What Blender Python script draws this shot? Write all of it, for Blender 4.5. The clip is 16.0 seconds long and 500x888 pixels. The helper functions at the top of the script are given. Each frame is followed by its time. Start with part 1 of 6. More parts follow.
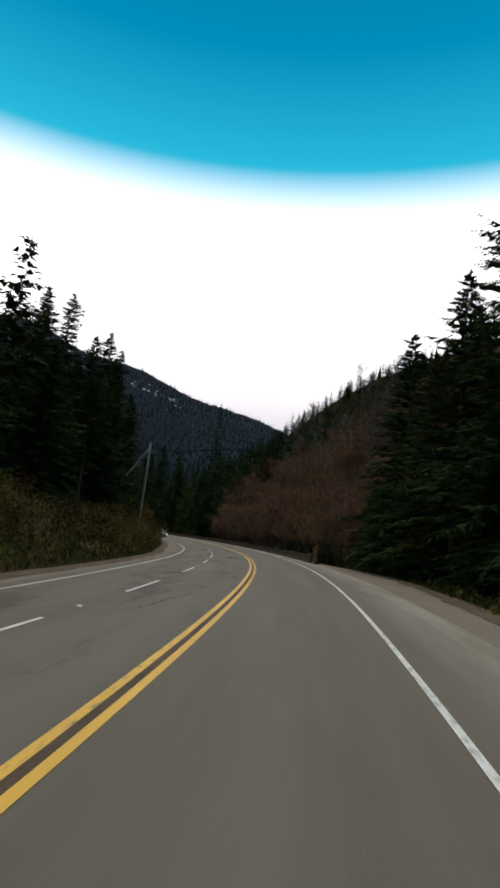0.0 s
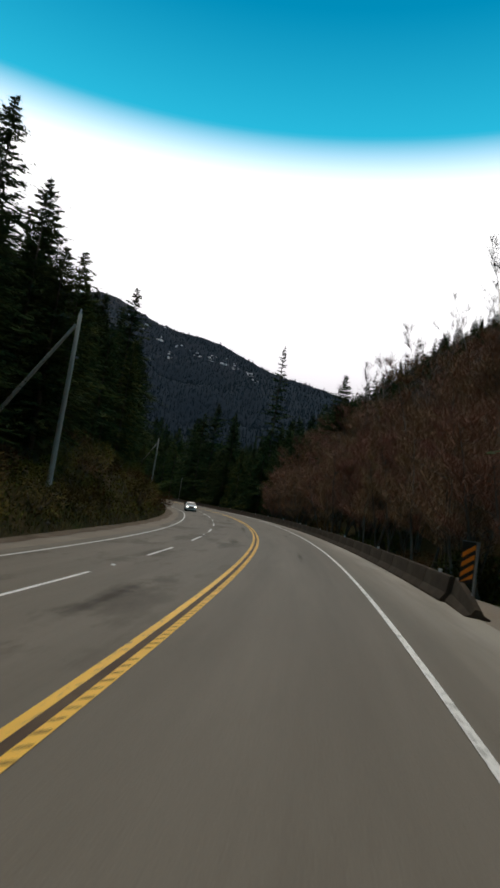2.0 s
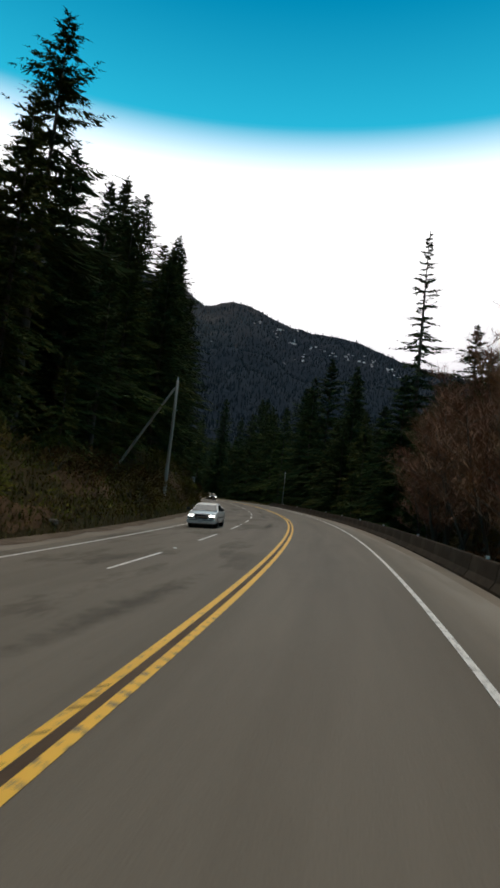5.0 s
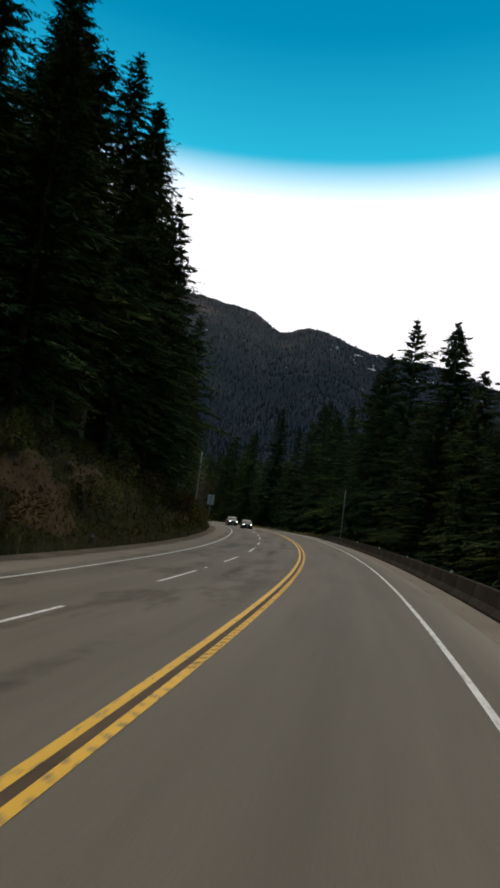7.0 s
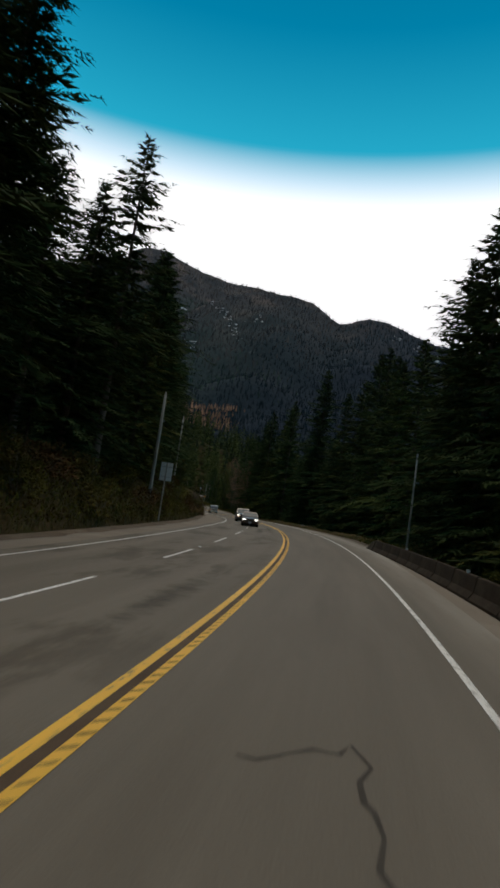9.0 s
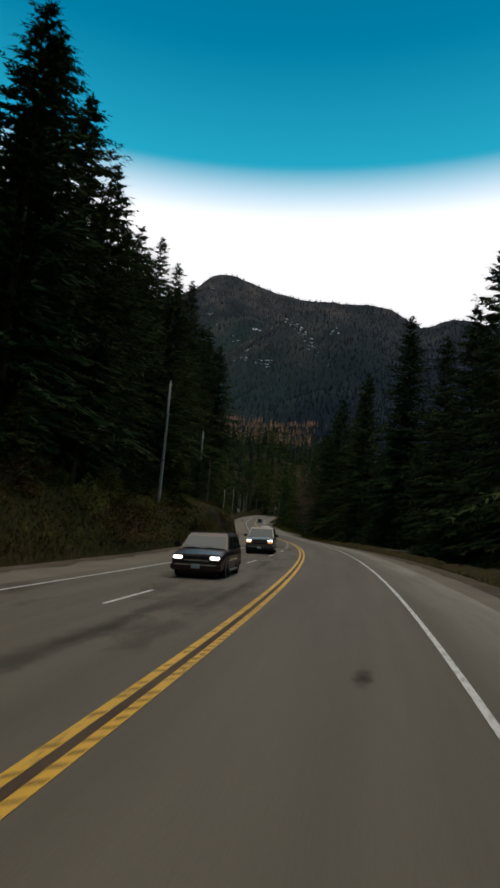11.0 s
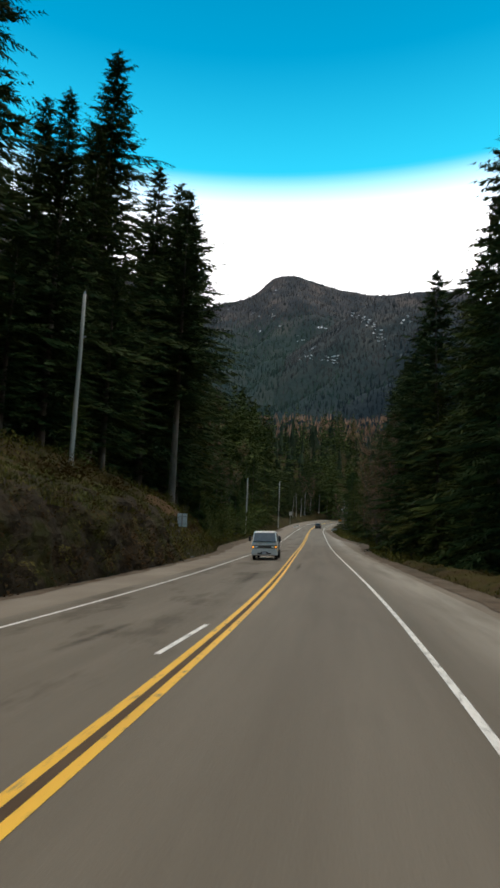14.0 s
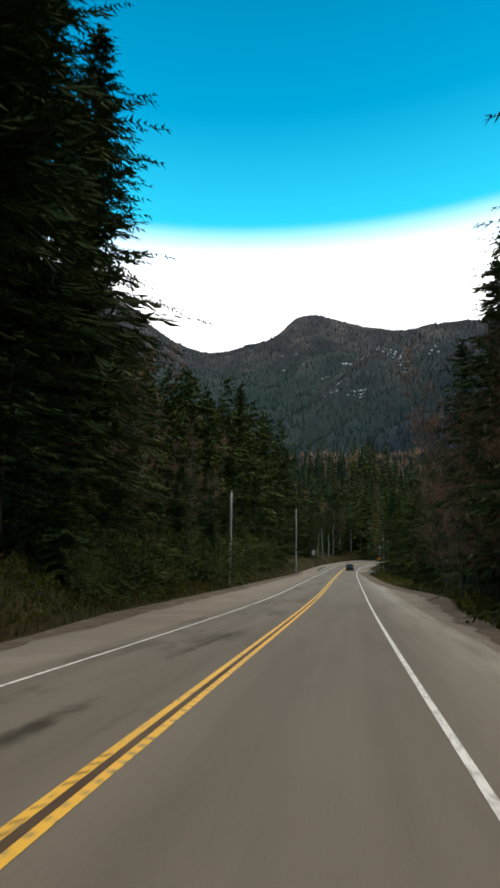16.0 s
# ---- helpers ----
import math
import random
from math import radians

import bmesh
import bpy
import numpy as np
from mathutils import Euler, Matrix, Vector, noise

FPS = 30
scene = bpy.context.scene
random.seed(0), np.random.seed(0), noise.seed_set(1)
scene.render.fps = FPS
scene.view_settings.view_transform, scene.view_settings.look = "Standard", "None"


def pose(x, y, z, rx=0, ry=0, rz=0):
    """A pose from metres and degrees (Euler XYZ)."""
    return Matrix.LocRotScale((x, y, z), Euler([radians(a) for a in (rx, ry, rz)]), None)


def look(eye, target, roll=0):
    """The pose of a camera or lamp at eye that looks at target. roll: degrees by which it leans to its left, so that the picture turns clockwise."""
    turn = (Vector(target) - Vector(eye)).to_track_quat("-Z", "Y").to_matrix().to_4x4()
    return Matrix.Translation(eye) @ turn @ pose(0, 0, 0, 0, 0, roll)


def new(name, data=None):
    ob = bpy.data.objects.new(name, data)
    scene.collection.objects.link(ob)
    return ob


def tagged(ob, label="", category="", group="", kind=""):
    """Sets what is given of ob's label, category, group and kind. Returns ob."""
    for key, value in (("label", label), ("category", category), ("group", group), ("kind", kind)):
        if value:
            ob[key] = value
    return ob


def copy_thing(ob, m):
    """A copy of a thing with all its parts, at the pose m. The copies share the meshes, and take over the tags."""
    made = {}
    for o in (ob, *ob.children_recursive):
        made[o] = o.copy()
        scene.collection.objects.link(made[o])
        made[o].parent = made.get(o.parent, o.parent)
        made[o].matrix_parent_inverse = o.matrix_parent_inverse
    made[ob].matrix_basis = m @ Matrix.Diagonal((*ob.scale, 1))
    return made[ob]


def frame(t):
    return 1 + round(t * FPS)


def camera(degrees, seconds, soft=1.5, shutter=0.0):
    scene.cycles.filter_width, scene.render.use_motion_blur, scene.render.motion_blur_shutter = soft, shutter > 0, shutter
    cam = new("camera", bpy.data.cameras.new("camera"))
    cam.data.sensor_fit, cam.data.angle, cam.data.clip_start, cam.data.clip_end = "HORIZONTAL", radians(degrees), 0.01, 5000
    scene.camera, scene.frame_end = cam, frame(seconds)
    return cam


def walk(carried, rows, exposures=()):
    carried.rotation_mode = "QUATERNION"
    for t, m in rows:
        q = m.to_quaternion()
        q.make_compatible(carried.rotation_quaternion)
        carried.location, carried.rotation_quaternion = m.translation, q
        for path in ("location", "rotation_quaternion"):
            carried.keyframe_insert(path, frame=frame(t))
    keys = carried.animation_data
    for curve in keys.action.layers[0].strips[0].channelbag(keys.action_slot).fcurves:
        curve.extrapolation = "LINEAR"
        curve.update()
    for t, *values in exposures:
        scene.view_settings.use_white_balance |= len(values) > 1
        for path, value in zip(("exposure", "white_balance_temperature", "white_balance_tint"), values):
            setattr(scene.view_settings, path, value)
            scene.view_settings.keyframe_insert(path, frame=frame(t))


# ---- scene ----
# ================= camera and its way =================
cam = camera(44.46, 16.0, soft=2.9, shutter=0.15)
PATH = [
    (0, 1.99, -0, 1.96, 98.93, -7.07, 6.49),
    (0.5, 1.88, 10.13, 2.1, 98.47, -6.76, 7.29),
    (1, 1.5, 20.31, 2.22, 96.83, -6.12, 9.61),
    (1.5, 0.81, 30.53, 2.31, 97.76, -8.58, 11.63),
    (2, -0.23, 40.77, 2.35, 95.87, -8.7, 13.88),
    (2.5, -1.61, 51.01, 2.36, 96.68, -9.02, 16.39),
    (3, -3.29, 61.22, 2.36, 95.3, -7.58, 19.26),
    (3.5, -5.27, 71.39, 2.35, 99.33, -7.7, 20.94),
    (4, -7.57, 81.48, 2.36, 92.52, -6.39, 23.13),
    (4.2, -8.57, 85.47, 2.37, 94.24, -6.02, 23.7),
    (4.7, -11.28, 95.35, 2.4, 94.65, -6.17, 26.28),
    (5.25, -14.59, 106.03, 2.44, 95.1, -6.34, 28.93),
    (5.8, -18.23, 116.52, 2.47, 95.55, -6.51, 31.39),
    (6.3, -21.81, 125.92, 2.49, 95.96, -6.67, 33.44),
    (6.5, -23.32, 129.65, 2.5, 96.36, -6.89, 33.78),
    (7, -27.3, 138.95, 2.49, 96.81, -7.42, 35.04),
    (7.5, -31.59, 148.22, 2.47, 96.27, -7.85, 36.88),
    (8, -36.19, 157.49, 2.45, 96.99, -6.56, 36.88),
    (8.5, -41.1, 166.77, 2.43, 96.68, -8.37, 38.38),
    (8.7, -43.15, 170.48, 2.43, 95.86, -8.68, 39.26),
    (9.2, -48.52, 179.75, 2.45, 96.23, -7.88, 41.44),
    (9.75, -54.81, 189.88, 2.5, 96.65, -7, 43.79),
    (10.3, -61.54, 199.89, 2.55, 97.06, -6.12, 46.09),
    (10.8, -68.04, 208.85, 2.57, 97.44, -5.32, 48.2),
    (11, -70.76, 212.39, 2.57, 97.02, -4.82, 49.27),
    (11.5, -77.8, 221.11, 2.54, 98.71, -5.49, 49.7),
    (12, -85.18, 229.64, 2.47, 98.6, -5.16, 50.62),
    (12.5, -92.8, 238.01, 2.38, 99.79, -4.41, 52.48),
    (13, -100.63, 246.22, 2.28, 99.38, -3.47, 53.27),
    (13.5, -108.64, 254.23, 2.17, 97.8, -3.2, 55),
    (14, -116.83, 261.99, 2.05, 97.45, -2.58, 56.59),
    (14.5, -125.16, 269.48, 1.91, 97.18, -2.86, 58.05),
    (15, -133.58, 276.7, 1.77, 98.84, -1.69, 58.41),
    (15.5, -141.99, 283.73, 1.67, 102.03, -0.37, 59.28),
    (16, -150.36, 290.65, 1.58, 101.55, -0.97, 59.62),
]
LIGHT = [(0, -0.42), (3.0, -0.42), (3.7, -0.5), (6.5, -0.42), (8, -0.48), (8.7, -0.7), (10.8, -0.82), (11.3, -0.66), (12.2, -0.15), (12.8, 0.04), (14.5, 0.08), (16, 0.15)]
walk(cam, [(r[0], pose(*r[1:])) for r in PATH], LIGHT)

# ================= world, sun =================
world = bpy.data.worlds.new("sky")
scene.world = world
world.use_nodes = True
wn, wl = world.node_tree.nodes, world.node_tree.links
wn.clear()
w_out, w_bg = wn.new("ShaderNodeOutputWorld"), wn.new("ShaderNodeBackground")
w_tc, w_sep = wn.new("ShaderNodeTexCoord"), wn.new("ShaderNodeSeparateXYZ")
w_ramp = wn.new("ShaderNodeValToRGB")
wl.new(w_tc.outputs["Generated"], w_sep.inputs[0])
w_low, w_add = wn.new("ShaderNodeMapRange"), wn.new("ShaderNodeMath")    # the painted tint reaches a little lower towards the west
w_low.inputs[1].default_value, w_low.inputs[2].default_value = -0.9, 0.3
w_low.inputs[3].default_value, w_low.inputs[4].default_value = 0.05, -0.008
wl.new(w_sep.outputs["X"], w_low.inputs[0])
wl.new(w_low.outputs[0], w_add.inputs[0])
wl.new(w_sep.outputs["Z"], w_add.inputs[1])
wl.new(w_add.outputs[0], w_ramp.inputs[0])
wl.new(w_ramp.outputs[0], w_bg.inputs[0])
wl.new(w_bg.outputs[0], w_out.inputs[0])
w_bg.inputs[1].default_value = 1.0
# blue stops: the windscreen's tinted top strip, put into the sky's colour
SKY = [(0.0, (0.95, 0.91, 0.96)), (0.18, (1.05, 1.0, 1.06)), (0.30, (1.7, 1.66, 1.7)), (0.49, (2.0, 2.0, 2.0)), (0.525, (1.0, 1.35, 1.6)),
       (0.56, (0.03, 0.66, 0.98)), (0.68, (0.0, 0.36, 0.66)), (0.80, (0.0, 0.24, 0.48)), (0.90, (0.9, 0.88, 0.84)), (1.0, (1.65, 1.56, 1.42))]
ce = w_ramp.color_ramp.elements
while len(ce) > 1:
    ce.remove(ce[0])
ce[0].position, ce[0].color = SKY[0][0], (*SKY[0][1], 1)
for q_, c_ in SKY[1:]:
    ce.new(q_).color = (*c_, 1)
sun = new("sun", bpy.data.lights.new("sun", "SUN"))
sun.data.energy, sun.data.angle, sun.data.color = 1.25, radians(45), (1.0, 0.83, 0.64)
sun.matrix_world = look((0, 0, 100), (24, -36, 0))


# ================= materials =================
def mat(name, rough=0.8, metal=0.0, spec=None):
    m = bpy.data.materials.new(name)
    m.use_nodes = True
    b = m.node_tree.nodes["Principled BSDF"]
    b.inputs["Roughness"].default_value, b.inputs["Metallic"].default_value = rough, metal
    if spec is not None:
        b.inputs["Specular IOR Level"].default_value = spec
    return m, m.node_tree.nodes, m.node_tree.links, b


def ramp(n, l, src, stops):
    r = n.new("ShaderNodeValToRGB")
    e = r.color_ramp.elements
    while len(e) > 1:
        e.remove(e[0])
    e[0].position, e[0].color = stops[0][0], (*stops[0][1], 1)
    for q, c in stops[1:]:
        e.new(q).color = (*c, 1)
    l.new(src, r.inputs[0])
    return r.outputs[0]


def noise_tex(n, l, scale, detail=4.0, rough=0.55, vec=None, stretch=None, coord="Object"):
    t = n.new("ShaderNodeTexNoise")
    t.inputs["Scale"].default_value, t.inputs["Detail"].default_value, t.inputs["Roughness"].default_value = scale, detail, rough
    if vec is None:
        vec = n.new("ShaderNodeTexCoord").outputs[coord]
    if stretch:
        mp = n.new("ShaderNodeMapping")
        mp.inputs["Scale"].default_value = stretch
        l.new(vec, mp.inputs[0])
        vec = mp.outputs[0]
    l.new(vec, t.inputs["Vector"])
    return t.outputs["Fac"]


def mix(n, l, fac, a, b, mode="MIX"):
    x = n.new("ShaderNodeMix")
    x.data_type, x.blend_type = "RGBA", mode
    if isinstance(fac, (int, float)):
        x.inputs[0].default_value = fac
    else:
        l.new(fac, x.inputs[0])
    for k, v in ((6, a), (7, b)):
        if isinstance(v, tuple):
            x.inputs[k].default_value = (*v, 1)
        else:
            l.new(v, x.inputs[k])
    return x.outputs[2]


def bump(n, l, b, height, strength=0.3, dist=0.02):
    k = n.new("ShaderNodeBump")
    k.inputs["Strength"].default_value, k.inputs["Distance"].default_value = strength, dist
    l.new(height, k.inputs["Height"])
    l.new(k.outputs[0], b.inputs["Normal"])


def noisy(name, stops, scale, rough=0.85, detail=5.0, bstr=0.3, bdist=0.02, bscale=None, stretch=None, per_object=0.0, metal=0.0, fine=None):
    """Two scales of variation: a ramp over broad noise, and a finer grain that multiplies it and gives relief."""
    m, n, l, b = mat(name, rough, metal, 0.08 if rough >= 0.85 else None)        # dry, rough things have no sheen
    col = ramp(n, l, noise_tex(n, l, scale, detail, stretch=stretch), stops)
    fn = noise_tex(n, l, bscale or scale * 9, 4, 0.6, stretch=stretch)
    col = mix(n, l, 0.75, col, ramp(n, l, fn, [(0.25, fine or (0.6, 0.6, 0.6)), (0.75, (1.25, 1.25, 1.25))]), "MULTIPLY")
    if per_object:
        oi = n.new("ShaderNodeObjectInfo")
        hs = n.new("ShaderNodeHueSaturation")
        mr = n.new("ShaderNodeMapRange")
        mr.inputs[3].default_value, mr.inputs[4].default_value = 1 - per_object, 1 + per_object
        l.new(oi.outputs["Random"], mr.inputs[0])
        l.new(mr.outputs[0], hs.inputs["Value"])
        l.new(col, hs.inputs["Color"])
        col = hs.outputs[0]
    l.new(col, b.inputs["Base Color"])
    bump(n, l, b, fn, bstr, bdist)
    return m


def foliage(name, dark, light, scale=0.6, vary=0.25):
    m, n, l, b = mat(name, 0.9, spec=0.08)
    g = n.new("ShaderNodeNewGeometry")
    col = ramp(n, l, noise_tex(n, l, scale, 3), [(0.3, dark), (0.7, light)])
    hs = n.new("ShaderNodeHueSaturation")
    mr = n.new("ShaderNodeMapRange")
    mr.inputs[3].default_value, mr.inputs[4].default_value = 1 - vary, 1 + vary
    l.new(g.outputs["Random Per Island"], mr.inputs[0])
    l.new(mr.outputs[0], hs.inputs["Value"])
    oi = n.new("ShaderNodeObjectInfo")
    mh = n.new("ShaderNodeMapRange")
    mh.inputs[3].default_value, mh.inputs[4].default_value = 0.47, 0.52
    l.new(oi.outputs["Random"], mh.inputs[0])
    l.new(mh.outputs[0], hs.inputs["Hue"])
    l.new(col, hs.inputs["Color"])
    l.new(hs.outputs[0], b.inputs["Base Color"])
    return m


def plain(name, c, rough=0.5, metal=0.0, bstr=0.05, scale=20.0):
    d = tuple(v * 0.8 for v in c)
    return noisy(name, [(0.3, d), (0.7, c)], scale / 6, rough, bstr=bstr, bdist=0.003, bscale=scale, metal=metal, fine=(0.85, 0.85, 0.85))


def asphalt_colour(n, l, uv):
    """u is metres across the road, v metres along it."""
    base = ramp(n, l, noise_tex(n, l, 1.0, 5, 0.6, uv, (0.9, 0.05, 1)), [(0.3, (0.157, 0.132, 0.101)), (0.7, (0.214, 0.182, 0.142))])
    grain = ramp(n, l, noise_tex(n, l, 55.0, 3, 0.7, uv), [(0.3, (0.72, 0.72, 0.72)), (0.72, (1.22, 1.21, 1.20))])
    col = mix(n, l, 0.8, base, grain, "MULTIPLY")
    patch = ramp(n, l, noise_tex(n, l, 1.0, 6, 0.7, uv, (0.45, 0.13, 1)), [(0.52, (1, 1, 1)), (0.58, (0.70, 0.68, 0.66)), (0.70, (0.48, 0.46, 0.44))])
    sx = n.new("ShaderNodeSeparateXYZ")
    l.new(uv, sx.inputs[0])
    worn = n.new("ShaderNodeMapRange")
    worn.inputs[1].default_value, worn.inputs[2].default_value = 0.3, -1.2
    worn.inputs[3].default_value, worn.inputs[4].default_value = 0.12, 0.95
    l.new(sx.outputs[0], worn.inputs[0])
    return mix(n, l, worn.outputs[0], col, mix(n, l, 1.0, col, patch, "MULTIPLY"))


def make_asphalt():
    m, n, l, b = mat("asphalt", 0.75, spec=0.2)
    uv = n.new("ShaderNodeUVMap").outputs[0]
    col = asphalt_colour(n, l, uv)
    sx = n.new("ShaderNodeSeparateXYZ")
    l.new(uv, sx.inputs[0])
    # the shoulder beyond the edge line carries pale dust
    dust = n.new("ShaderNodeMapRange")
    dust.inputs[1].default_value, dust.inputs[2].default_value = 3.9, 5.6
    l.new(sx.outputs[0], dust.inputs[0])
    dn = n.new("ShaderNodeMath")
    dn.operation = "MULTIPLY"
    l.new(dust.outputs[0], dn.inputs[0])
    l.new(ramp(n, l, noise_tex(n, l, 1.0, 4, 0.6, uv, (1.2, 0.12, 1)), [(0.3, (0.3, 0.3, 0.3)), (0.6, (0.95, 0.95, 0.95))]), dn.inputs[1])
    col = mix(n, l, dn.outputs[0], col, (0.38, 0.335, 0.275))
    l.new(col, b.inputs["Base Color"])
    bump(n, l, b, noise_tex(n, l, 70.0, 3, 0.7, uv), 0.35, 0.006)
    return m


def make_paint(name, c, wear, spread=0.06, rumble=0.0):
    m, n, l, b = mat(name, 0.6)
    uv = n.new("ShaderNodeUVMap").outputs[0]
    road = asphalt_colour(n, l, uv)
    w1 = noise_tex(n, l, 1.0, 7, 0.75, uv, (9, 3.0, 1))
    if rumble:                                   # milled grooves across the line show the road through the paint
        sx = n.new("ShaderNodeSeparateXYZ")
        l.new(uv, sx.inputs[0])
        ph = n.new("ShaderNodeMath")
        ph.operation = "MULTIPLY_ADD"
        ph.inputs[1].default_value = 9.0
        l.new(sx.outputs[0], ph.inputs[0])
        v1 = n.new("ShaderNodeMath")
        v1.operation = "MULTIPLY"
        v1.inputs[1].default_value = 20.0
        l.new(sx.outputs[1], v1.inputs[0])
        l.new(v1.outputs[0], ph.inputs[2])
        sn = n.new("ShaderNodeMath")
        sn.operation = "SINE"
        l.new(ph.outputs[0], sn.inputs[0])
        where = ramp(n, l, noise_tex(n, l, 1.0, 2, 0.5, uv, (0.2, 0.045, 1)), [(0.44, (0, 0, 0)), (0.54, (1, 1, 1))])
        k1 = n.new("ShaderNodeMath")
        k1.operation = "MULTIPLY"
        l.new(sn.outputs[0], k1.inputs[0])
        l.new(where, k1.inputs[1])
        k2 = n.new("ShaderNodeMath")
        k2.operation = "MULTIPLY_ADD"
        k2.inputs[1].default_value = -rumble
        l.new(k1.outputs[0], k2.inputs[0])
        l.new(w1, k2.inputs[2])
        w1 = k2.outputs[0]
    f = ramp(n, l, w1, [(wear - spread, (0.12, 0.12, 0.12)), (wear + spread, (1, 1, 1))])
    tint = ramp(n, l, noise_tex(n, l, 1.0, 3, 0.6, uv, (2, 0.4, 1)), [(0.3, tuple(v * 0.85 for v in c)), (0.7, c)])
    l.new(mix(n, l, f, road, tint), b.inputs["Base Color"])
    bump(n, l, b, w1, 0.2, 0.004)
    return m


M_ASPHALT = make_asphalt()
M_YELLOW_W = make_paint("worn_yellow_paint", (1.0, 0.56, 0.06), 0.40)
M_YELLOW_R = make_paint("grooved_yellow_paint", (1.0, 0.56, 0.06), 0.32, 0.06, 0.20)
M_SOIL = noisy("brown_soil", [(0.3, (0.110, 0.080, 0.056)), (0.55, (0.165, 0.126, 0.091)), (0.75, (0.220, 0.175, 0.132))], 0.9, 0.95, 6, 0.6, 0.02, 14)
M_WHITE = make_paint("white_paint", (0.95, 0.91, 0.85), 0.42, 0.09)
M_TAR = plain("tar", (0.088, 0.076, 0.064), 0.95)
M_GRAVEL = noisy("gravel", [(0.3, (0.225, 0.186, 0.146)), (0.55, (0.255, 0.214, 0.170)), (0.75, (0.295, 0.252, 0.204))], 0.35, 0.95, 6, 0.35, 0.008, 60, fine=(0.8, 0.8, 0.8))
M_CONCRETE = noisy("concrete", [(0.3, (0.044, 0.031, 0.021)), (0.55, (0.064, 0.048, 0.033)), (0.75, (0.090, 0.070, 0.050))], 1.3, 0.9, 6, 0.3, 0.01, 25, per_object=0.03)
M_WOODPOLE = noisy("weathered_pole", [(0.3, (0.30, 0.285, 0.25)), (0.7, (0.46, 0.44, 0.39))], 2.0, 0.9, 5, 0.5, 0.01, 18, stretch=(1, 1, 0.08))
M_BARK = noisy("bark", [(0.3, (0.085, 0.070, 0.056)), (0.7, (0.200, 0.172, 0.142))], 1.6, 0.95, 5, 0.8, 0.03, 10, stretch=(1, 1, 0.2))
M_PALEBARK = noisy("pale_bark", [(0.3, (0.13, 0.12, 0.10)), (0.7, (0.30, 0.28, 0.25))], 1.2, 0.9, 5, 0.5, 0.02, 10, stretch=(1, 1, 0.4))
M_DEADWOOD = noisy("dead_wood", [(0.3, (0.26, 0.24, 0.21)), (0.7, (0.42, 0.39, 0.35))], 1.2, 0.9, 5, 0.5, 0.02, 10, stretch=(1, 1, 0.2))
M_FIR = foliage("fir_needles", (0.017, 0.033, 0.011), (0.070, 0.092, 0.028))
M_CEDAR = foliage("cedar_foliage", (0.032, 0.047, 0.013), (0.114, 0.124, 0.030))
M_TWIG = foliage("alder_twigs", (0.165, 0.097, 0.061), (0.350, 0.210, 0.130), 0.12, 0.2)
M_GREYTWIG = foliage("grey_twigs", (0.10, 0.085, 0.075), (0.20, 0.175, 0.16), 0.25, 0.18)
M_SHRUB = foliage("scrub_leaves", (0.036, 0.042, 0.008), (0.162, 0.136, 0.024), 0.22, 0.3)
M_BROOM = foliage("brown_scrub", (0.052, 0.034, 0.011), (0.130, 0.084, 0.025), 0.3, 0.25)
M_GRASS = foliage("dry_grass", (0.080, 0.066, 0.026), (0.190, 0.150, 0.060), 0.3, 0.3)
M_GROUND = noisy("forest_floor", [(0.28, (0.015, 0.014, 0.005)), (0.42, (0.032, 0.027, 0.008)), (0.56, (0.052, 0.034, 0.012)), (0.66, (0.034, 0.040, 0.007)), (0.78, (0.048, 0.032, 0.010))],
                 0.16, 0.95, 8, 0.9, 0.12, 3.0)


# ================= the road's line =================
def glide(x, xk, yk):
    xk, yk = np.asarray(xk, float), np.asarray(yk, float)
    x = np.clip(np.asarray(x, float), xk[0], xk[-1])
    g = np.gradient(yk, xk)
    i = np.clip(np.searchsorted(xk, x) - 1, 0, len(xk) - 2)
    h = xk[i + 1] - xk[i]
    u = (x - xk[i]) / h
    return ((2 * u**3 - 3 * u**2 + 1) * yk[i] + (u**3 - 2 * u**2 + u) * h * g[i]
            + (3 * u**2 - 2 * u**3) * yk[i + 1] + (u**3 - u**2) * h * g[i + 1])


BEND = [1.64, 2.42, 3.23, 2.70, 3.45, 3.01, 2.37, 2.77, 3.17, 2.93, 2.91, 2.17, 2.48, 2.26, 0.29, -0.30, 0.04, 0.09, -0.15, -0.4, -1.5, -3.2, -4.5, -4.5, -4.5, -4.5]
RISE = [-0.45, 0.13, 0.19, 0.33, 0.28, 0.43, 0.06, -0.50, -0.69, 0.03, 1.1, 3.4, 6.2]
LEAN = [0.046, 0.061, 0.060, 0.053, 0.050, 0.037, 0.042, 0.041, 0.034, 0.028, 0.03, 0.0, 0.0]
RS = np.arange(-20.0, 606.0, 1.0)
_k = glide(RS, np.arange(-20, 606, 25.0), BEND) * 1e-3
RP = np.concatenate([[0], np.cumsum((_k[1:] + _k[:-1]) / 2)])
RP -= RP[20]
_m = (RP[1:] + RP[:-1]) / 2
RX = np.concatenate([[0], np.cumsum(-np.sin(_m))])
RY = np.concatenate([[0], np.cumsum(np.cos(_m))])
RX, RY = RX - RX[20], RY - RY[20]
RZ = glide(RS, np.arange(-20, 606, 50.0), RISE)
RZ -= RZ[20]
RE = glide(RS, np.arange(-20, 606, 50.0), LEAN)


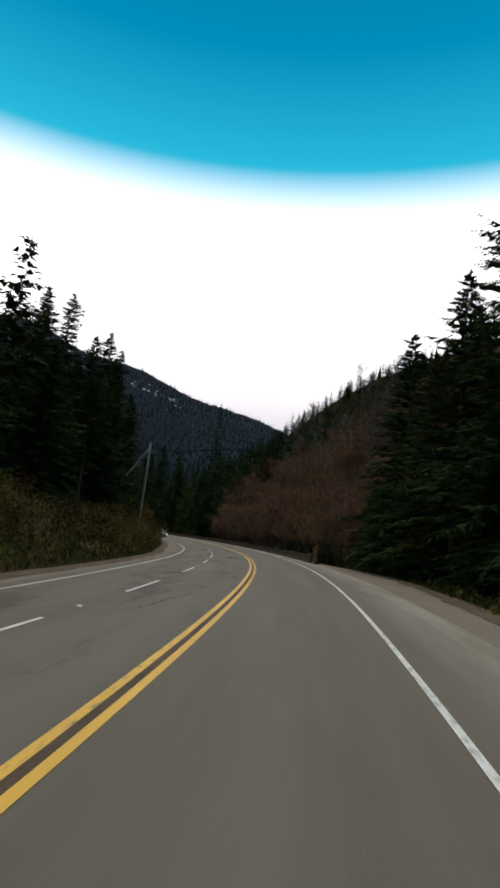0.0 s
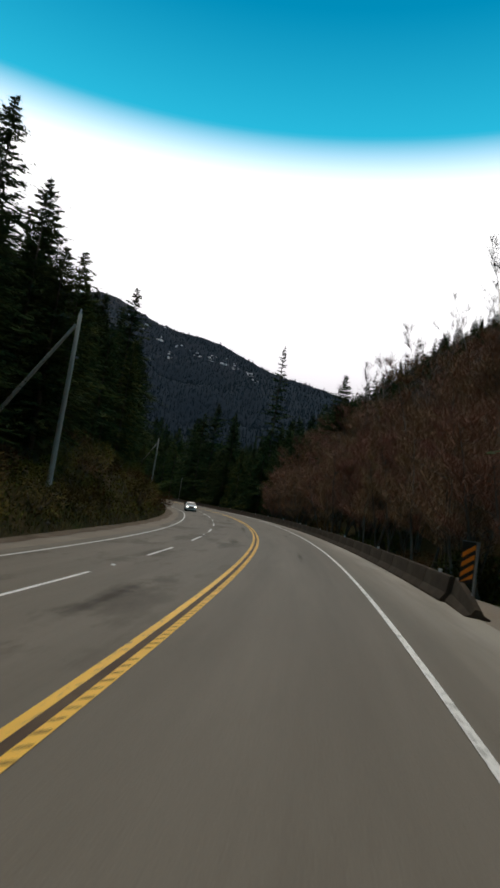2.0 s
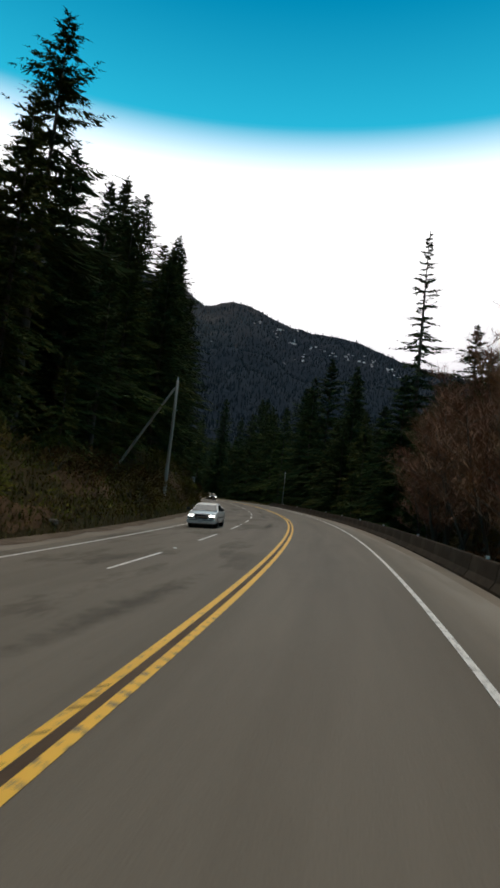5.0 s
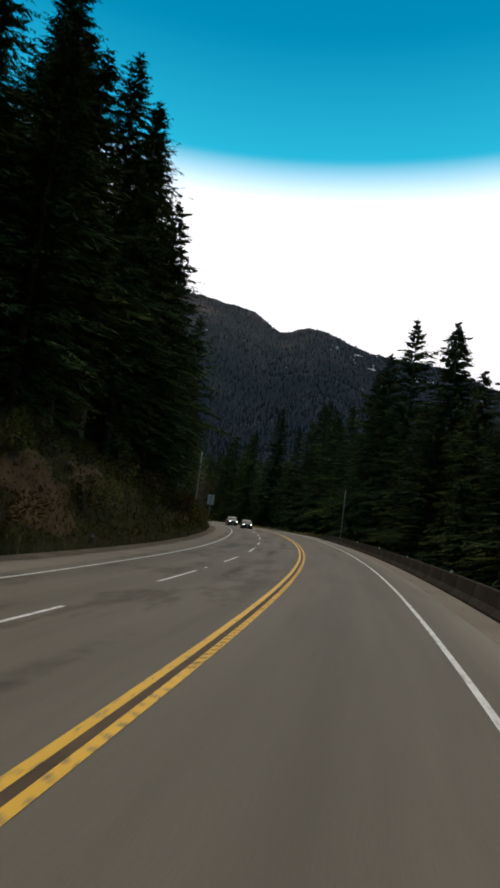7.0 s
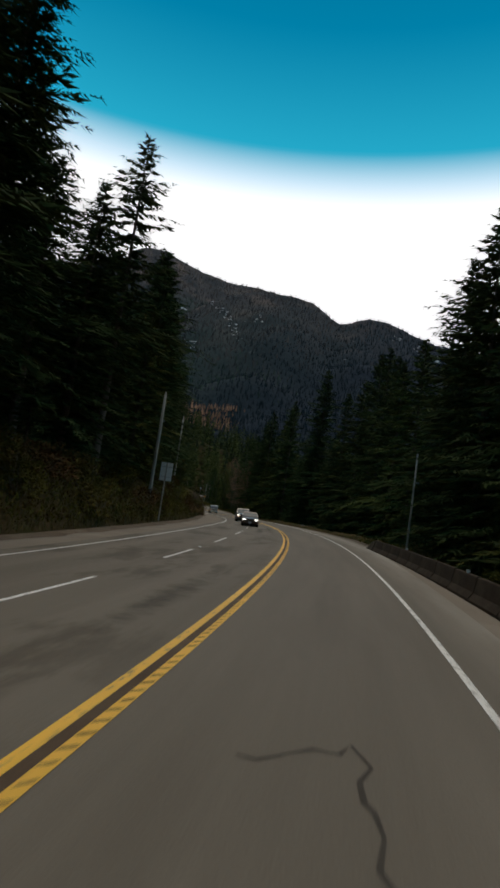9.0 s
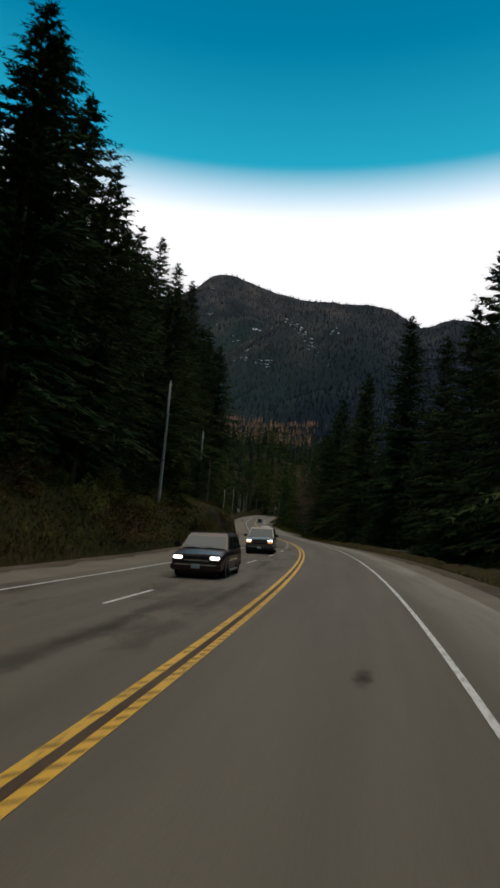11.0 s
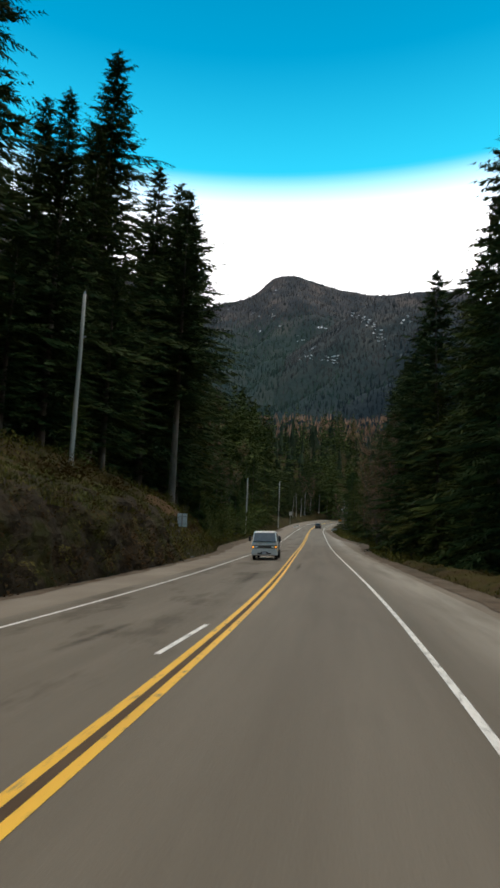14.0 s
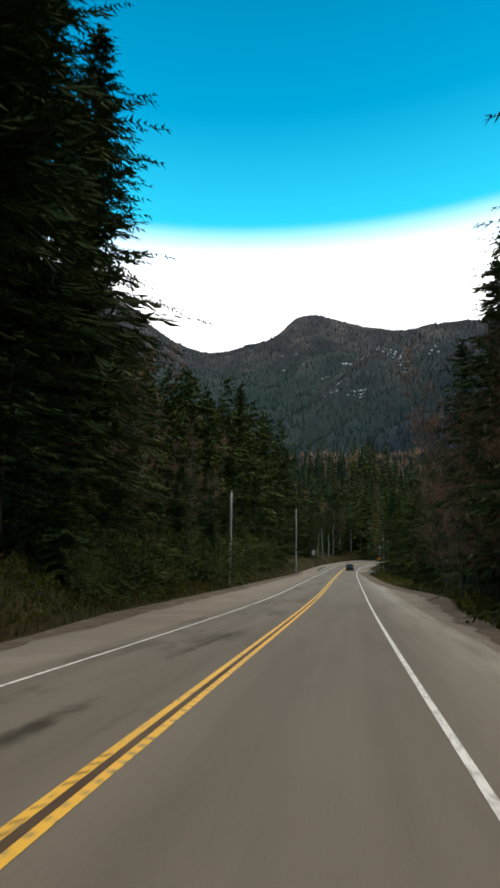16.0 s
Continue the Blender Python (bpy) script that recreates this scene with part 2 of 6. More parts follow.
def on_road(s, lat, up=0.0):
    """The place s metres along the road's centre line, lat metres to its right, up metres over its surface."""
    i = lambda a: np.interp(s, RS, a)
    h = i(RP)
    return np.stack([i(RX) + lat * np.cos(h), i(RY) + lat * np.sin(h), i(RZ) + i(RE) * np.clip(lat, -9, 3.8) - 0.035 * np.clip(np.asarray(lat) - 3.8, 0, 4) + up], -1)


def heading(s):
    return math.degrees(float(np.interp(s, RS, RP)))


def left_line(s):
    return glide(s, [-20, 30, 80, 130, 180, 230, 280, 330, 380, 430, 606], [-5.85, -6.12, -6.33, -6.61, -6.74, -6.51, -5.12, -4.03, -3.66, -3.65, -3.65])


def lane_line(s):
    return glide(s, [-20, 30, 80, 130, 180, 230, 243, 262, 278, 290, 310], [-2.9, -3.13, -3.28, -3.45, -3.38, -3.35, -3.1, -2.42, -1.62, -1.15, -0.38])


def left_edge(s):
    return glide(s, [-20, 20, 50, 70, 100, 125, 160, 172, 250, 280, 300, 325, 355, 370, 377, 430, 606], [-7.5, -7.6, -7.7, -8.6, -8.4, -8.4, -9.3, -9.2, -9.0, -9.0, -7.7, -7.1, -7.3, -9.3, -9.6, -9.2, -7.5])


def right_edge(s):
    return glide(s, [-20, 20, 33, 45, 54, 62, 70, 230, 247, 268, 290, 310, 345, 360, 372, 392, 410, 450, 606], [7.9, 8.5, 9.4, 9.9, 9.2, 7.0, 6.9, 7.0, 8.0, 8.3, 7.9, 7.4, 7.2, 7.4, 7.8, 9.5, 7.4, 6.0, 5.5])


def bank(s):
    return glide(s, [-20, 20, 60, 75, 84, 100, 120, 150, 158, 166, 178, 192, 206, 239, 270, 300, 335, 352, 362, 374, 410, 440, 606], [0.34, 0.38, 0.45, 0.48, 0.78, 0.8, 0.6, 0.52, 0.58, 0.98, 0.95, 0.72, 0.5, 0.48, 0.6, 0.75, 0.8, 0.75, 0.45, 0.14, 0.15, 0.35, 0.3])


def right_fall(s):
    return glide(s, [-20, 30, 60, 90, 210, 240, 300, 606], [-0.05, -0.10, -0.25, -0.3, -0.3, -0.05, -0.02, -0.06])


def nearest(x, y):
    x, y = np.ravel(x), np.ravel(y)
    s, lat = np.zeros(len(x)), np.zeros(len(x))
    for a in range(0, len(x), 4000):
        dx, dy = x[a:a + 4000, None] - RX[None, ::2], y[a:a + 4000, None] - RY[None, ::2]
        i = np.argmin(dx * dx + dy * dy, 1) * 2
        ex, ey, h = x[a:a + 4000] - RX[i], y[a:a + 4000] - RY[i], RP[i]
        s[a:a + 4000] = RS[i] - np.sin(h) * ex + np.cos(h) * ey
        lat[a:a + 4000] = np.cos(h) * ex + np.sin(h) * ey
        far = (i == 0) | (i >= len(RS) - 2)
        d = np.hypot(ex, ey)
        lat[a:a + 4000] = np.where(far & (d > np.abs(lat[a:a + 4000])), np.sign(lat[a:a + 4000] + 1e-6) * d, lat[a:a + 4000])
    return np.clip(s, RS[0], RS[-1]), lat


def wave(x, y, k, seed):
    """Cheap smooth noise in about -1 .. 1."""
    r = np.random.RandomState(seed)
    v = np.zeros_like(x, dtype=float)
    for o in range(5):
        a, p = r.uniform(0, math.tau), r.uniform(0, math.tau)
        f = k * (1.0 + 0.7 * o)
        v += np.sin((x * math.cos(a) + y * math.sin(a)) * f + p + 1.7 * np.sin((x * math.sin(a) - y * math.cos(a)) * f * 0.6 + p)) / (1 + 0.6 * o)
    return v / 2.4


def ground_z(x, y):
    x, y = np.ravel(np.asarray(x, float)), np.ravel(np.asarray(y, float))
    s, lat = nearest(x, y)
    z = np.interp(s, RS, RZ) + np.interp(s, RS, RE) * np.clip(lat, -9, 3.8) - 0.035 * np.clip(lat - 3.8, 0, 4)
    a = left_edge(s) - lat                       # metres beyond the left edge
    b = lat - right_edge(s)
    k = bank(s)
    hs = glide(s, [-20, 60, 150, 200, 250, 300, 606], [0.9, 1.0, 1.1, 0.98, 0.75, 0.36, 0.3])
    up = np.where(a > 0, k * (1.5 * np.clip(a - 0.6, 0, 3) + 0.667 * np.clip(a - 3.6, 0, 4.5)) + 0.28 * np.clip(a - 8.1, 0, 60) + 0.12 * np.clip(a - 68, 0, 200), 0)
    up = up + np.where(a > 0, np.clip(a / 5, 0, 1) * (0.5 * wave(x, y, 0.35, 3) + 0.9 * wave(x, y, 0.09, 4)), 0)
    w = glide(s, [-20, 58, 85, 150, 190, 606], [0, 0, 1, 1, 0, 0])       # the alder slope rises straight behind the barrier
    dn = np.where(b > 0, right_fall(s) * np.clip(b, 0, 9 - 4 * w) + 0.2 * (1 - w) * np.clip(b - 12, 0, 16) + 0.66 * w * np.clip(b - 4, 0, 22) + (hs - 0.25 * w) * (np.clip(b - 26, 0, 85) + 0.25 * np.clip(b - 111, 0, 250)), 0)
    dn = dn + np.where(b > 0, np.clip(b / 5, 0, 1) * (0.25 * wave(x, y, 0.4, 5) + 0.5 * wave(x, y, 0.08, 6)), 0)
    sunk = -0.35 * np.clip((0.8 - np.maximum(a, b)) / 0.8, 0, 1)
    knoll = 26 * np.exp(-((x + 446) ** 2 + (y - 523) ** 2) / 80.0 ** 2)            # a wooded knoll beyond the bend
    return z + up + dn + sunk + knoll - 0.05


def mesh_ob(name, verts, faces, material, parent=None, smooth=False, uv=None):
    me = bpy.data.meshes.new(name)
    me.from_pydata([tuple(map(float, v)) for v in verts], [], [tuple(f) for f in faces])
    me.materials.append(material)
    if smooth:
        me.shade_smooth()
    if uv is not None:
        lay = me.uv_layers.new(name="UVMap")
        idx = np.zeros(len(me.loops), int)
        me.loops.foreach_get("vertex_index", idx)
        lay.data.foreach_set("uv", np.asarray(uv, float)[idx].ravel())
    ob = new(name, me)
    if parent is not None:
        ob.parent = parent
    return ob


def grid_faces(nu, nv):
    return [(i * nv + j, i * nv + j + 1, (i + 1) * nv + j + 1, (i + 1) * nv + j) for i in range(nu - 1) for j in range(nv - 1)]


def strip(name, s, lat0, lat1, up, material, cols=2, parent=None):
    """A band that follows the road between two sideways offsets."""
    s = np.asarray(s, float)
    lat0, lat1 = np.broadcast_to(lat0, s.shape), np.broadcast_to(lat1, s.shape)
    v, uv = [], []
    for c in range(cols):
        la = lat0 + (lat1 - lat0) * c / (cols - 1)
        v.append(on_road(s, la, up))
        uv.append(np.stack([la, s], -1))
    v, uv = np.stack(v, 1).reshape(-1, 3), np.stack(uv, 1).reshape(-1, 2)
    return mesh_ob(name, v, [f[::-1] for f in grid_faces(len(s), cols)], material, parent, True, uv)


# ================= ground, road, markings =================
def build_ground():
    def axis(lo, hi, step, reach):
        c = list(np.arange(lo, hi + 0.1, step))
        d = step
        while c[-1] < reach:
            d *= 1.22
            c.append(c[-1] + d)
        d = step
        while c[0] > -reach:
            d *= 1.22
            c.insert(0, c[0] - d)
        return np.array(c)
    xs, ys = axis(-330, 60, 2.9, 4200), axis(-40, 480, 2.9, 4200)
    gx, gy = np.meshgrid(xs, ys, indexing="ij")
    z = ground_z(gx, gy)
    s, lat = nearest(gx, gy)                     # the strips beside the road carry the surface there
    out = np.maximum(left_edge(s) - lat, lat - right_edge(s))
    z = z - 1.2 * np.clip((19 - out) / 4, 0, 1)
    z = np.where(np.hypot(gx.ravel() + 100, gy.ravel() - 250) > 2500, 0, z)
    v = np.stack([gx.ravel(), gy.ravel(), z], -1)
    ob = mesh_ob("ground", v, [f[::-1] for f in grid_faces(len(xs), len(ys))], M_GROUND, None, True)
    ob.data.flip_normals()
    return tagged(ob, "brown forest floor with moss and dead leaves", "ground", kind="structure")


def verge(name, side):
    s = np.arange(-20, 604, 1.5)
    off = np.array([0.55, 0.85, 1.2, 1.7, 2.3, 3.0, 3.9, 5.0, 6.3, 7.8, 9.5, 11.5, 14, 17, 20.5])
    v = []
    for o in off:
        p = on_road(s, left_edge(s) - o if side < 0 else right_edge(s) + o)
        p[:, 2] = ground_z(p[:, 0], p[:, 1]) - (0.5 if o > 20 else 0)
        v.append(p)
    f = grid_faces(len(s), len(off))
    ob = mesh_ob(name, np.stack(v, 1).reshape(-1, 3), f if side < 0 else [q[::-1] for q in f], M_GROUND, None, True)
    return tagged(ob, "mossy brown bank of leaf litter beside the road", "bank", kind="structure")


build_ground()
verge("bank_left", -1)
verge("bank_right", 1)
S2 = np.arange(-20, 561, 2.0)
road = tagged(strip("road", S2, left_line(S2) - 0.75, np.minimum(right_edge(S2) - 0.7, 6.3), 0.0, M_ASPHALT, 24), "worn grey asphalt road with pale stains", "road", kind="structure")
tagged(strip("shoulder_left", S2, left_edge(S2) - 0.9, left_line(S2) - 0.7, -0.012, M_GRAVEL, 6), "dusty gravel shoulder beside the road", "shoulder", kind="structure")
tagged(strip("shoulder_right", S2, np.minimum(right_edge(S2) - 0.75, 6.25), right_edge(S2) + 0.9, -0.012, M_GRAVEL, 5), "dusty gravel shoulder beside the road", "shoulder", kind="structure")


def soil_edge(name, side, s0, s1, inner, outer, seed):
    """Bare brown soil washed out over the rim of the gravel, with an uneven edge."""
    q = np.arange(s0, s1, 0.8)
    e = left_edge(q) if side < 0 else right_edge(q)
    taper = np.clip(np.minimum(q - s0, s1 - q) / 6, 0.1, 1)
    ragged = np.array([0.45 * noise.noise(Vector((a * 0.35, seed, 0.0))) + 0.25 * noise.noise(Vector((a * 1.1, seed, 4.0))) for a in q])
    near = e - side * (inner + ragged) * taper
    far = e + side * outer
    lat0, lat1 = (far, near) if side < 0 else (near, far)
    return tagged(strip(name, q, lat0, lat1, 0.004, M_SOIL, 4), "bare brown soil along the edge of the gravel", "soil", kind="structure")


soil_edge("soil_edge_left", -1, -10, 362, 0.25, 0.9, 1.0)
soil_edge("soil_edge_left_far", -1, 358, 480, 1.1, 0.9, 2.0)
soil_edge("soil_edge_right", 1, 232, 384, 0.45, 0.9, 3.0)
soil_edge("soil_edge_right_far", 1, 378, 480, 1.2, 0.9, 4.0)
soil_edge("soil_edge_right_near", 1, -10, 54, 0.4, 0.9, 5.0)


def marking(name, s, lat, width, material, label):
    return tagged(strip(name, s, np.asarray(lat) - width / 2, np.asarray(lat) + width / 2, 0.006, material), label, "road marking", kind="structure")


SY = np.arange(-20, 556, 1.0)
marking("yellow_line_1", SY, SY * 0 - 0.127, 0.13, M_YELLOW_W, "worn yellow centre line on asphalt")
marking("yellow_line_2", SY, SY * 0 + 0.127, 0.13, M_YELLOW_R, "worn yellow centre line on asphalt")
# milled grooves cut across the yellow lines, and old tar between them
M_GROOVE = noisy("milled_groove", [(0.3, (0.34, 0.21, 0.07)), (0.7, (0.50, 0.30, 0.085))], 3.0, 0.9, 4, 0.3, 0.005, 30)
def grooves(lat, spans, keep, seed):
    r = np.random.RandomState(seed)
    V, F = [], []
    for s0, s1 in spans:
        for s in np.arange(s0, s1, 0.305):
            if r.rand() > keep:
                continue
            a, w, d = lat + r.uniform(-0.012, 0.012), 0.06 * r.uniform(0.75, 1.05), r.uniform(0.035, 0.06)
            k = len(V)
            for q in np.linspace(-1, 1, 4):
                for e in (-1, 1):
                    V.append(tuple(on_road(s + 0.05 * q + e * d * (1 - 0.25 * abs(q)) + r.uniform(-.012, .012), a + q * w, 0.009)))
            F += [(k + 2 * i, k + 2 * i + 1, k + 2 * i + 3, k + 2 * i + 2) for i in range(3)]
    return V, F
for lat_, spans_, keep_, seed_ in ((-0.127, [(60, 108), (226, 246), (322, 346)], 0.75, 1), (0.127, [(24, 96), (150, 246)], 0.92, 2)):
    tagged(mesh_ob("milled_grooves", *grooves(lat_, spans_, keep_, seed_), M_GROOVE), "dark milled grooves across the yellow line", "road marking", kind="stuff")
SG = np.arange(-10, 540, 1.0)
M_OLDTAR = noisy("old_tar_stain", [(0.35, (0.070, 0.036, 0.015)), (0.65, (0.125, 0.078, 0.040))], 0.7, 0.8, 5, 0.2, 0.005, 30)
tagged(strip("line_gap", SG, SG * 0 - 0.058, SG * 0 + 0.058, 0.005, M_OLDTAR), "dark tarred gap between the yellow lines", "road marking", kind="structure")
marking("edge_line_1", SY, SY * 0 + 3.65, 0.105, M_WHITE, "worn white edge line on asphalt")
marking("edge_line_2", SY, left_line(SY), 0.11, M_WHITE, "worn white edge line on asphalt")
lane = tagged(new("lane_line"), "white dashed lane line on asphalt", "road marking", kind="structure")
starts = [(7.1 + 10.9 * k, 4.8) for k in range(21)] + [(240.3 + 9.15 * k, 3.3) for k in range(8)]
for d0, ln in starts:
    ss = np.linspace(d0, d0 + ln, 6)
    strip("dash", ss, lane_line(ss) - 0.055, lane_line(ss) + 0.055, 0.006, M_WHITE, 2, lane)


# ================= far mountains =================
def make_mountain_mat(name, tones, foot, east=None, line=(480, 250)):
    m, n, l, b = mat(name, 0.95, spec=0.1)
    tc = n.new("ShaderNodeTexCoord").outputs["Object"]
    vo = n.new("ShaderNodeTexVoronoi")
    vo.inputs["Scale"].default_value = 0.16
    mp = n.new("ShaderNodeMapping")
    mp.inputs["Scale"].default_value = (1, 1, 0.45)
    l.new(tc, mp.inputs[0])
    l.new(mp.outputs[0], vo.inputs["Vector"])
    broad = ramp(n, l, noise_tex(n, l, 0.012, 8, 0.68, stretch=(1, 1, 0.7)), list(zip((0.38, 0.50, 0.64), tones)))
    sz = n.new("ShaderNodeSeparateXYZ")
    l.new(tc, sz.inputs[0])
    low = n.new("ShaderNodeMapRange")            # firs below, bare larches and rock above
    low.inputs[1].default_value, low.inputs[2].default_value = line
    l.new(sz.outputs[2], low.inputs[0])
    broad = mix(n, l, low.outputs[0], broad, mix(n, l, 0.75, broad, foot))
    if east:                                     # shade put into the colour: the eastern flank turns darker and bluer
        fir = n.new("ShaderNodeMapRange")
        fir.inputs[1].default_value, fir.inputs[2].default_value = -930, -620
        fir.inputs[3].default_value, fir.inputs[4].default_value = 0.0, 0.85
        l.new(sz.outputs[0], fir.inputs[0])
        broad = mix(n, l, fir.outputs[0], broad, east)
    trees = ramp(n, l, vo.outputs["Distance"], [(0.0, (1.35, 1.35, 1.35)), (0.6, (0.6, 0.6, 0.64))])
    col = mix(n, l, 0.3, broad, trees, "MULTIPLY")
    # snow lies in small clearings high up
    sep = n.new("ShaderNodeSeparateXYZ")
    l.new(tc, sep.inputs[0])
    hi = n.new("ShaderNodeMapRange")
    hi.inputs[1].default_value, hi.inputs[2].default_value = 260, 420
    l.new(sep.outputs[2], hi.inputs[0])
    sn = ramp(n, l, noise_tex(n, l, 0.024, 5, 0.62, tc, (1, 1, 1.8)), [(0.69, (0, 0, 0)), (0.71, (1, 1, 1))])
    f = n.new("ShaderNodeMath")
    f.operation = "MULTIPLY"
    l.new(hi.outputs[0], f.inputs[0])
    l.new(sn, f.inputs[1])
    col = mix(n, l, f.outputs[0], col, (0.62, 0.63, 0.66))
    l.new(col, b.inputs["Base Color"])
    bump(n, l, b, vo.outputs["Distance"], 0.2, 4.0)
    return m


# aerial haze is put into these colours: dark and middle tones lean blue
M_MOUNT_NEAR = make_mountain_mat("hazed_fir_mountain", ((0.018, 0.026, 0.031), (0.040, 0.044, 0.049), (0.100, 0.082, 0.074)), (0.022, 0.044, 0.039), (0.011, 0.018, 0.030))
M_MOUNT_FAR = make_mountain_mat("hazed_larch_mountain", ((0.019, 0.027, 0.032), (0.041, 0.045, 0.050), (0.104, 0.083, 0.074)), (0.022, 0.045, 0.040), None, (590, 420))
M_FARSHADED = foliage("shaded_far_firs", (0.008, 0.014, 0.022), (0.022, 0.030, 0.040), 0.02, 0.3)
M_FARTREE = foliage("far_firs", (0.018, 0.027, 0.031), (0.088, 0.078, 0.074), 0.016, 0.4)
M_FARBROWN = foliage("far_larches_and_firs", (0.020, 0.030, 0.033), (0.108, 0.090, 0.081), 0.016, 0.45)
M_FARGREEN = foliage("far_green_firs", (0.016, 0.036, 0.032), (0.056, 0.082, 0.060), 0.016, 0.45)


def mountain(name, ridge, depth, label, seed, material, lift=8.0):
    ridge = np.array(ridge, float)
    d = np.concatenate([[0], np.cumsum(np.hypot(*np.diff(ridge[:, :2], axis=0).T))])
    n_u, n_v = 150, 60
    u = np.linspace(0, d[-1], n_u)
    rx, ry, rz = (glide(u, d, ridge[:, k]) for k in range(3))
    v, foot = [], np.array([-80.0, 230.0])
    for i in range(n_u):
        away = foot - np.array([rx[i], ry[i]])
        away /= np.linalg.norm(away)
        for j in range(n_v):
            q = (j - 8) / (n_v - 9)              # below 0 it falls away behind the crest
            x, y = rx[i] + away[0] * q * depth, ry[i] + away[1] * q * depth
            fall = (1 - abs(q)) ** 1.15 if q >= 0 else 1 - 2.2 * abs(q)
            w = min(1.0, abs(q) * 4) * math.sin(min(1, max(q, 0)) * math.pi) if q > 0 else 0
            v.append((x, y, rz[i] * fall + w * 38 * float(wave(np.array(x), np.array(y), 0.013, seed)) - (25 if q > 0.97 else 0)))
    v = np.array(v)
    jag = np.random.RandomState(seed).uniform(-2.0, 2.5, len(v))
    v[:, 2] += jag + lift
    ob = mesh_ob(name, v, grid_faces(n_u, n_v), material, None, True)
    return tagged(ob, label, "mountain", kind="structure"), v


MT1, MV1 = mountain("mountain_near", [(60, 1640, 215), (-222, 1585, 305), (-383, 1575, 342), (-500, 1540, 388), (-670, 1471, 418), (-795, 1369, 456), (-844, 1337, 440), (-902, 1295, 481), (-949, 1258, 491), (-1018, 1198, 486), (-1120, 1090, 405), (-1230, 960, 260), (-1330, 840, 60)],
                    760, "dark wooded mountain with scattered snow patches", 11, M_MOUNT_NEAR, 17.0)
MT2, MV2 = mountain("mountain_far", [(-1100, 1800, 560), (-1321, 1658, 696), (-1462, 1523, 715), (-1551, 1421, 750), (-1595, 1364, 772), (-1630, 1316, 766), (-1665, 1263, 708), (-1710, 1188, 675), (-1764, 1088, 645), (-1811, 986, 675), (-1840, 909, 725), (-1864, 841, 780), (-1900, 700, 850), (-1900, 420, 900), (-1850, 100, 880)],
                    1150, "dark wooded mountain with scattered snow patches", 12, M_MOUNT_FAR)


# unseen ridge to the south and east, added to cut low sky light
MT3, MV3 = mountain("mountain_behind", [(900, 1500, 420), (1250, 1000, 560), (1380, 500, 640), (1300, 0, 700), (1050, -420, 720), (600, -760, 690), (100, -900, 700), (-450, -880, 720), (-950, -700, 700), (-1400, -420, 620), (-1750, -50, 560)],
                    820, "unseen wooded ridge, added to block low sky light", 13, M_MOUNT_FAR)


def snow_patches(v, eye, spots, seed, big=1.0):
    """Patches of old snow in clearings, laid on the mountain side: direction and height angle from a place on the road, and breadth in degrees."""
    r = np.random.RandomState(seed)
    d = v - np.array(eye)
    az = np.degrees(np.arctan2(-d[:, 0], d[:, 1]))
    el = np.degrees(np.arctan2(d[:, 2], np.hypot(d[:, 0], d[:, 1])))
    V, F = [], []
    for a, e, w in spots:
        for _ in range(int(7 if w < 0.2 else 4 + 12 * w)):
            q = (az - a - r.normal(0, w)) ** 2 + (el - e - r.normal(0, w * 0.5)) ** 2
            near = np.flatnonzero(q < 0.12)
            i = int(near[np.argmin(np.linalg.norm(d[near], axis=1))]) if len(near) else int(np.argmin(q))
            away = -d[i] / np.linalg.norm(d[i])
            side = np.cross(away, (0, 0, 1.0))
            side /= np.linalg.norm(side)
            fall = np.cross(side, away)
            c = v[i] + away * 14 + side * r.uniform(-5, 5) + fall * r.uniform(-4, 5)
            n, ph = 6, r.uniform(0, 6.28)
            b = len(V)
            sz = (0.6 + 1.7 * r.rand() ** 2) * big
            for k in range(n):
                t = ph + math.tau * k / n
                rr = sz * r.uniform(0.25, 1.3)
                V.append(tuple(c + side * math.cos(t) * rr * 1.5 + fall * math.sin(t) * rr * 0.6 + away * r.uniform(-1, 1)))
            F.append(tuple(range(b, b + n)))
    return tagged(mesh_ob("snow_patches", V, F, M_SNOW), "scattered old snow in mountain clearings", "snow", kind="stuff")


M_SNOW = noisy("old_snow", [(0.3, (0.85, 0.86, 0.88)), (0.7, (0.95, 0.95, 0.96))], 0.2, 0.8, 4, 0.3, 0.3, 2.0)


def far_tree_cloud(name, pts, hts, label, material, sides=6, tiers=3, seed=5):
    """Many small tiered conifers as one mesh: far woods."""
    r = np.random.RandomState(seed)
    V, F = [], []
    for (x, y, z), h in zip(pts, hts):
        w = h * r.uniform(0.13, 0.2)
        for k in range(tiers):
            z0, z1 = z + h * (0.05 + 0.30 * k), z + h * (0.48 + 0.26 * k if k < tiers - 1 else 1.0)
            rad = w * (1 - 0.28 * k)
            b = len(V)
            V.append((x + r.uniform(-.2, .2), y + r.uniform(-.2, .2), z1))
            ph = r.uniform(0, 6.28)
            for q in range(sides):
                a = ph + math.tau * q / sides
                rr = rad * r.uniform(0.55, 1.15)
                V.append((x + rr * math.cos(a), y + rr * math.sin(a), z0 - r.uniform(0, 0.06) * h))
            F += [(b, b + 1 + q, b + 1 + (q + 1) % sides) for q in range(sides)]
    return tagged(mesh_ob(name, V, F, material), label, "forest", kind="stuff")


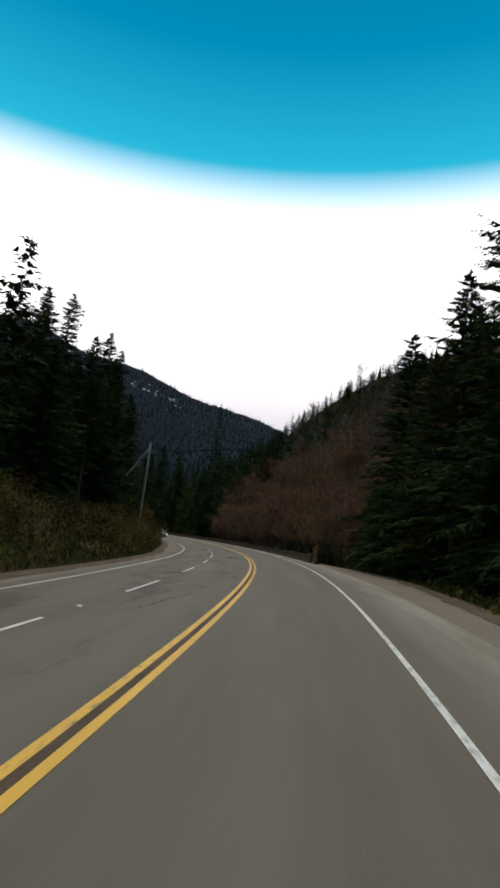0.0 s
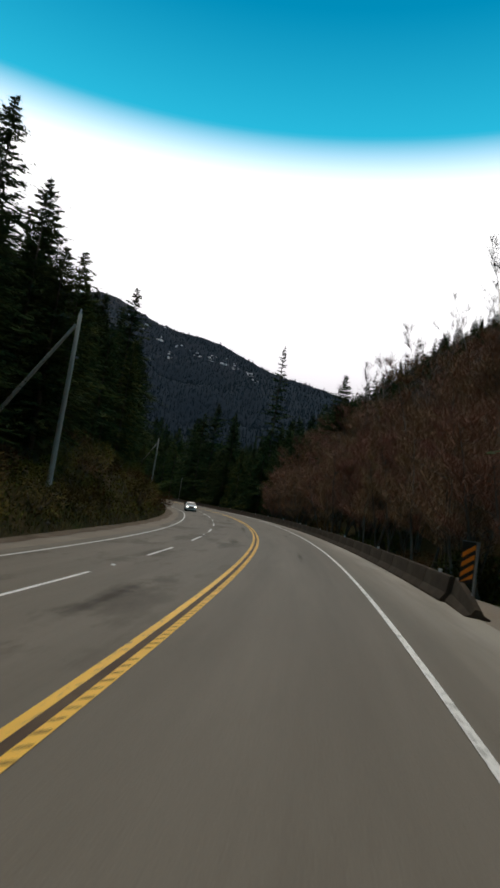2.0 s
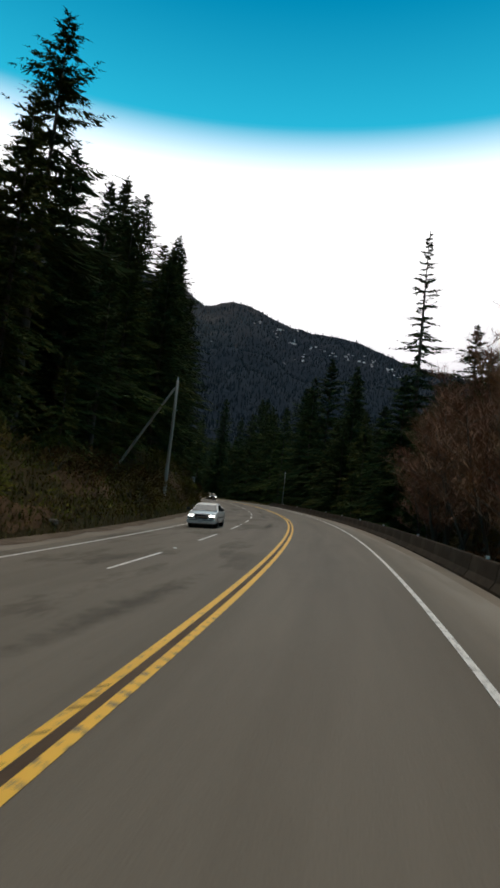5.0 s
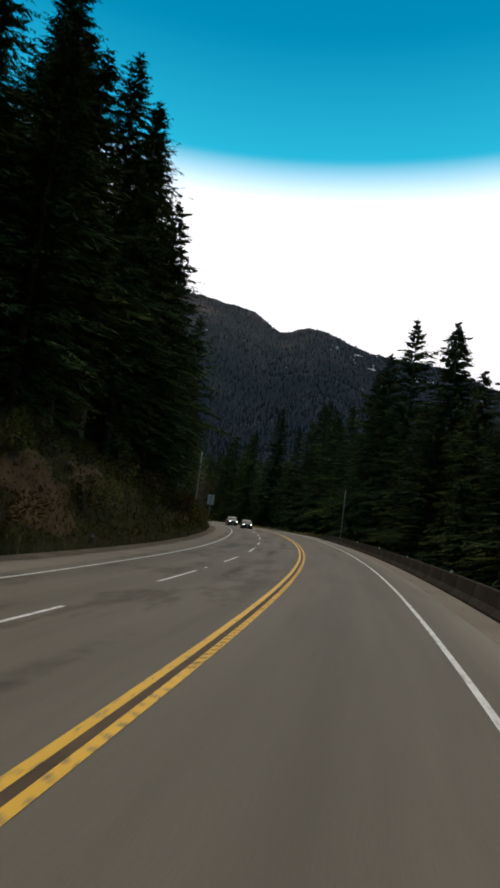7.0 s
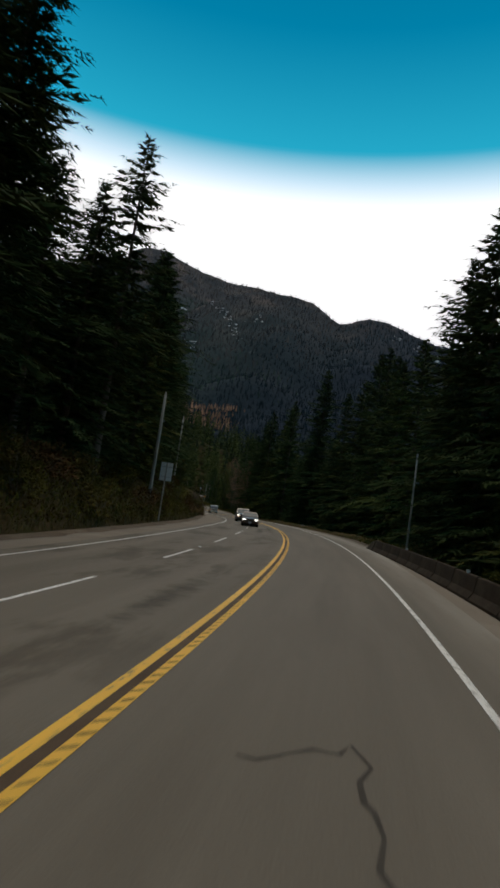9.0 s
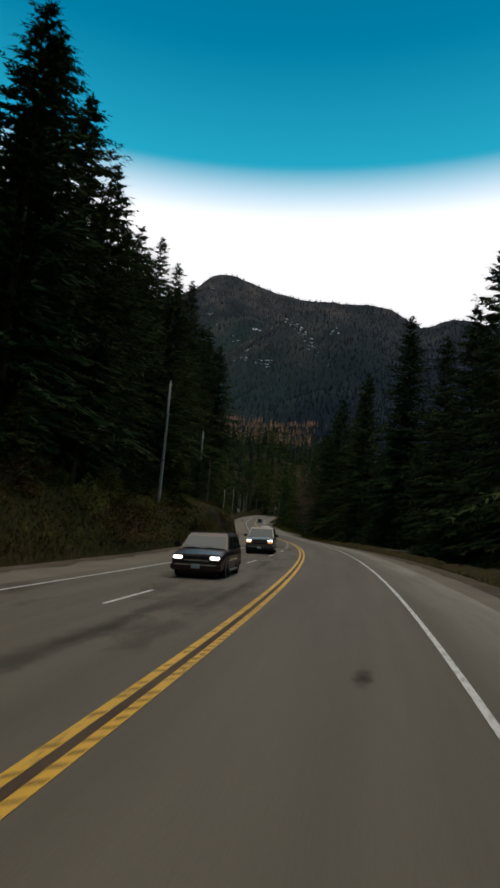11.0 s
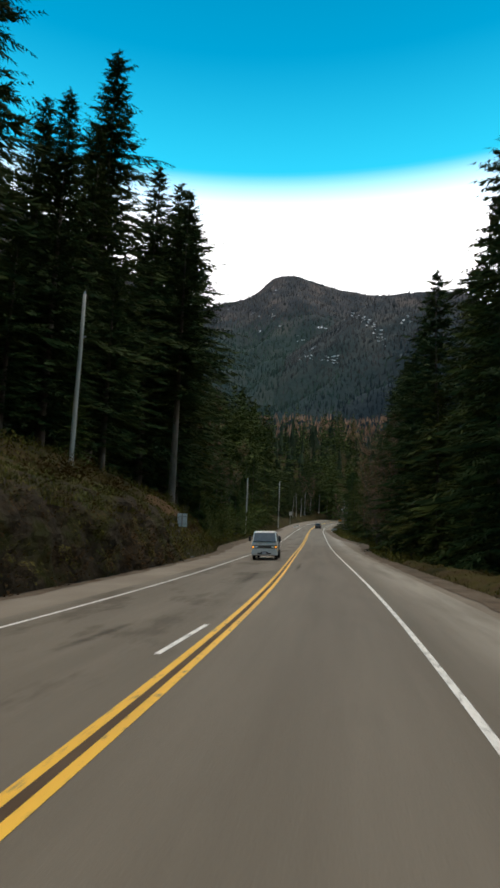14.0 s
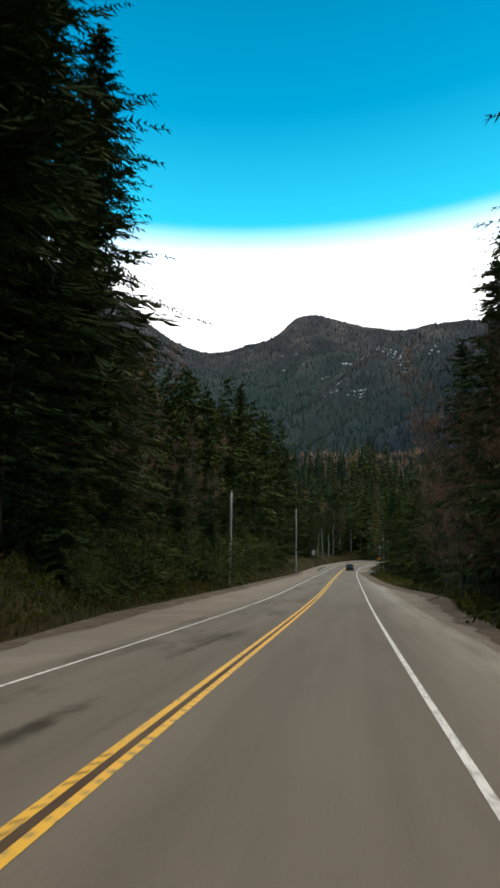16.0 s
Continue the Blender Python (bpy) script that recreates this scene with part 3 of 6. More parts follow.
def mountain_woods(name, v, step, seed, hmax, material, change):
    r = np.random.RandomState(seed)
    g = v.reshape(150, 60, 3)
    pts, hts = [], []
    for i in range(0, 149):
        for j in range(5, 58):
            for _ in range(step if j > 12 else step + 1):
                a, b = r.rand(), r.rand()
                q = (g[i, j] * (1 - a) + g[i + 1, j] * a) * (1 - b) + (g[i, j + 1] * (1 - a) + g[i + 1, j + 1] * a) * b
                if r.rand() < 0.75:
                    pts.append(q - np.array([0, 0, 3]))
                    hts.append(r.uniform(0.5, 1.0) * hmax)
    pts, hts = np.array(pts), np.array(hts)
    low = pts[:, 2] + r.normal(0, 25, len(pts)) < change
    # trees on the eastern flank take the same painted shade
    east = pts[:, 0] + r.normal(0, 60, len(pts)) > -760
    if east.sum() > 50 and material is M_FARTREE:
        far_tree_cloud("eastern_woods", pts[east], hts[east], "conifer forest on the mountain's eastern flank, shade put into its colour", M_FARSHADED, 4, 1, seed)
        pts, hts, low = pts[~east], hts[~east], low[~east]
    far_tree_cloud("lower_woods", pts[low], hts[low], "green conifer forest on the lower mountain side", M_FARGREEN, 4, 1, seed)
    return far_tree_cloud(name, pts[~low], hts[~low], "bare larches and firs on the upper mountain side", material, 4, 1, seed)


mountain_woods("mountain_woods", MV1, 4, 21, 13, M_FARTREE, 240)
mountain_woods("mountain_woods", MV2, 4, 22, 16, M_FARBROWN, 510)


MVA = np.concatenate([MV1, MV2])
snow_patches(MVA, (-125, 269, 2), [(47.5, 19.9, 0.15), (47.1, 19.75, 0.15), (46.6, 19.6, 0.15), (46.2, 19.4, 0.15), (45.8, 19.1, 0.15), (45.5, 18.8, 0.15), (45.2, 18.4, 0.18), (44.9, 17.9, 0.18), (44.6, 17.3, 0.25), (50.0, 16.0, 0.3), (51.6, 16.1, 0.25), (49.1, 15.6, 0.4), (52.4, 17.4, 0.2), (55.3, 22.4, 0.2), (55.4, 19.8, 0.15), (42.8, 19.4, 0.3)], 31)
snow_patches(MVA, (-5, 71, 2), [(22.8, 14.0, 0.3), (17.2, 13.1, 0.3), (18.5, 13.3, 0.3), (16.2, 12.8, 0.25), (24.9, 14.4, 0.15), (21.4, 13.7, 0.15), (20.0, 13.5, 0.3), (26.5, 15.2, 0.3), (24.0, 13.2, 0.35), (15.2, 12.2, 0.3), (28.4, 16.0, 0.3)], 32, 1.7)


# ================= trees =================
def tube(V, F, p0, p1, r0, r1, n=6):
    p0, p1 = Vector(p0), Vector(p1)
    t = (p1 - p0).normalized()
    a = t.orthogonal().normalized()
    b = t.cross(a)
    k = len(V)
    for p, r in ((p0, r0), (p1, r1)):
        for q in range(n):
            c = math.tau * q / n
            V.append(tuple(p + (a * math.cos(c) + b * math.sin(c)) * r))
    F += [(k + q, k + (q + 1) % n, k + n + (q + 1) % n, k + n + q) for q in range(n)]


def tapered(V, F, pts, r0, r1, n=7):
    for i in range(len(pts) - 1):
        a, b = i / (len(pts) - 1), (i + 1) / (len(pts) - 1)
        tube(V, F, pts[i], pts[i + 1], r0 + (r1 - r0) * a, r0 + (r1 - r0) * b, n)


def bough(V, F, r, o, a, R, rise, droop, step, wide):
    """One limb: broad dark sprays near the trunk, then a drooping spine with narrow fingers of needles on both sides, shorter towards the tip."""
    ca, sa = math.cos(a), math.sin(a)
    for u in ((0.2, 0.32, 0.44, 0.56, 0.68, 0.8) if step < 0.6 else (0.22, 0.48, 0.72)):
        x = R * (u - 0.2)
        z = o[2] + rise * x - droop * x * u
        ln, w = (0.19 * R + 0.25 if step < 0.6 else 0.30 * R + 0.2), (0.030 * R + 0.08 if step < 0.6 else 0.065 * R + 0.12) * (1.1 - 0.5 * u) * r.uniform(0.8, 1.3)
        t = a + r.uniform(-0.5, 0.5)
        tip = r.uniform(0.05, 0.3) * ln
        ox, oy = o[0] + ca * x, o[1] + sa * x
        for off in ((-0.42, 0.0, 0.42) if step < 0.6 else (0.0,)):
            k, ww = ln * r.uniform(0.7, 1.15), w * (0.42 if step < 0.6 else 1.0)
            ct, st = math.cos(t + off), math.sin(t + off)
            b = len(V)
            V += [(ox, oy, z), (ox + ct * k * .55 - st * ww, oy + st * k * .55 + ct * ww, z - tip - r.uniform(0, .14 if step < 0.6 else .4)), (ox + ct * k, oy + st * k, z - tip - r.uniform(-.1, .25)), (ox + ct * k * .55 + st * ww, oy + st * k * .55 - ct * ww, z - tip - r.uniform(0, .14 if step < 0.6 else .4))]
            F += [(b, b + 1, b + 2), (b, b + 2, b + 3)]
    u = 0.2 + r.uniform(0, 0.1)
    while u < 1.0:
        x = R * u
        z = o[2] + rise * x - droop * x * u
        ox, oy = o[0] + ca * x, o[1] + sa * x
        for side in (-1, 1):
            ln = ((0.12 * R * (1.1 - u) + 0.30) if step < 0.6 else (0.20 * R * (1.1 - u) + 0.36)) * r.uniform(0.6, 1.35)
            t = a + side * r.uniform(0.3, 1.15)
            ct, st = math.cos(t), math.sin(t)
            w = wide * r.uniform(0.6, 1.3)
            dz = -ln * r.uniform(0.05, 0.75)
            k = r.uniform(-0.6, 0.6) * w
            b = len(V)
            V += [(ox + st * w, oy - ct * w, z + k), (ox - st * w, oy + ct * w, z - k), (ox + ct * ln, oy + st * ln, z + dz)]
            F.append((b, b + 1, b + 2))
        u += step / R * r.uniform(0.7, 1.3)
    b = len(V)
    x = R * 0.93
    z = o[2] + rise * x - droop * x
    ox, oy, w = o[0] + ca * x, o[1] + sa * x, wide * 0.8
    V += [(ox + sa * w, oy - ca * w, z), (ox - sa * w, oy + ca * w, z), (ox + ca * 0.6, oy + sa * 0.6, z - .1)]
    F.append((b, b + 1, b + 2))


def crown_mesh(seed, h, radius, base, whorl, arms, step, wide, ragged, droop, power=0.72):
    """Whorls of limbs, uneven round the trunk, so that the outline is ragged and lets sky through."""
    r = random.Random(seed)
    V, F = [], []
    z, a = base * h, r.uniform(0, 6.28)
    while z < h - 0.3:
        q = (z - base * h) / (h - base * h)
        R0 = radius * ((1 - q) ** power) * min(1, 0.6 + 2.0 * q) * r.uniform(0.8, 1.15) * (1 + 0.45 * noise.noise(Vector((seed * 1.7, 0.0, z * 0.38))))
        n = max(3, int(round(arms * r.uniform(0.7, 1.3) * (0.78 + 0.22 * (1 - q)))))
        a += r.uniform(0.5, 1.2)
        for k in range(n):
            lump = 1 + 0.28 * noise.noise(Vector((math.cos(a) * 1.1, math.sin(a) * 1.1, z * 0.16 + seed)))
            R = max(0.35, R0 * lump * r.uniform(1 - ragged, 1.12) * (1.3 if r.random() < 0.14 else 1.0))
            rise = 0.5 * q - 0.08 + r.uniform(-.1, .1)
            bough(V, F, r, (0, 0, z + r.uniform(-.55, .55) * whorl), a, R, rise, droop * (1.1 - 0.6 * q), step, wide)
            a += math.tau / n * r.uniform(0.7, 1.3)
        z += whorl * r.uniform(0.6, 1.4) * (1.0 - 0.38 * q)
    for k in range(5):
        b = len(V)
        aa = r.uniform(0, 6.28)
        V += [(0.09 * math.cos(aa), 0.09 * math.sin(aa), h - 1.1), (-0.09 * math.cos(aa), -0.09 * math.sin(aa), h - 1.1), (0, 0, h + 0.3)]
        F.append((b, b + 1, b + 2))
    return V, F


def conifer(seed, h, radius, base, whorl, arms, step, wide, ragged, material, droop=0.25, label="tall dark green conifer with drooping ragged limbs"):
    """A fir: tapered trunk, limbs in uneven whorls, each limb carrying drooping sprays of needles."""
    r = random.Random(seed)
    root = tagged(new("conifer_tree"), label, "tree")
    V, F = [], []
    lean = (r.uniform(-.25, .25), r.uniform(-.25, .25))
    pts = [(lean[0] * (q / 6) ** 2, lean[1] * (q / 6) ** 2, h * q / 6 - (0.8 if q == 0 else 0)) for q in range(7)]
    tapered(V, F, pts, 0.011 * h + 0.06, 0.02, 7)
    for _ in range(int(base * h * 1.5)):                       # bare stubs under the crown
        z, a, ln = r.uniform(1.5, base * h + 2), r.uniform(0, 6.28), r.uniform(0.4, 2.0)
        tube(V, F, (0, 0, z), (ln * math.cos(a), ln * math.sin(a), z - 0.2 * ln), 0.025, 0.008, 3)
    mesh_ob("trunk", V, F, M_BARK, root, True)
    V, F = crown_mesh(seed + 500, h, radius, base, whorl, arms, step, wide, ragged, droop)
    mesh_ob("crown", V, F, material, root)
    return root


def bare_tree(seed, h, spread, stems, material, bark, twigs, label, name="bare_tree", fat=1.0, low=0.10):
    """A leafless alder: several stems that fork into limbs and a haze of fine twigs."""
    r = random.Random(seed)
    root = tagged(new(name), label, "tree")
    V, F, TV, TF = [], [], [], []
    for k in range(stems):
        a = math.tau * k / stems + r.uniform(-.5, .5)
        lean = r.uniform(0.05, 0.28) if stems > 1 else 0.04
        p = Vector((0.25 * math.cos(a), 0.25 * math.sin(a), -0.6))
        d = Vector((math.cos(a) * lean, math.sin(a) * lean, 1)).normalized()
        pts = [p.copy()]
        hh = h * r.uniform(0.8, 1.0)
        for q in range(5):
            d = (d + Vector((r.uniform(-.1, .1), r.uniform(-.1, .1), 0.03))).normalized()
            p = p + d * (hh + .6) / 5
            pts.append(p.copy())
        tapered(V, F, pts, (0.008 * h + 0.03) * (0.55 if h > 15 else 0.8), 0.012, 6)
        for _ in range(int(10 + hh * 1.2)):
            u = r.uniform(low, 0.98)
            i = min(4, int(u * 5))
            o = pts[i].lerp(pts[i + 1], u * 5 - i)
            b = r.uniform(0, 6.28)
            ln = spread * r.uniform(0.5, 1.0) * (1.15 - 0.75 * u)
            e = o + Vector((math.cos(b) * ln, math.sin(b) * ln, ln * r.uniform(0.5, 1.1)))
            tube(V, F, o, e, 0.022, 0.007, 3)
            for _ in range(twigs):
                f = o.lerp(e, r.uniform(0.25, 1.0))
                c = r.uniform(0, 6.28)
                l2 = r.uniform(0.5, 1.5)
                g = f + Vector((math.cos(c) * l2 * .6, math.sin(c) * l2 * .6, l2 * r.uniform(0.05, 0.9)))
                w = Vector((-math.sin(c), math.cos(c), 0)) * r.uniform(0.008, 0.018) * fat
                n0 = len(TV)
                TV += [tuple(f - w), tuple(f + w), tuple(g)]
                TF.append((n0, n0 + 1, n0 + 2))
                for _ in range(2):
                    f2 = f.lerp(g, r.uniform(.3, .9))
                    g2 = f2 + Vector((r.uniform(-.5, .5), r.uniform(-.5, .5), r.uniform(0.1, .6)))
                    n0 = len(TV)
                    TV += [tuple(f2 - w * .7), tuple(f2 + w * .7), tuple(g2)]
                    TF.append((n0, n0 + 1, n0 + 2))
    mesh_ob("trunk", V, F, bark, root, True)
    mesh_ob("crown", TV, TF, material, root)
    return root


def shrub(seed, w, h, n, size, material, label, name="shrub"):
    r = random.Random(seed)
    root = tagged(new(name), label, "shrub")
    V, F = [], []
    for _ in range(12):
        a, u = r.uniform(0, 6.28), r.uniform(0.2, 0.7)
        tube(V, F, (0, 0, -0.3), (w * u * math.cos(a), w * u * math.sin(a), h * r.uniform(.5, .9)), 0.025, 0.008, 3)
    mesh_ob("stem", V, F, M_BARK, root)
    V, F = [], []
    lumps = [(r.uniform(-.6, .6) * w, r.uniform(-.6, .6) * w, r.uniform(.25, .75) * h, r.uniform(.3, .5)) for _ in range(7)]
    for _ in range(int(n * 1.7)):
        lx, ly, lz, lr = r.choice(lumps)
        v = Vector((r.gauss(0, 1), r.gauss(0, 1), r.gauss(0, 1))).normalized() * r.uniform(.6, 1.05)
        p = Vector((lx + v.x * lr * w, ly + v.y * lr * w, max(0.02, lz + v.z * lr * h)))
        d = (v + Vector((r.uniform(-.6, .6), r.uniform(-.6, .6), r.uniform(-.2, .8)))).normalized() * size * r.uniform(.5, 1.1)
        q = d.orthogonal().normalized() * size * r.uniform(.14, .26)
        b = len(V)
        V += [tuple(p + q), tuple(p - q), tuple(p + d)]
        F.append((b, b + 1, b + 2))
    mesh_ob("foliage", V, F, material, root)
    return root


def stand(proto, s, lat, turn=0.0, scale=1.0, wide=1.0, z=None):
    x, y, _ = on_road(s, lat)
    if z is None:
        z = float(ground_z([x], [y])[0])
    proto_scale = (wide * scale, wide * scale, scale)
    ob = copy_thing(proto, pose(0, 0, 0))
    ob.matrix_basis = pose(x, y, z, 0, 0, turn) @ Matrix.Diagonal((*proto_scale, 1))
    return ob


def drop(proto):
    """Takes away a pattern that has been copied."""
    for o in list(proto.children_recursive) + [proto]:
        bpy.data.objects.remove(o)


rnd = random.Random(77)
FIRS = [conifer(31, 30, 8.0, 0.04, 0.70, 7, 0.30, 0.062, 0.35, M_FIR),
        conifer(32, 30, 7.4, 0.12, 0.72, 7, 0.30, 0.062, 0.40, M_FIR),
        conifer(33, 30, 8.2, 0.02, 0.72, 7, 0.31, 0.075, 0.30, M_CEDAR, 0.38),
        conifer(34, 30, 7.2, 0.30, 0.84, 6, 0.30, 0.062, 0.50, M_FIR),
        conifer(35, 30, 7.8, 0.07, 0.70, 7, 0.30, 0.062, 0.40, M_FIR, 0.16)]
GIANTS = [conifer(36, 45, 9.4, 0.14, 0.70, 7.4, 0.32, 0.070, 0.38, M_FIR, 0.2), conifer(37, 45, 9.8, 0.08, 0.70, 7.4, 0.32, 0.070, 0.36, M_FIR, 0.25),
          conifer(38, 45, 9.8, 0.34, 0.70, 7.4, 0.32, 0.070, 0.42, M_FIR, 0.2)]
YOUNG = [conifer(41, 12, 3.6, 0.02, 0.48, 6, 0.30, 0.07, 0.35, M_FIR, label="young dark green conifer with limbs to the ground"),
         conifer(42, 12, 4.2, 0.01, 0.48, 6, 0.30, 0.08, 0.4, M_CEDAR, 0.38, label="young green cedar with limbs to the ground")]
SNAG = conifer(51, 40, 5.0, 0.40, 0.95, 4.5, 0.34, 0.055, 0.65, M_FIR, 0.12, "tall thin conifer with sparse ragged limbs")
ALDER_LABEL = "leafless reddish-brown alder with fine twigs"
ALDERS = [bare_tree(61, 10, 2.8, 3, M_TWIG, M_BARK, 34, ALDER_LABEL, "alder_tree", low=0.3),
          bare_tree(62, 10, 2.9, 4, M_TWIG, M_BARK, 26, ALDER_LABEL, "alder_tree", low=0.3),
          bare_tree(63, 10, 2.4, 2, M_TWIG, M_BARK, 44, ALDER_LABEL, "alder_tree", low=0.3)]
TALLALDER = bare_tree(65, 20, 3.4, 3, M_TWIG, M_BARK, 22, ALDER_LABEL, "alder_tree")
BIRCH = bare_tree(64, 20, 3.6, 3, M_GREYTWIG, M_PALEBARK, 34, "tall leafless pale-barked tree with fine twigs", "bare_tree")
PLACED = []
for s_, la_ in [(75, -12.1), (157, -11.4), (239, -12.3), (288, -14.3), (333, -14.4), (411, -11.5), (478, -9.8)]:      # room round the utility poles
    for d_, e_ in ((0, 0), (4, 1.2), (8, 2.4), (12, 3.6)):
        PLACED.append(tuple(on_road(s_ - d_, la_ + e_)[:2]))


def tall_tree(s, lat, top, proto, wide=1.0, spacing=0.0):
    """A tree whose tip stands top metres over the road there."""
    x, y, zr = on_road(s, lat)
    zg = float(ground_z([x], [y])[0])
    hh = top + zr - zg
    full = 45.0 if proto in GIANTS else 40.0 if proto is SNAG else (12.0 if proto in YOUNG else (20.0 if proto in (BIRCH, TALLALDER) else (10.0 if proto in ALDERS else 30.0)))
    PLACED.append((x, y))
    return stand(proto, s, lat, rnd.uniform(0, 360), hh / full, wide * (30 / hh) ** 0.5 if full == 30 and hh > 30 else wide, zg)


# trees that stand out against the sky
def wood(rows):
    """Conifers: metres along the road, metres to its right, the tip's height over the road, the pattern."""
    for s, lat, top, k in rows:
        tall_tree(s, lat, top, GIANTS[k % 3] if top > 35 else FIRS[k])


# the left side, 40 to 179 m
wood([(40, -21, 16, 2), (50, -20, 18, 0), (60, -23, 25, 4), (66, -22, 26.5, 1), (67, -19, 22.5, 0), (76, -19, 25.6, 1), (84, -19, 24.5, 4), (92, -21, 25, 0), (100, -19, 20, 3), (107, -21, 24.5, 3), (116, -19, 22, 3), (121, -22, 25, 1), (134, -22.4, 27.4, 0), (141, -19.2, 34.7, 3), (150, -21, 30, 0), (164, -22, 34, 4), (172, -21, 36, 0), (172, -16, 29, 0), (178, -18, 33, 2), (179, -17, 32.5, 1)])
# the left side, 184 to 275 m
wood([(184, -22, 42, 0), (185, -17, 37, 0), (190, -26, 47, 1), (192, -17, 38, 1), (198, -18.5, 41, 0), (199, -15.4, 32.3, 0), (200, -28, 50, 4), (205, -20, 40, 4), (206, -18, 36, 1), (212, -19.5, 34, 0), (212, -17, 31, 1), (222, -21, 30, 0), (229, -15, 30, 3), (235, -20, 25, 1), (259, -17.5, 33, 0), (262, -19, 29, 0), (264, -19, 35, 1), (269, -18.5, 34, 4), (270, -17, 26, 1), (275, -18, 31.5, 0)])
# the left side, 279 to 371 m
wood([(279, -22, 33, 4), (282, -19, 29, 1), (285, -19.5, 31, 4), (291, -25, 36, 4), (292, -20, 34.5, 3), (297, -20, 31, 0), (300, -22, 35, 0), (310, -26, 36, 2), (312, -18.8, 39, 1), (316, -24, 42, 4), (324, -20, 40, 3), (332, -24.7, 52, 1), (338, -19, 37, 1), (344, -24, 41, 0), (347, -20, 40, 1), (352, -20.7, 52.5, 4), (361, -14.2, 41.5, 5), (364, -19, 47, 1), (370, -20, 42, 3), (371, -17.8, 48.5, 0)])
# the left side, 378 to 381 m
wood([(378, -17, 29, 2), (380, -25, 42, 0), (381, -18.2, 49, 1)])
# the right side, 27 to 308 m
wood([(27, 17, 27, 0), (35, 14, 26, 4), (44, 14.0, 24, 0), (52, 18, 25, 0), (138, 16.9, 25.9, 0), (206, 15, 25, 0), (213, 17, 28, 1), (222, 14.6, 31.4, 4), (231, 14, 29, 0), (239, 14.5, 28, 4), (243, 17, 29, 0), (258, 16, 26, 2), (270, 17, 26, 4), (276, 18, 29, 0), (283, 18.5, 32, 1), (289, 19, 33, 4), (295, 18.5, 29, 0), (300, 18, 17, 4), (304, 18, 28, 1), (308, 18, 20, 0)])
# the right side, 314 to 405 m
wood([(314, 17.5, 15, 1), (319, 17, 22, 0), (319, 17.2, 36.2, 0), (325, 16.5, 19, 4), (331, 16.5, 16, 1), (336, 14.5, 31, 1), (344, 16, 30.5, 2), (355, 17, 29, 0), (362, 14.5, 32, 0), (368, 13, 24, 4), (373, 15, 30, 1), (378, 13.5, 26, 4), (383, 17, 26, 0), (386, 14.5, 27, 0), (405, 15, 27, 1)])
tall_tree(187, 18.7, 42.9, SNAG)
tall_tree(53, 12.6, 22, FIRS[0])
tall_tree(49, 13.5, 19, FIRS[4])
for s_, la_, top_, k_ in [(57.5, 12, 8, 0), (61, 12.5, 9.5, 1)]:
    tall_tree(s_, la_, top_, YOUNG[k_])
for s_, la_, top_, k_ in [(396, 12, 20.5, 0), (388, 11, 19, 1), (404, 12, 19, 0), (372, 11.2, 18, 0), (379, 11.0, 18, 0), (399, -22, 27, 1), (404, -25, 29, 0), (395, -20, 24.5, 0), (410, -24, 28, 1), (420, -21, 25, 1), (412, -17, 19, 0), (556, -13.5, 21, 0), (562, -15, 19, 1), (486, 9.8, 11.5, 0)]:
    tall_tree(s_, la_, top_, TALLALDER)
tall_tree(94, 25, 34, BIRCH)
tall_tree(103, 27, 36, BIRCH)
tall_tree(110, 28, 35, BIRCH)
tall_tree(99, 29, 36, BIRCH)
tall_tree(126, 26, 34, BIRCH)
tall_tree(131, 24, 31, BIRCH)
tall_tree(136, 23, 28.5, BIRCH)


def dead_tree(s, lat, height, seed):
    """A dead standing stem with a few broken limbs."""
    r = random.Random(seed)
    root = tagged(new("dead_tree"), "pale dead leafless tree standing at the forest edge", "tree", "dead trees at the far bend")
    x, y, _ = on_road(s, lat)
    root.matrix_basis = pose(x, y, float(ground_z([x], [y])[0]) - 0.3, r.uniform(-2, 2), r.uniform(-2, 2), r.uniform(0, 360))
    V, F = [], []
    tapered(V, F, [(r.uniform(-.06, .06) * k, r.uniform(-.06, .06) * k, height * k / 5) for k in range(6)], r.uniform(0.17, 0.25), 0.09, 7)
    mesh_ob("trunk", V, F, M_DEADWOOD, root, True)
    for _ in range(4):
        V, F = [], []
        z, a, ln = height * r.uniform(0.35, 0.95), r.uniform(0, 6.28), r.uniform(0.5, 1.5)
        tube(V, F, (0, 0, z), (ln * math.cos(a), ln * math.sin(a), z + ln * r.uniform(-.1, .5)), 0.05, 0.015, 4)
        mesh_ob("limb", V, F, M_DEADWOOD, root)
    return root


for k_, (s_, la_, h_) in enumerate([(527, -11.9, 8.5), (535, -12.4, 9.5), (539, -11.6, 7.5), (547, -12.3, 10), (553, -11.7, 8), (565, -12.0, 8.5), (574, -11.8, 9)]):
    dead_tree(s_, la_, h_, 700 + k_)


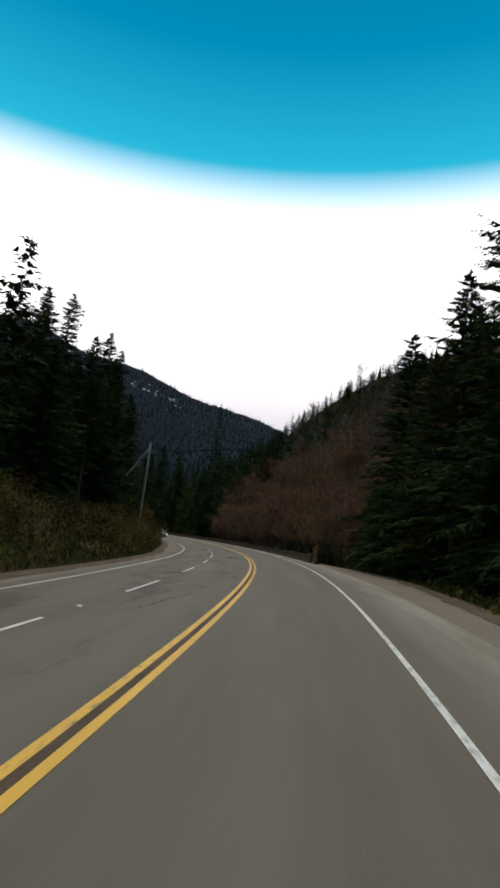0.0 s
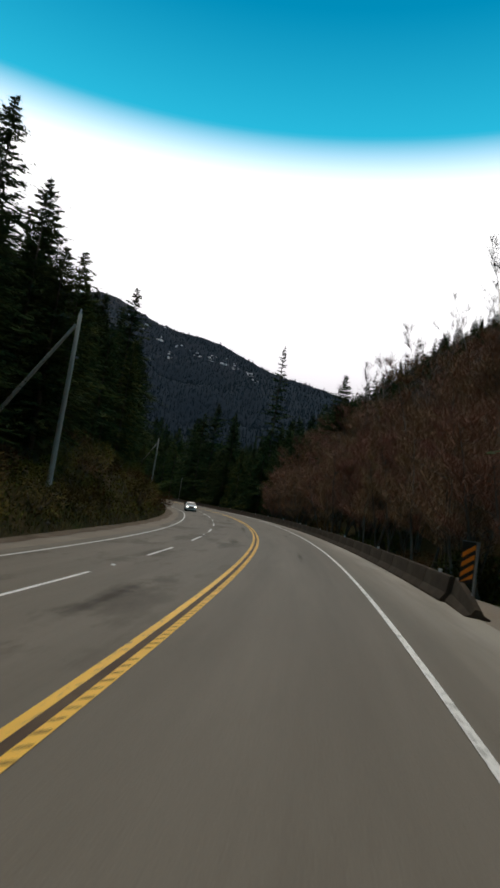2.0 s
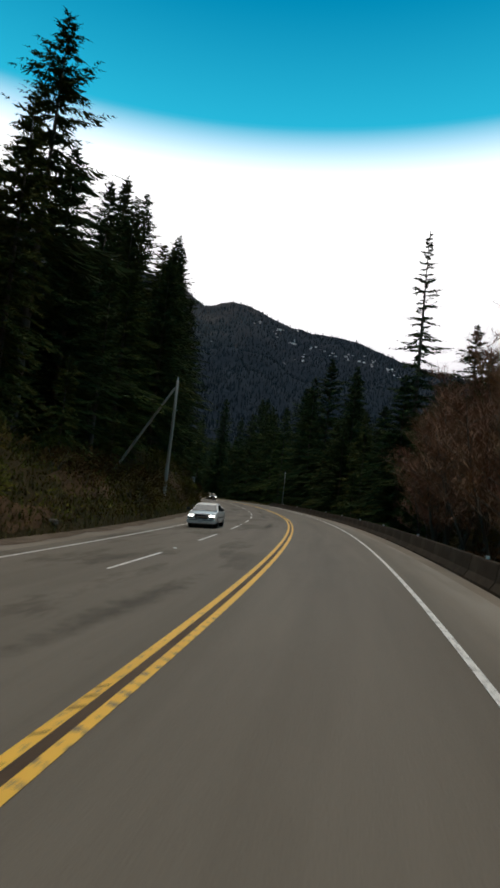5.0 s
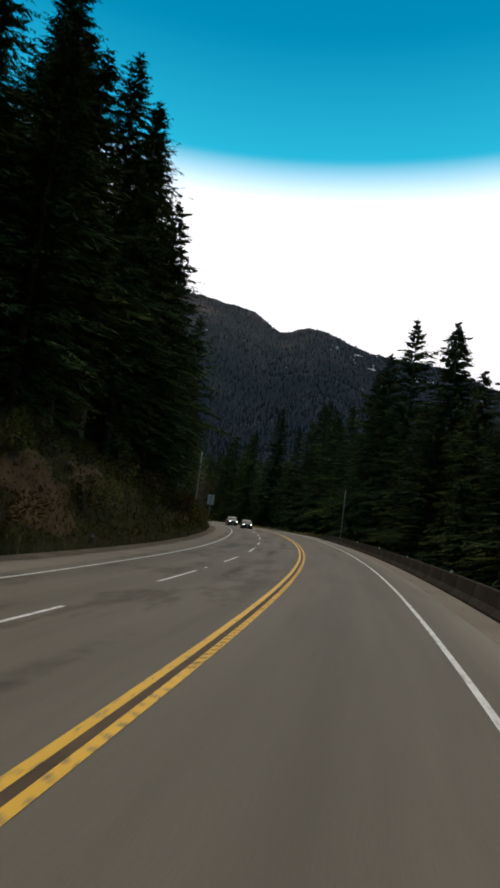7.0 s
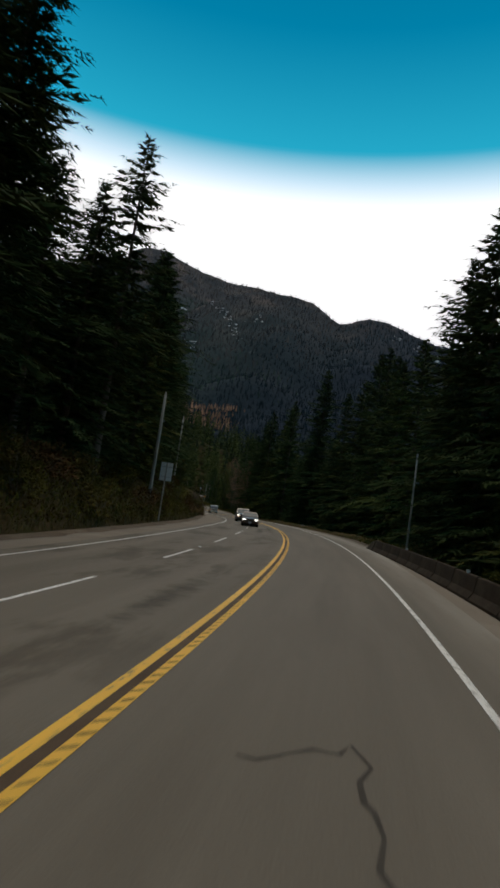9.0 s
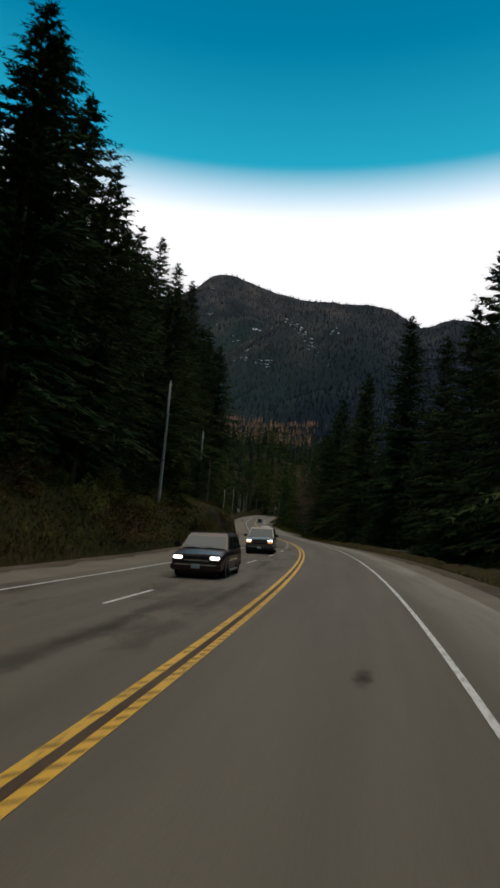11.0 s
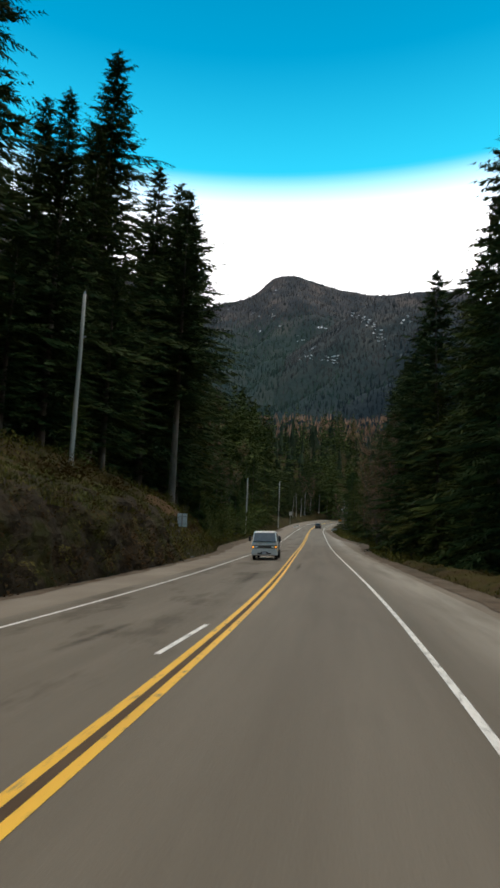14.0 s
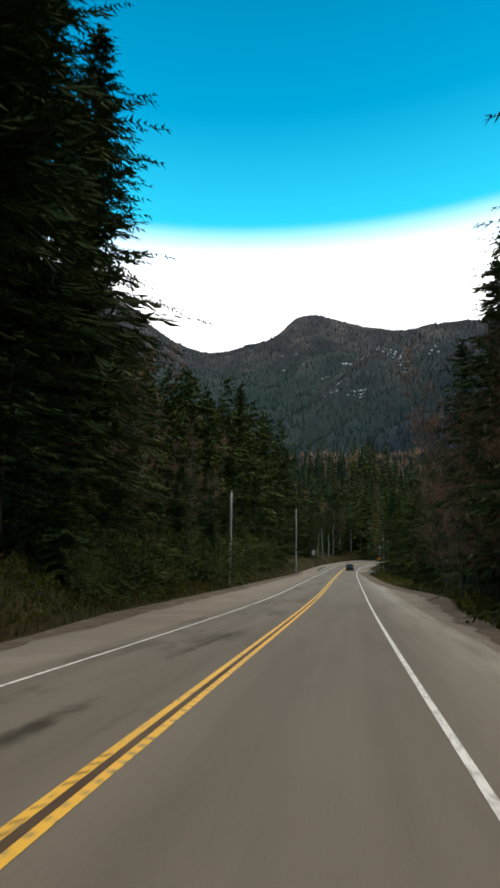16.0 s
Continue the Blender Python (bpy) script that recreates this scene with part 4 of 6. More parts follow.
def scatter(n, s0, s1, a0, a1, side, h0, h1, protos, gap, wide=(0.85, 1.2)):
    """Trees in the band between a0 and a1 metres from the road's edge."""
    put = tries = 0
    while put < n and tries < n * 12:
        tries += 1
        s = rnd.uniform(s0, s1)
        u = rnd.uniform(a0, a1)
        lat = float(left_edge(s)) - u if side < 0 else float(right_edge(s)) + u
        x, y, _ = on_road(s, lat)
        if any((x - p) ** 2 + (y - q) ** 2 < gap * gap for p, q in PLACED):
            continue
        PLACED.append((x, y))
        pr = rnd.choice(protos)
        full = 12.0 if pr in YOUNG else (10.0 if pr in ALDERS else 30.0)
        h = rnd.uniform(h0, h1)
        stand(pr, s, lat, rnd.uniform(0, 360), h / full, rnd.uniform(*wide) * (1.25 if h < 20 and full == 30 else 1.0))
        put += 1


scatter(12, -15, 55, 6.5, 15, -1, 8, 12, FIRS, 3.8)
scatter(12, 55, 88, 6.5, 15, -1, 12, 18, FIRS, 3.8)
scatter(12, 88, 130, 10.5, 18, -1, 12, 18, FIRS, 3.8)
scatter(30, 130, 290, 6.5, 15, -1, 13, 21, FIRS, 3.8)
scatter(12, 285, 345, 9, 17, -1, 13, 20, FIRS, 3.8)
scatter(4, 345, 366, 12, 18, -1, 11, 18, FIRS, 3.6)
scatter(30, 366, 500, 5, 14, -1, 11, 18, FIRS, 3.6)
scatter(12, -12, 52, 5, 15, 1, 12, 20, FIRS, 3.6)
scatter(32, 60, 152, 1.8, 6, 1, 7, 11, ALDERS, 2.2, (1.0, 1.4))
scatter(42, 60, 150, 5, 16, 1, 9, 15, ALDERS, 2.4, (0.95, 1.3))
scatter(10, 153, 170, 6.5, 16, 1, 12, 20, FIRS, 3.2)
scatter(34, 170, 245, 6.5, 16, 1, 11, 20, FIRS, 3.2)
scatter(24, 250, 340, 12, 20, 1, 12, 19, FIRS, 3.6)
scatter(24, 345, 500, 5, 15, 1, 12, 20, FIRS, 3.6)
scatter(20, 90, 345, 5, 9, -1, 4, 8, YOUNG, 2.6)
scatter(22, 367, 470, 2.8, 8, -1, 5, 10, YOUNG, 2.4)
scatter(8, 180, 245, 5, 8, 1, 5, 9, YOUNG, 2.6)
scatter(7, 350, 420, 4, 8, 1, 5, 9, YOUNG, 2.6)


def joined_woods(name, n, seed, where, label, kinds, full, material, by_road=True):
    """Denser woods behind the front rows: conifers with fewer limbs, as one mesh."""
    r = np.random.RandomState(seed)
    VV, FF, base = [], [], 0
    for s, lat, h in where(r, n):
        x, y = on_road(s, lat)[:2] if by_road else (s, lat)
        z = float(ground_z([x], [y])[0])
        V, F = kinds[r.randint(len(kinds))]
        V, k, a = np.array(V), h / full, r.uniform(0, 6.28)
        w = k * r.uniform(0.9, 1.2)
        c, d = math.cos(a), math.sin(a)
        VV.append(np.stack([x + (V[:, 0] * c - V[:, 1] * d) * w, y + (V[:, 0] * d + V[:, 1] * c) * w, z - 0.3 + V[:, 2] * k], -1))
        FF.append(np.array(F) + base)
        base += len(V)
    return tagged(mesh_ob(name, np.concatenate(VV), np.concatenate(FF).tolist(), material), label, "forest", kind="stuff")


LITE = [crown_mesh(700 + k, 22, 5.6, 0.03, 1.1, 5, 0.75, 0.22, 0.4, 0.25) for k in range(5)]
FAINT = [crown_mesh(720 + k, 22, 5.8, 0.03, 1.5, 4.2, 1.5, 0.30, 0.4, 0.25) for k in range(5)]


def back_rows(r, n):
    out = []
    for _ in range(n):
        s = r.uniform(-15, 600)
        if r.rand() < 0.55 or s > 500:
            out.append((s, float(left_edge(s)) - r.uniform(12 if s < 480 else 4, 38), r.uniform(14, 23)))
        else:
            u = r.uniform(14, 40) if not 60 < s < 180 else r.uniform(34, 60)
            out.append((s, float(right_edge(s)) + u, r.uniform(13, 22)))
    return out


def ridge_rows(r, n):
    """The slope over the bend."""
    out = []
    for _ in range(n):
        s = r.uniform(40, 330)
        out.append((s, float(right_edge(s)) + (r.uniform(82, 110) if 50 < s < 178 else r.uniform(40, 82)), r.uniform(10, 17)))
    return out


def bend_rows(r, n):
    """Where the road goes out of sight."""
    out = []
    for _ in range(n):
        s = r.uniform(470, 604)
        u = r.uniform(4, 26)
        out.append((s, float(left_edge(s)) - u if r.rand() < 0.6 else float(right_edge(s)) + u + 2, r.uniform(9, 19)))
    for _ in range(50):
        out.append((r.uniform(500, 604), float(left_edge(560)) - r.uniform(5, 15), r.uniform(8, 15)))
    return out


joined_woods("bend_woods", 40, 18, bend_rows, "dense dark conifer forest where the road bends away", LITE, 22, M_FIR)


def bank_rows(r, n):
    """Taller green woods on the hillside along the straight before the bend."""
    out = []
    for _ in range(n):
        s = r.uniform(403, 525)
        u = 9.5 + 34 * r.rand() ** 1.3
        out.append((s, float(left_edge(s)) - u, 27 + 0.09 * (s - 400) + r.uniform(-7, 3)))
    return out


joined_woods("hillside_woods", 105, 23, bank_rows, "tall green conifers and cedars on the hillside by the road", LITE, 22, M_CEDAR)
joined_woods("roadside_woods", 160, 15, back_rows, "dense dark conifer forest behind the roadside trees", LITE, 22, M_FIR)
joined_woods("slope_woods", 160, 16, ridge_rows, "dense dark conifer forest on the slope", FAINT, 22, M_FIR)


def curve_rows(r, n):
    """A closed stand of firs outside the curve, behind the barrier."""
    out = []
    for _ in range(n):
        s = r.uniform(172, 262)
        out.append((s, float(right_edge(s)) + 15 + 40 * r.rand(), r.uniform(16, 24)))
    return out


joined_woods("curve_woods", 140, 27, curve_rows, "dense dark conifer stand outside the curve", LITE, 22, M_FIR)


def knoll_rows(r, n):
    """Taller woods on the knoll that closes the view beyond the bend."""
    out = []
    while len(out) < n:
        a, d = math.radians(r.uniform(41, 66) if r.rand() < 0.55 else r.uniform(41, 51)), r.uniform(240, 520)
        x, y = -93 - d * math.sin(a), 238 + d * math.cos(a)
        s, lat = nearest([x], [y])
        if s[0] > 555 or lat[0] < float(left_edge(s[0])) - 6 or lat[0] > float(right_edge(s[0])) + 5:
            out.append((x, y, r.uniform(15, 22) if d < 300 else r.uniform(21, 31)))
    return out


joined_woods("knoll_woods", 190, 19, knoll_rows, "tall dark conifers on the knoll beyond the bend", FAINT, 22, M_CEDAR, False)


def twig_crown(seed):
    o = bare_tree(seed, 10, 2.6, 3, M_TWIG, M_BARK, 6, "", "pattern", 1.6)
    c = [k for k in o.children if k.name.startswith("crown")][0].data
    V, F = [tuple(v.co) for v in c.vertices], [tuple(p.vertices) for p in c.polygons]
    drop(o)
    return V, F


def alder_reach(s):
    """How far up the slope the alders go before the firs take over."""
    return float(np.interp(s, [60, 92, 110, 140, 153], [84, 84, 62, 32, 14]))


def alder_slope(r, n):
    out = []
    for _ in range(n):
        s = r.uniform(62, 153)
        out.append((s, float(right_edge(s)) + 8 + alder_reach(s) * r.rand() ** 0.9, r.uniform(11, 15)))
    return out


def upper_rows(r, n):
    """Firs that close the slope above the alders up to the crest."""
    out = []
    while len(out) < n:
        s, u = r.uniform(52, 330), r.uniform(12, 98)
        if u > (alder_reach(s) if s < 153 else 8) + 4:
            out.append((s, float(right_edge(s)) + u, r.uniform(11, 17) - 0.05 * u))
    return out


def crest_rows(r, n):
    """Firs along the crest of the slope over the alders."""
    return [(s, float(right_edge(s)) + r.uniform(82, 122), r.uniform(5.5, 9.5)) for s in r.uniform(185, 340, n)]


joined_woods("crest_woods", 260, 31, crest_rows, "dark green conifers along the crest of the slope", LITE, 22, M_FIR)
joined_woods("upper_woods", 300, 29, upper_rows, "dense dark green conifer forest above the alder slope", FAINT, 22, M_FIR)
joined_woods("alder_thicket", 230, 17, alder_slope, "reddish-brown thicket of leafless alders on the slope", [twig_crown(801), twig_crown(802), twig_crown(803)], 10, M_TWIG)


M_HILLFIR = foliage("hill_firs", (0.016, 0.026, 0.014), (0.038, 0.052, 0.024), 0.05, 0.4)


def hill_woods():
    """The woods that cover the slopes further off."""
    r = np.random.RandomState(9)
    x, y = r.uniform(-900, 500, 15000), r.uniform(-80, 950, 15000)
    s, lat = nearest(x, y)
    ok = ((lat < left_edge(s) - 34) | (lat > right_edge(s) + 138) | ((lat > right_edge(s) + 40) & (s > 320))) & (np.abs(lat) < 520)
    keep = r.rand(len(x)) < np.where(np.abs(lat) < 160, 1.0, 0.6)
    x, y, lat = x[ok & keep], y[ok & keep], lat[ok & keep]
    z = ground_z(x, y)
    h = r.uniform(9, 22, len(x))
    return far_tree_cloud("hill_woods", np.stack([x, y, z - 0.5], -1), h, "dense dark conifer forest on the hillside", M_HILLFIR, 6, 3, 8)


hill_woods()


M_FARALDER = foliage("far_alders", (0.235, 0.145, 0.082), (0.395, 0.250, 0.140), 0.03, 0.3)


def alder_belt():
    """A belt of bare alders along the foot of the far mountain."""
    r = np.random.RandomState(44)
    d = MVA - np.array((-93.0, 238.0, 2.4))
    az, el = np.degrees(np.arctan2(-d[:, 0], d[:, 1])), np.degrees(np.arctan2(d[:, 2], np.hypot(d[:, 0], d[:, 1])))
    c = MVA[(az > 44) & (az < 57) & (el > 7.3) & (el < 9.5) & (np.hypot(d[:, 0], d[:, 1]) < 1300)]
    pts, hts = [], []
    for p in c:
        for _ in range(9):
            pts.append((p[0] + r.uniform(-14, 14), p[1] + r.uniform(-14, 14), p[2] - 1 + r.uniform(-2, 2)))
            hts.append(r.uniform(5, 10))
    return far_tree_cloud("alder_belt", pts, hts, "belt of bare reddish-brown alders at the mountain's foot", M_FARALDER, 6, 1, 45)


alder_belt()


# ================= roadside things =================
def box_verts(V, F, x0, x1, y0, y1, z0, z1):
    k = len(V)
    V += [(x, y, z) for z in (z0, z1) for y in (y0, y1) for x in (x0, x1)]
    F += [(k, k + 2, k + 3, k + 1), (k + 4, k + 5, k + 7, k + 6), (k, k + 1, k + 5, k + 4), (k + 2, k + 6, k + 7, k + 3), (k, k + 4, k + 6, k + 2), (k + 1, k + 3, k + 7, k + 5)]


def part(name, V, F, material, parent, label="", bevel=0.0, smooth=False):
    me = bpy.data.meshes.new(name)
    bm = bmesh.new()
    vs = [bm.verts.new(v) for v in V]
    for f in F:
        bm.faces.new([vs[i] for i in f])
    if bevel:
        bmesh.ops.bevel(bm, geom=list(bm.edges), offset=bevel, segments=2, affect="EDGES", clamp_overlap=True)
    bmesh.ops.recalc_face_normals(bm, faces=list(bm.faces))
    bm.to_mesh(me)
    bm.free()
    me.materials.append(material)
    if smooth:
        me.shade_smooth()
    ob = new(name, me)
    ob.parent = parent
    if label:
        ob["label"] = label
    return ob


def box_part(name, lo, hi, material, parent, label="", bevel=0.01, smooth=False):
    V, F = [], []
    box_verts(V, F, lo[0], hi[0], lo[1], hi[1], lo[2], hi[2])
    return part(name, V, F, material, parent, label, bevel, smooth)


M_GALV = plain("galvanised_steel", (0.32, 0.33, 0.33), 0.5, 0.7)
M_REFLECT = plain("white_reflector", (0.85, 0.85, 0.82), 0.25)
M_SIGNBACK = plain("sign_back", (0.66, 0.67, 0.66), 0.5)
M_SIGNWHITE = plain("sign_white", (0.62, 0.63, 0.62), 0.5)
M_HAZYEL = plain("hazard_orange", (1.0, 0.27, 0.02), 0.45)
M_BLACK = plain("black_paint", (0.012, 0.012, 0.012), 0.4)
M_ORANGE = plain("work_orange", (0.85, 0.30, 0.03), 0.45)
M_CERAMIC = plain("porcelain", (0.55, 0.54, 0.52), 0.3)
M_ROCK = noisy("rock", [(0.3, (0.08, 0.065, 0.05)), (0.7, (0.20, 0.17, 0.14))], 2.5, 0.9, 6, 0.7, 0.05, 12, per_object=0.2)
M_REDSOIL = noisy("bare_soil", [(0.3, (0.070, 0.038, 0.019)), (0.7, (0.150, 0.086, 0.042))], 0.8, 0.95, 6, 0.9, 0.06, 6)


def utility_pole(s, lat, top, brace=0.0, lean=0.0, label="weathered grey wooden utility pole on the bank", thick=1.0):
    """top: metres over the road's centre line."""
    x, y, _ = on_road(s, lat)
    zg = float(ground_z([x], [y])[0])
    h = top + float(np.interp(s, RS, RZ)) - zg
    root = tagged(new("utility_pole"), label, "utility pole", "utility poles")
    root.matrix_basis = pose(x, y, zg, 0, lean, heading(s))
    V, F = [], []
    tapered(V, F, [(0, 0, -0.6), (0, 0, h * 0.33), (0.02, 0, h * 0.66), (0, 0, h)], 0.17 * thick, 0.115 * thick, 10)
    F.append(tuple(range(len(V) - 10, len(V))))
    part("pole", V, F, M_WOODPOLE, root, smooth=True)
    V, F = [], []
    tube(V, F, (0.0, 0, h), (0.0, 0, h + 0.16), 0.05, 0.06, 8)
    tube(V, F, (0.0, 0, h + 0.16), (0.0, 0, h + 0.26), 0.075, 0.03, 8)
    part("insulator", V, F, M_CERAMIC, root, "pale porcelain insulator")
    V, F = [], []
    box_verts(V, F, 0.1, 0.34, -0.03, 0.03, h * 0.74, h * 0.74 + 0.12)
    part("bracket", V, F, M_GALV, root, "small metal bracket")
    if brace:
        V, F = [], []
        run = brace
        xb, yb, _ = on_road(s, lat - run)
        zb = float(ground_z([xb], [yb])[0]) - zg
        tapered(V, F, [(-run, 0, zb - 0.4), (-run / 2, 0, (zb + h - 0.8) / 2), (-0.14, 0, h - 0.7)], 0.14, 0.10, 8)
        part("brace", V, F, M_WOODPOLE, root, "slanting wooden brace pole", smooth=True)
    return root


utility_pole(75, -12.1, 11.6, 5.2)
utility_pole(157, -11.4, 11.7, 5.0)
utility_pole(239, -12.3, 10.9)
utility_pole(288, -14.3, 15.5)
utility_pole(333, -14.4, 17.3)
utility_pole(411, -11.5, 10.7, label="weathered grey wooden utility pole beside the gravel verge")
utility_pole(478, -9.8, 13.8)
utility_pole(475, 10.2, 6.9, label="short wooden pole beside the gravel verge")
utility_pole(492, 9.6, 9.0, label="short wooden pole beside the gravel verge")
utility_pole(228, 8.6, 7.1, label="slender wooden pole behind the concrete barrier", thick=0.5)


def barrier_profile():
    return [(-0.30, -0.12), (-0.30, 0.08), (-0.16, 0.28), (-0.085, 0.72), (-0.06, 0.75), (0.06, 0.75), (0.085, 0.72), (0.16, 0.28), (0.30, 0.08), (0.30, -0.12)]


def barrier(length, low_end=False):
    root = tagged(new("concrete_barrier"), "weathered grey concrete road barrier on the shoulder" if not low_end else "sloping end piece of the grey concrete barrier", "barrier", "barriers along the curve")
    V, F = [], []
    pr = barrier_profile()
    ys = np.linspace(-length / 2 + 0.004, length / 2 - 0.004, 5 if low_end else 2)
    for i, y in enumerate(ys):
        k = (0.28 + 0.72 * (i / (len(ys) - 1)) ** 0.8) if low_end else 1.0
        V += [(x, y, z * k if z > 0 else z) for x, z in pr]
    n = len(pr)
    for i in range(len(ys) - 1):
        F += [(i * n + j, i * n + (j + 1) % n, (i + 1) * n + (j + 1) % n, (i + 1) * n + j) for j in range(n)]
    F += [tuple(range(n)), tuple(range(len(V) - n, len(V)))]
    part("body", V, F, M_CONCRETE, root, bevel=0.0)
    return root


def reflector(parent):
    V, F = [], []
    box_verts(V, F, -0.055, 0.055, -0.03, 0.03, 0.745, 0.85)
    part("reflector", V, F, M_REFLECT, parent, "small white reflector", 0.01)


BLEN = 3.0
bar_plain, bar_marked = barrier(BLEN), barrier(BLEN)
reflector(bar_marked)
s_ = 60.0
i_ = 0
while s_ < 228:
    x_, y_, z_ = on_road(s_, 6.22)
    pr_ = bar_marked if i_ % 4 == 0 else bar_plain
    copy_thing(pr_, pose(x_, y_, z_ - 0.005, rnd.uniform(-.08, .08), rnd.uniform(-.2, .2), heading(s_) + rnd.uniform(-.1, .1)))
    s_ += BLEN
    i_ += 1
drop(bar_plain)
drop(bar_marked)
end_ = barrier(2.6, True)
x_, y_, z_ = on_road(57.2, 6.3)
end_.matrix_basis = pose(x_, y_, z_, 0, 0, heading(57) - 3)
x_, y_, z_ = on_road(228.5, 6.3)
far_end = barrier(2.6, True)
far_end.matrix_basis = pose(x_, y_, z_, 0, 0, heading(228) + 180)


def road_stud():
    root = tagged(new("road_stud"), "small white raised reflector on the asphalt", "road stud", "studs along the lane line")
    V = [(-0.06, -0.06, 0), (0.06, -0.06, 0), (0.06, 0.06, 0), (-0.06, 0.06, 0), (-0.045, -0.025, 0.03), (0.045, -0.025, 0.03), (0.045, 0.025, 0.03), (-0.045, 0.025, 0.03)]
    part("body", V, [(0, 3, 2, 1), (4, 5, 6, 7), (0, 1, 5, 4), (1, 2, 6, 5), (2, 3, 7, 6), (3, 0, 4, 7)], M_REFLECT, root)
    return root


stud_ = road_stud()
for k_ in range(11):
    s_ = 231.5 - 21.75 * k_
    x_, y_, z_ = on_road(s_, float(lane_line(s_)))
    copy_thing(stud_, pose(x_, y_, z_ + 0.002, 0, 0, heading(s_)))
drop(stud_)


def hazard_sign(s, lat, z0):
    root = tagged(new("hazard_sign"), "orange and black diagonal striped hazard board by the barrier end", "road sign")
    x, y, zr = on_road(s, lat)
    root.matrix_basis = pose(x, y, zr, 0, 0, heading(s) + 4)
    w, h = 0.17, 1.05
    box_part("post", (-0.03 + 0.25, 0.03, -0.4), (0.03 + 0.25, 0.09, z0 + h + 0.02), M_GALV, root, "grey steel post", 0.004)
    box_part("bracket", (-w, 0.02, z0 + h - 0.01), (0.28, 0.05, z0 + h + 0.02), M_GALV, root, bevel=0.003)
    board = box_part("board", (-w, 0.0, z0), (w, 0.022, z0 + h), M_BLACK, root, "black board", 0.004)
    for k in range(4):
        zc = z0 - 0.03 + k * 0.245
        # bands slope down towards the traffic side
        pts = [(-w + 0.01, zc - 0.08), (w - 0.01, zc + 0.16), (w - 0.01, zc + 0.285), (-w + 0.01, zc + 0.045)]
        pts = [(a, min(max(b, z0 + 0.012), z0 + h - 0.012)) for a, b in pts]
        V = [(a, -0.004, b) for a, b in pts] + [(a, 0.003, b) for a, b in pts]
        F = [(0, 1, 2, 3), (7, 6, 5, 4), (0, 4, 5, 1), (1, 5, 6, 2), (2, 6, 7, 3), (3, 7, 4, 0)]
        part("stripe", V, F, M_HAZYEL, board, "orange reflective stripe")
    return root


hazard_sign(56.8, 6.1, 0.74)


def road_sign(s, lat, z0, z1, w, face, label, post=M_WOODPOLE, turn=0.0, back=True, posts=1):
    root = tagged(new("road_sign"), label, "road sign")
    x, y, _ = on_road(s, lat)
    zg = float(ground_z([x], [y])[0])
    zr = float(np.interp(s, RS, RZ))
    root.matrix_basis = pose(x, y, zr, 0, 0, heading(s) + turn)
    for k in range(posts):
        px = 0 if posts == 1 else (-0.3 + 0.6 * k) * w
        box_part("post", (px - 0.05, -0.06, zg - zr - 0.5), (px + 0.05, 0.04, z1 - 0.05), post, root, "wooden post" if post is M_WOODPOLE else "steel post", 0.006)
    box_part("plate", (-w / 2, 0.045, z0), (w / 2, 0.06, z1), face, root, bevel=0.004)
    if back:
        for zz in (z0 + 0.2 * (z1 - z0), z0 + 0.75 * (z1 - z0)):
            box_part("rail", (-w * 0.42, 0.02, zz), (w * 0.42, 0.043, zz + 0.04), M_GALV, root, bevel=0.003)
    return root


road_sign(343.4, -9.0, 2.0, 3.05, 0.80, M_SIGNBACK, "grey back of a road sign on a wooden post")
road_sign(232, -10.0, 2.9, 4.35, 0.95, M_SIGNBACK, "large grey back of a road sign on the bank")
road_sign(500, -8.2, 3.4, 4.6, 0.8, M_SIGNWHITE, "white road sign on the bank far ahead", back=False)
road_sign(540, 4.9, 4.4, 5.4, 0.7, M_SIGNWHITE, "small white road sign far ahead", back=False)


def work_sign(s, lat, z0):
    """A diamond warning board."""
    root = tagged(new("warning_sign"), "orange diamond roadwork sign on a post", "road sign")
    x, y, _ = on_road(s, lat)
    zg = float(ground_z([x], [y])[0])
    root.matrix_basis = pose(x, y, zg, 0, 0, heading(s))
    box_part("post", (-0.05, 0.02, -0.4), (0.05, 0.10, z0 + 0.9), M_WOODPOLE, root, "wooden post")
    r = 0.5
    V = [(0, -0.01, z0 - r + 0.9), (r, -0.01, z0 + 0.9), (0, -0.01, z0 + r + 0.9), (-r, -0.01, z0 + 0.9)]
    V += [(a, 0.015, c) for a, b, c in V]
    part("plate", V, [(0, 1, 2, 3), (7, 6, 5, 4), (0, 4, 5, 1), (1, 5, 6, 2), (2, 6, 7, 3), (3, 7, 4, 0)], M_ORANGE, root, "orange diamond plate")
    return root


work_sign(476, 8.4, 2.3)


# low concrete blocks at the far bend
def block(s, lat, turn):
    root = tagged(new("concrete_block"), "pale low concrete block at the verge", "barrier", "blocks at the far bend")
    x, y, _ = on_road(s, lat)
    z = float(ground_z([x], [y])[0])
    root.matrix_basis = pose(x, y, z, 0, 0, heading(s) + turn)
    box_part("body", (-0.3, -0.9, -0.3), (0.3, 0.9, 0.75), M_SIGNWHITE, root, bevel=0.05)


for s_, la_, tu_ in [(468, 6.4, 12), (471, 6.8, 25), (490, -5.8, 3), (494, -5.7, -3), (498, -5.8, 2), (502, -5.7, 0)]:
    block(s_, la_, tu_)


# ================= cars =================
M_TYRE = plain("tyre_rubber", (0.018, 0.018, 0.018), 0.85, bstr=0.2)
M_RIM = plain("alloy_rim", (0.45, 0.45, 0.46), 0.3, 0.9)
M_CHROME = plain("chrome", (0.6, 0.6, 0.6), 0.15, 1.0)
M_TRIM = plain("dark_plastic", (0.02, 0.02, 0.021), 0.6)


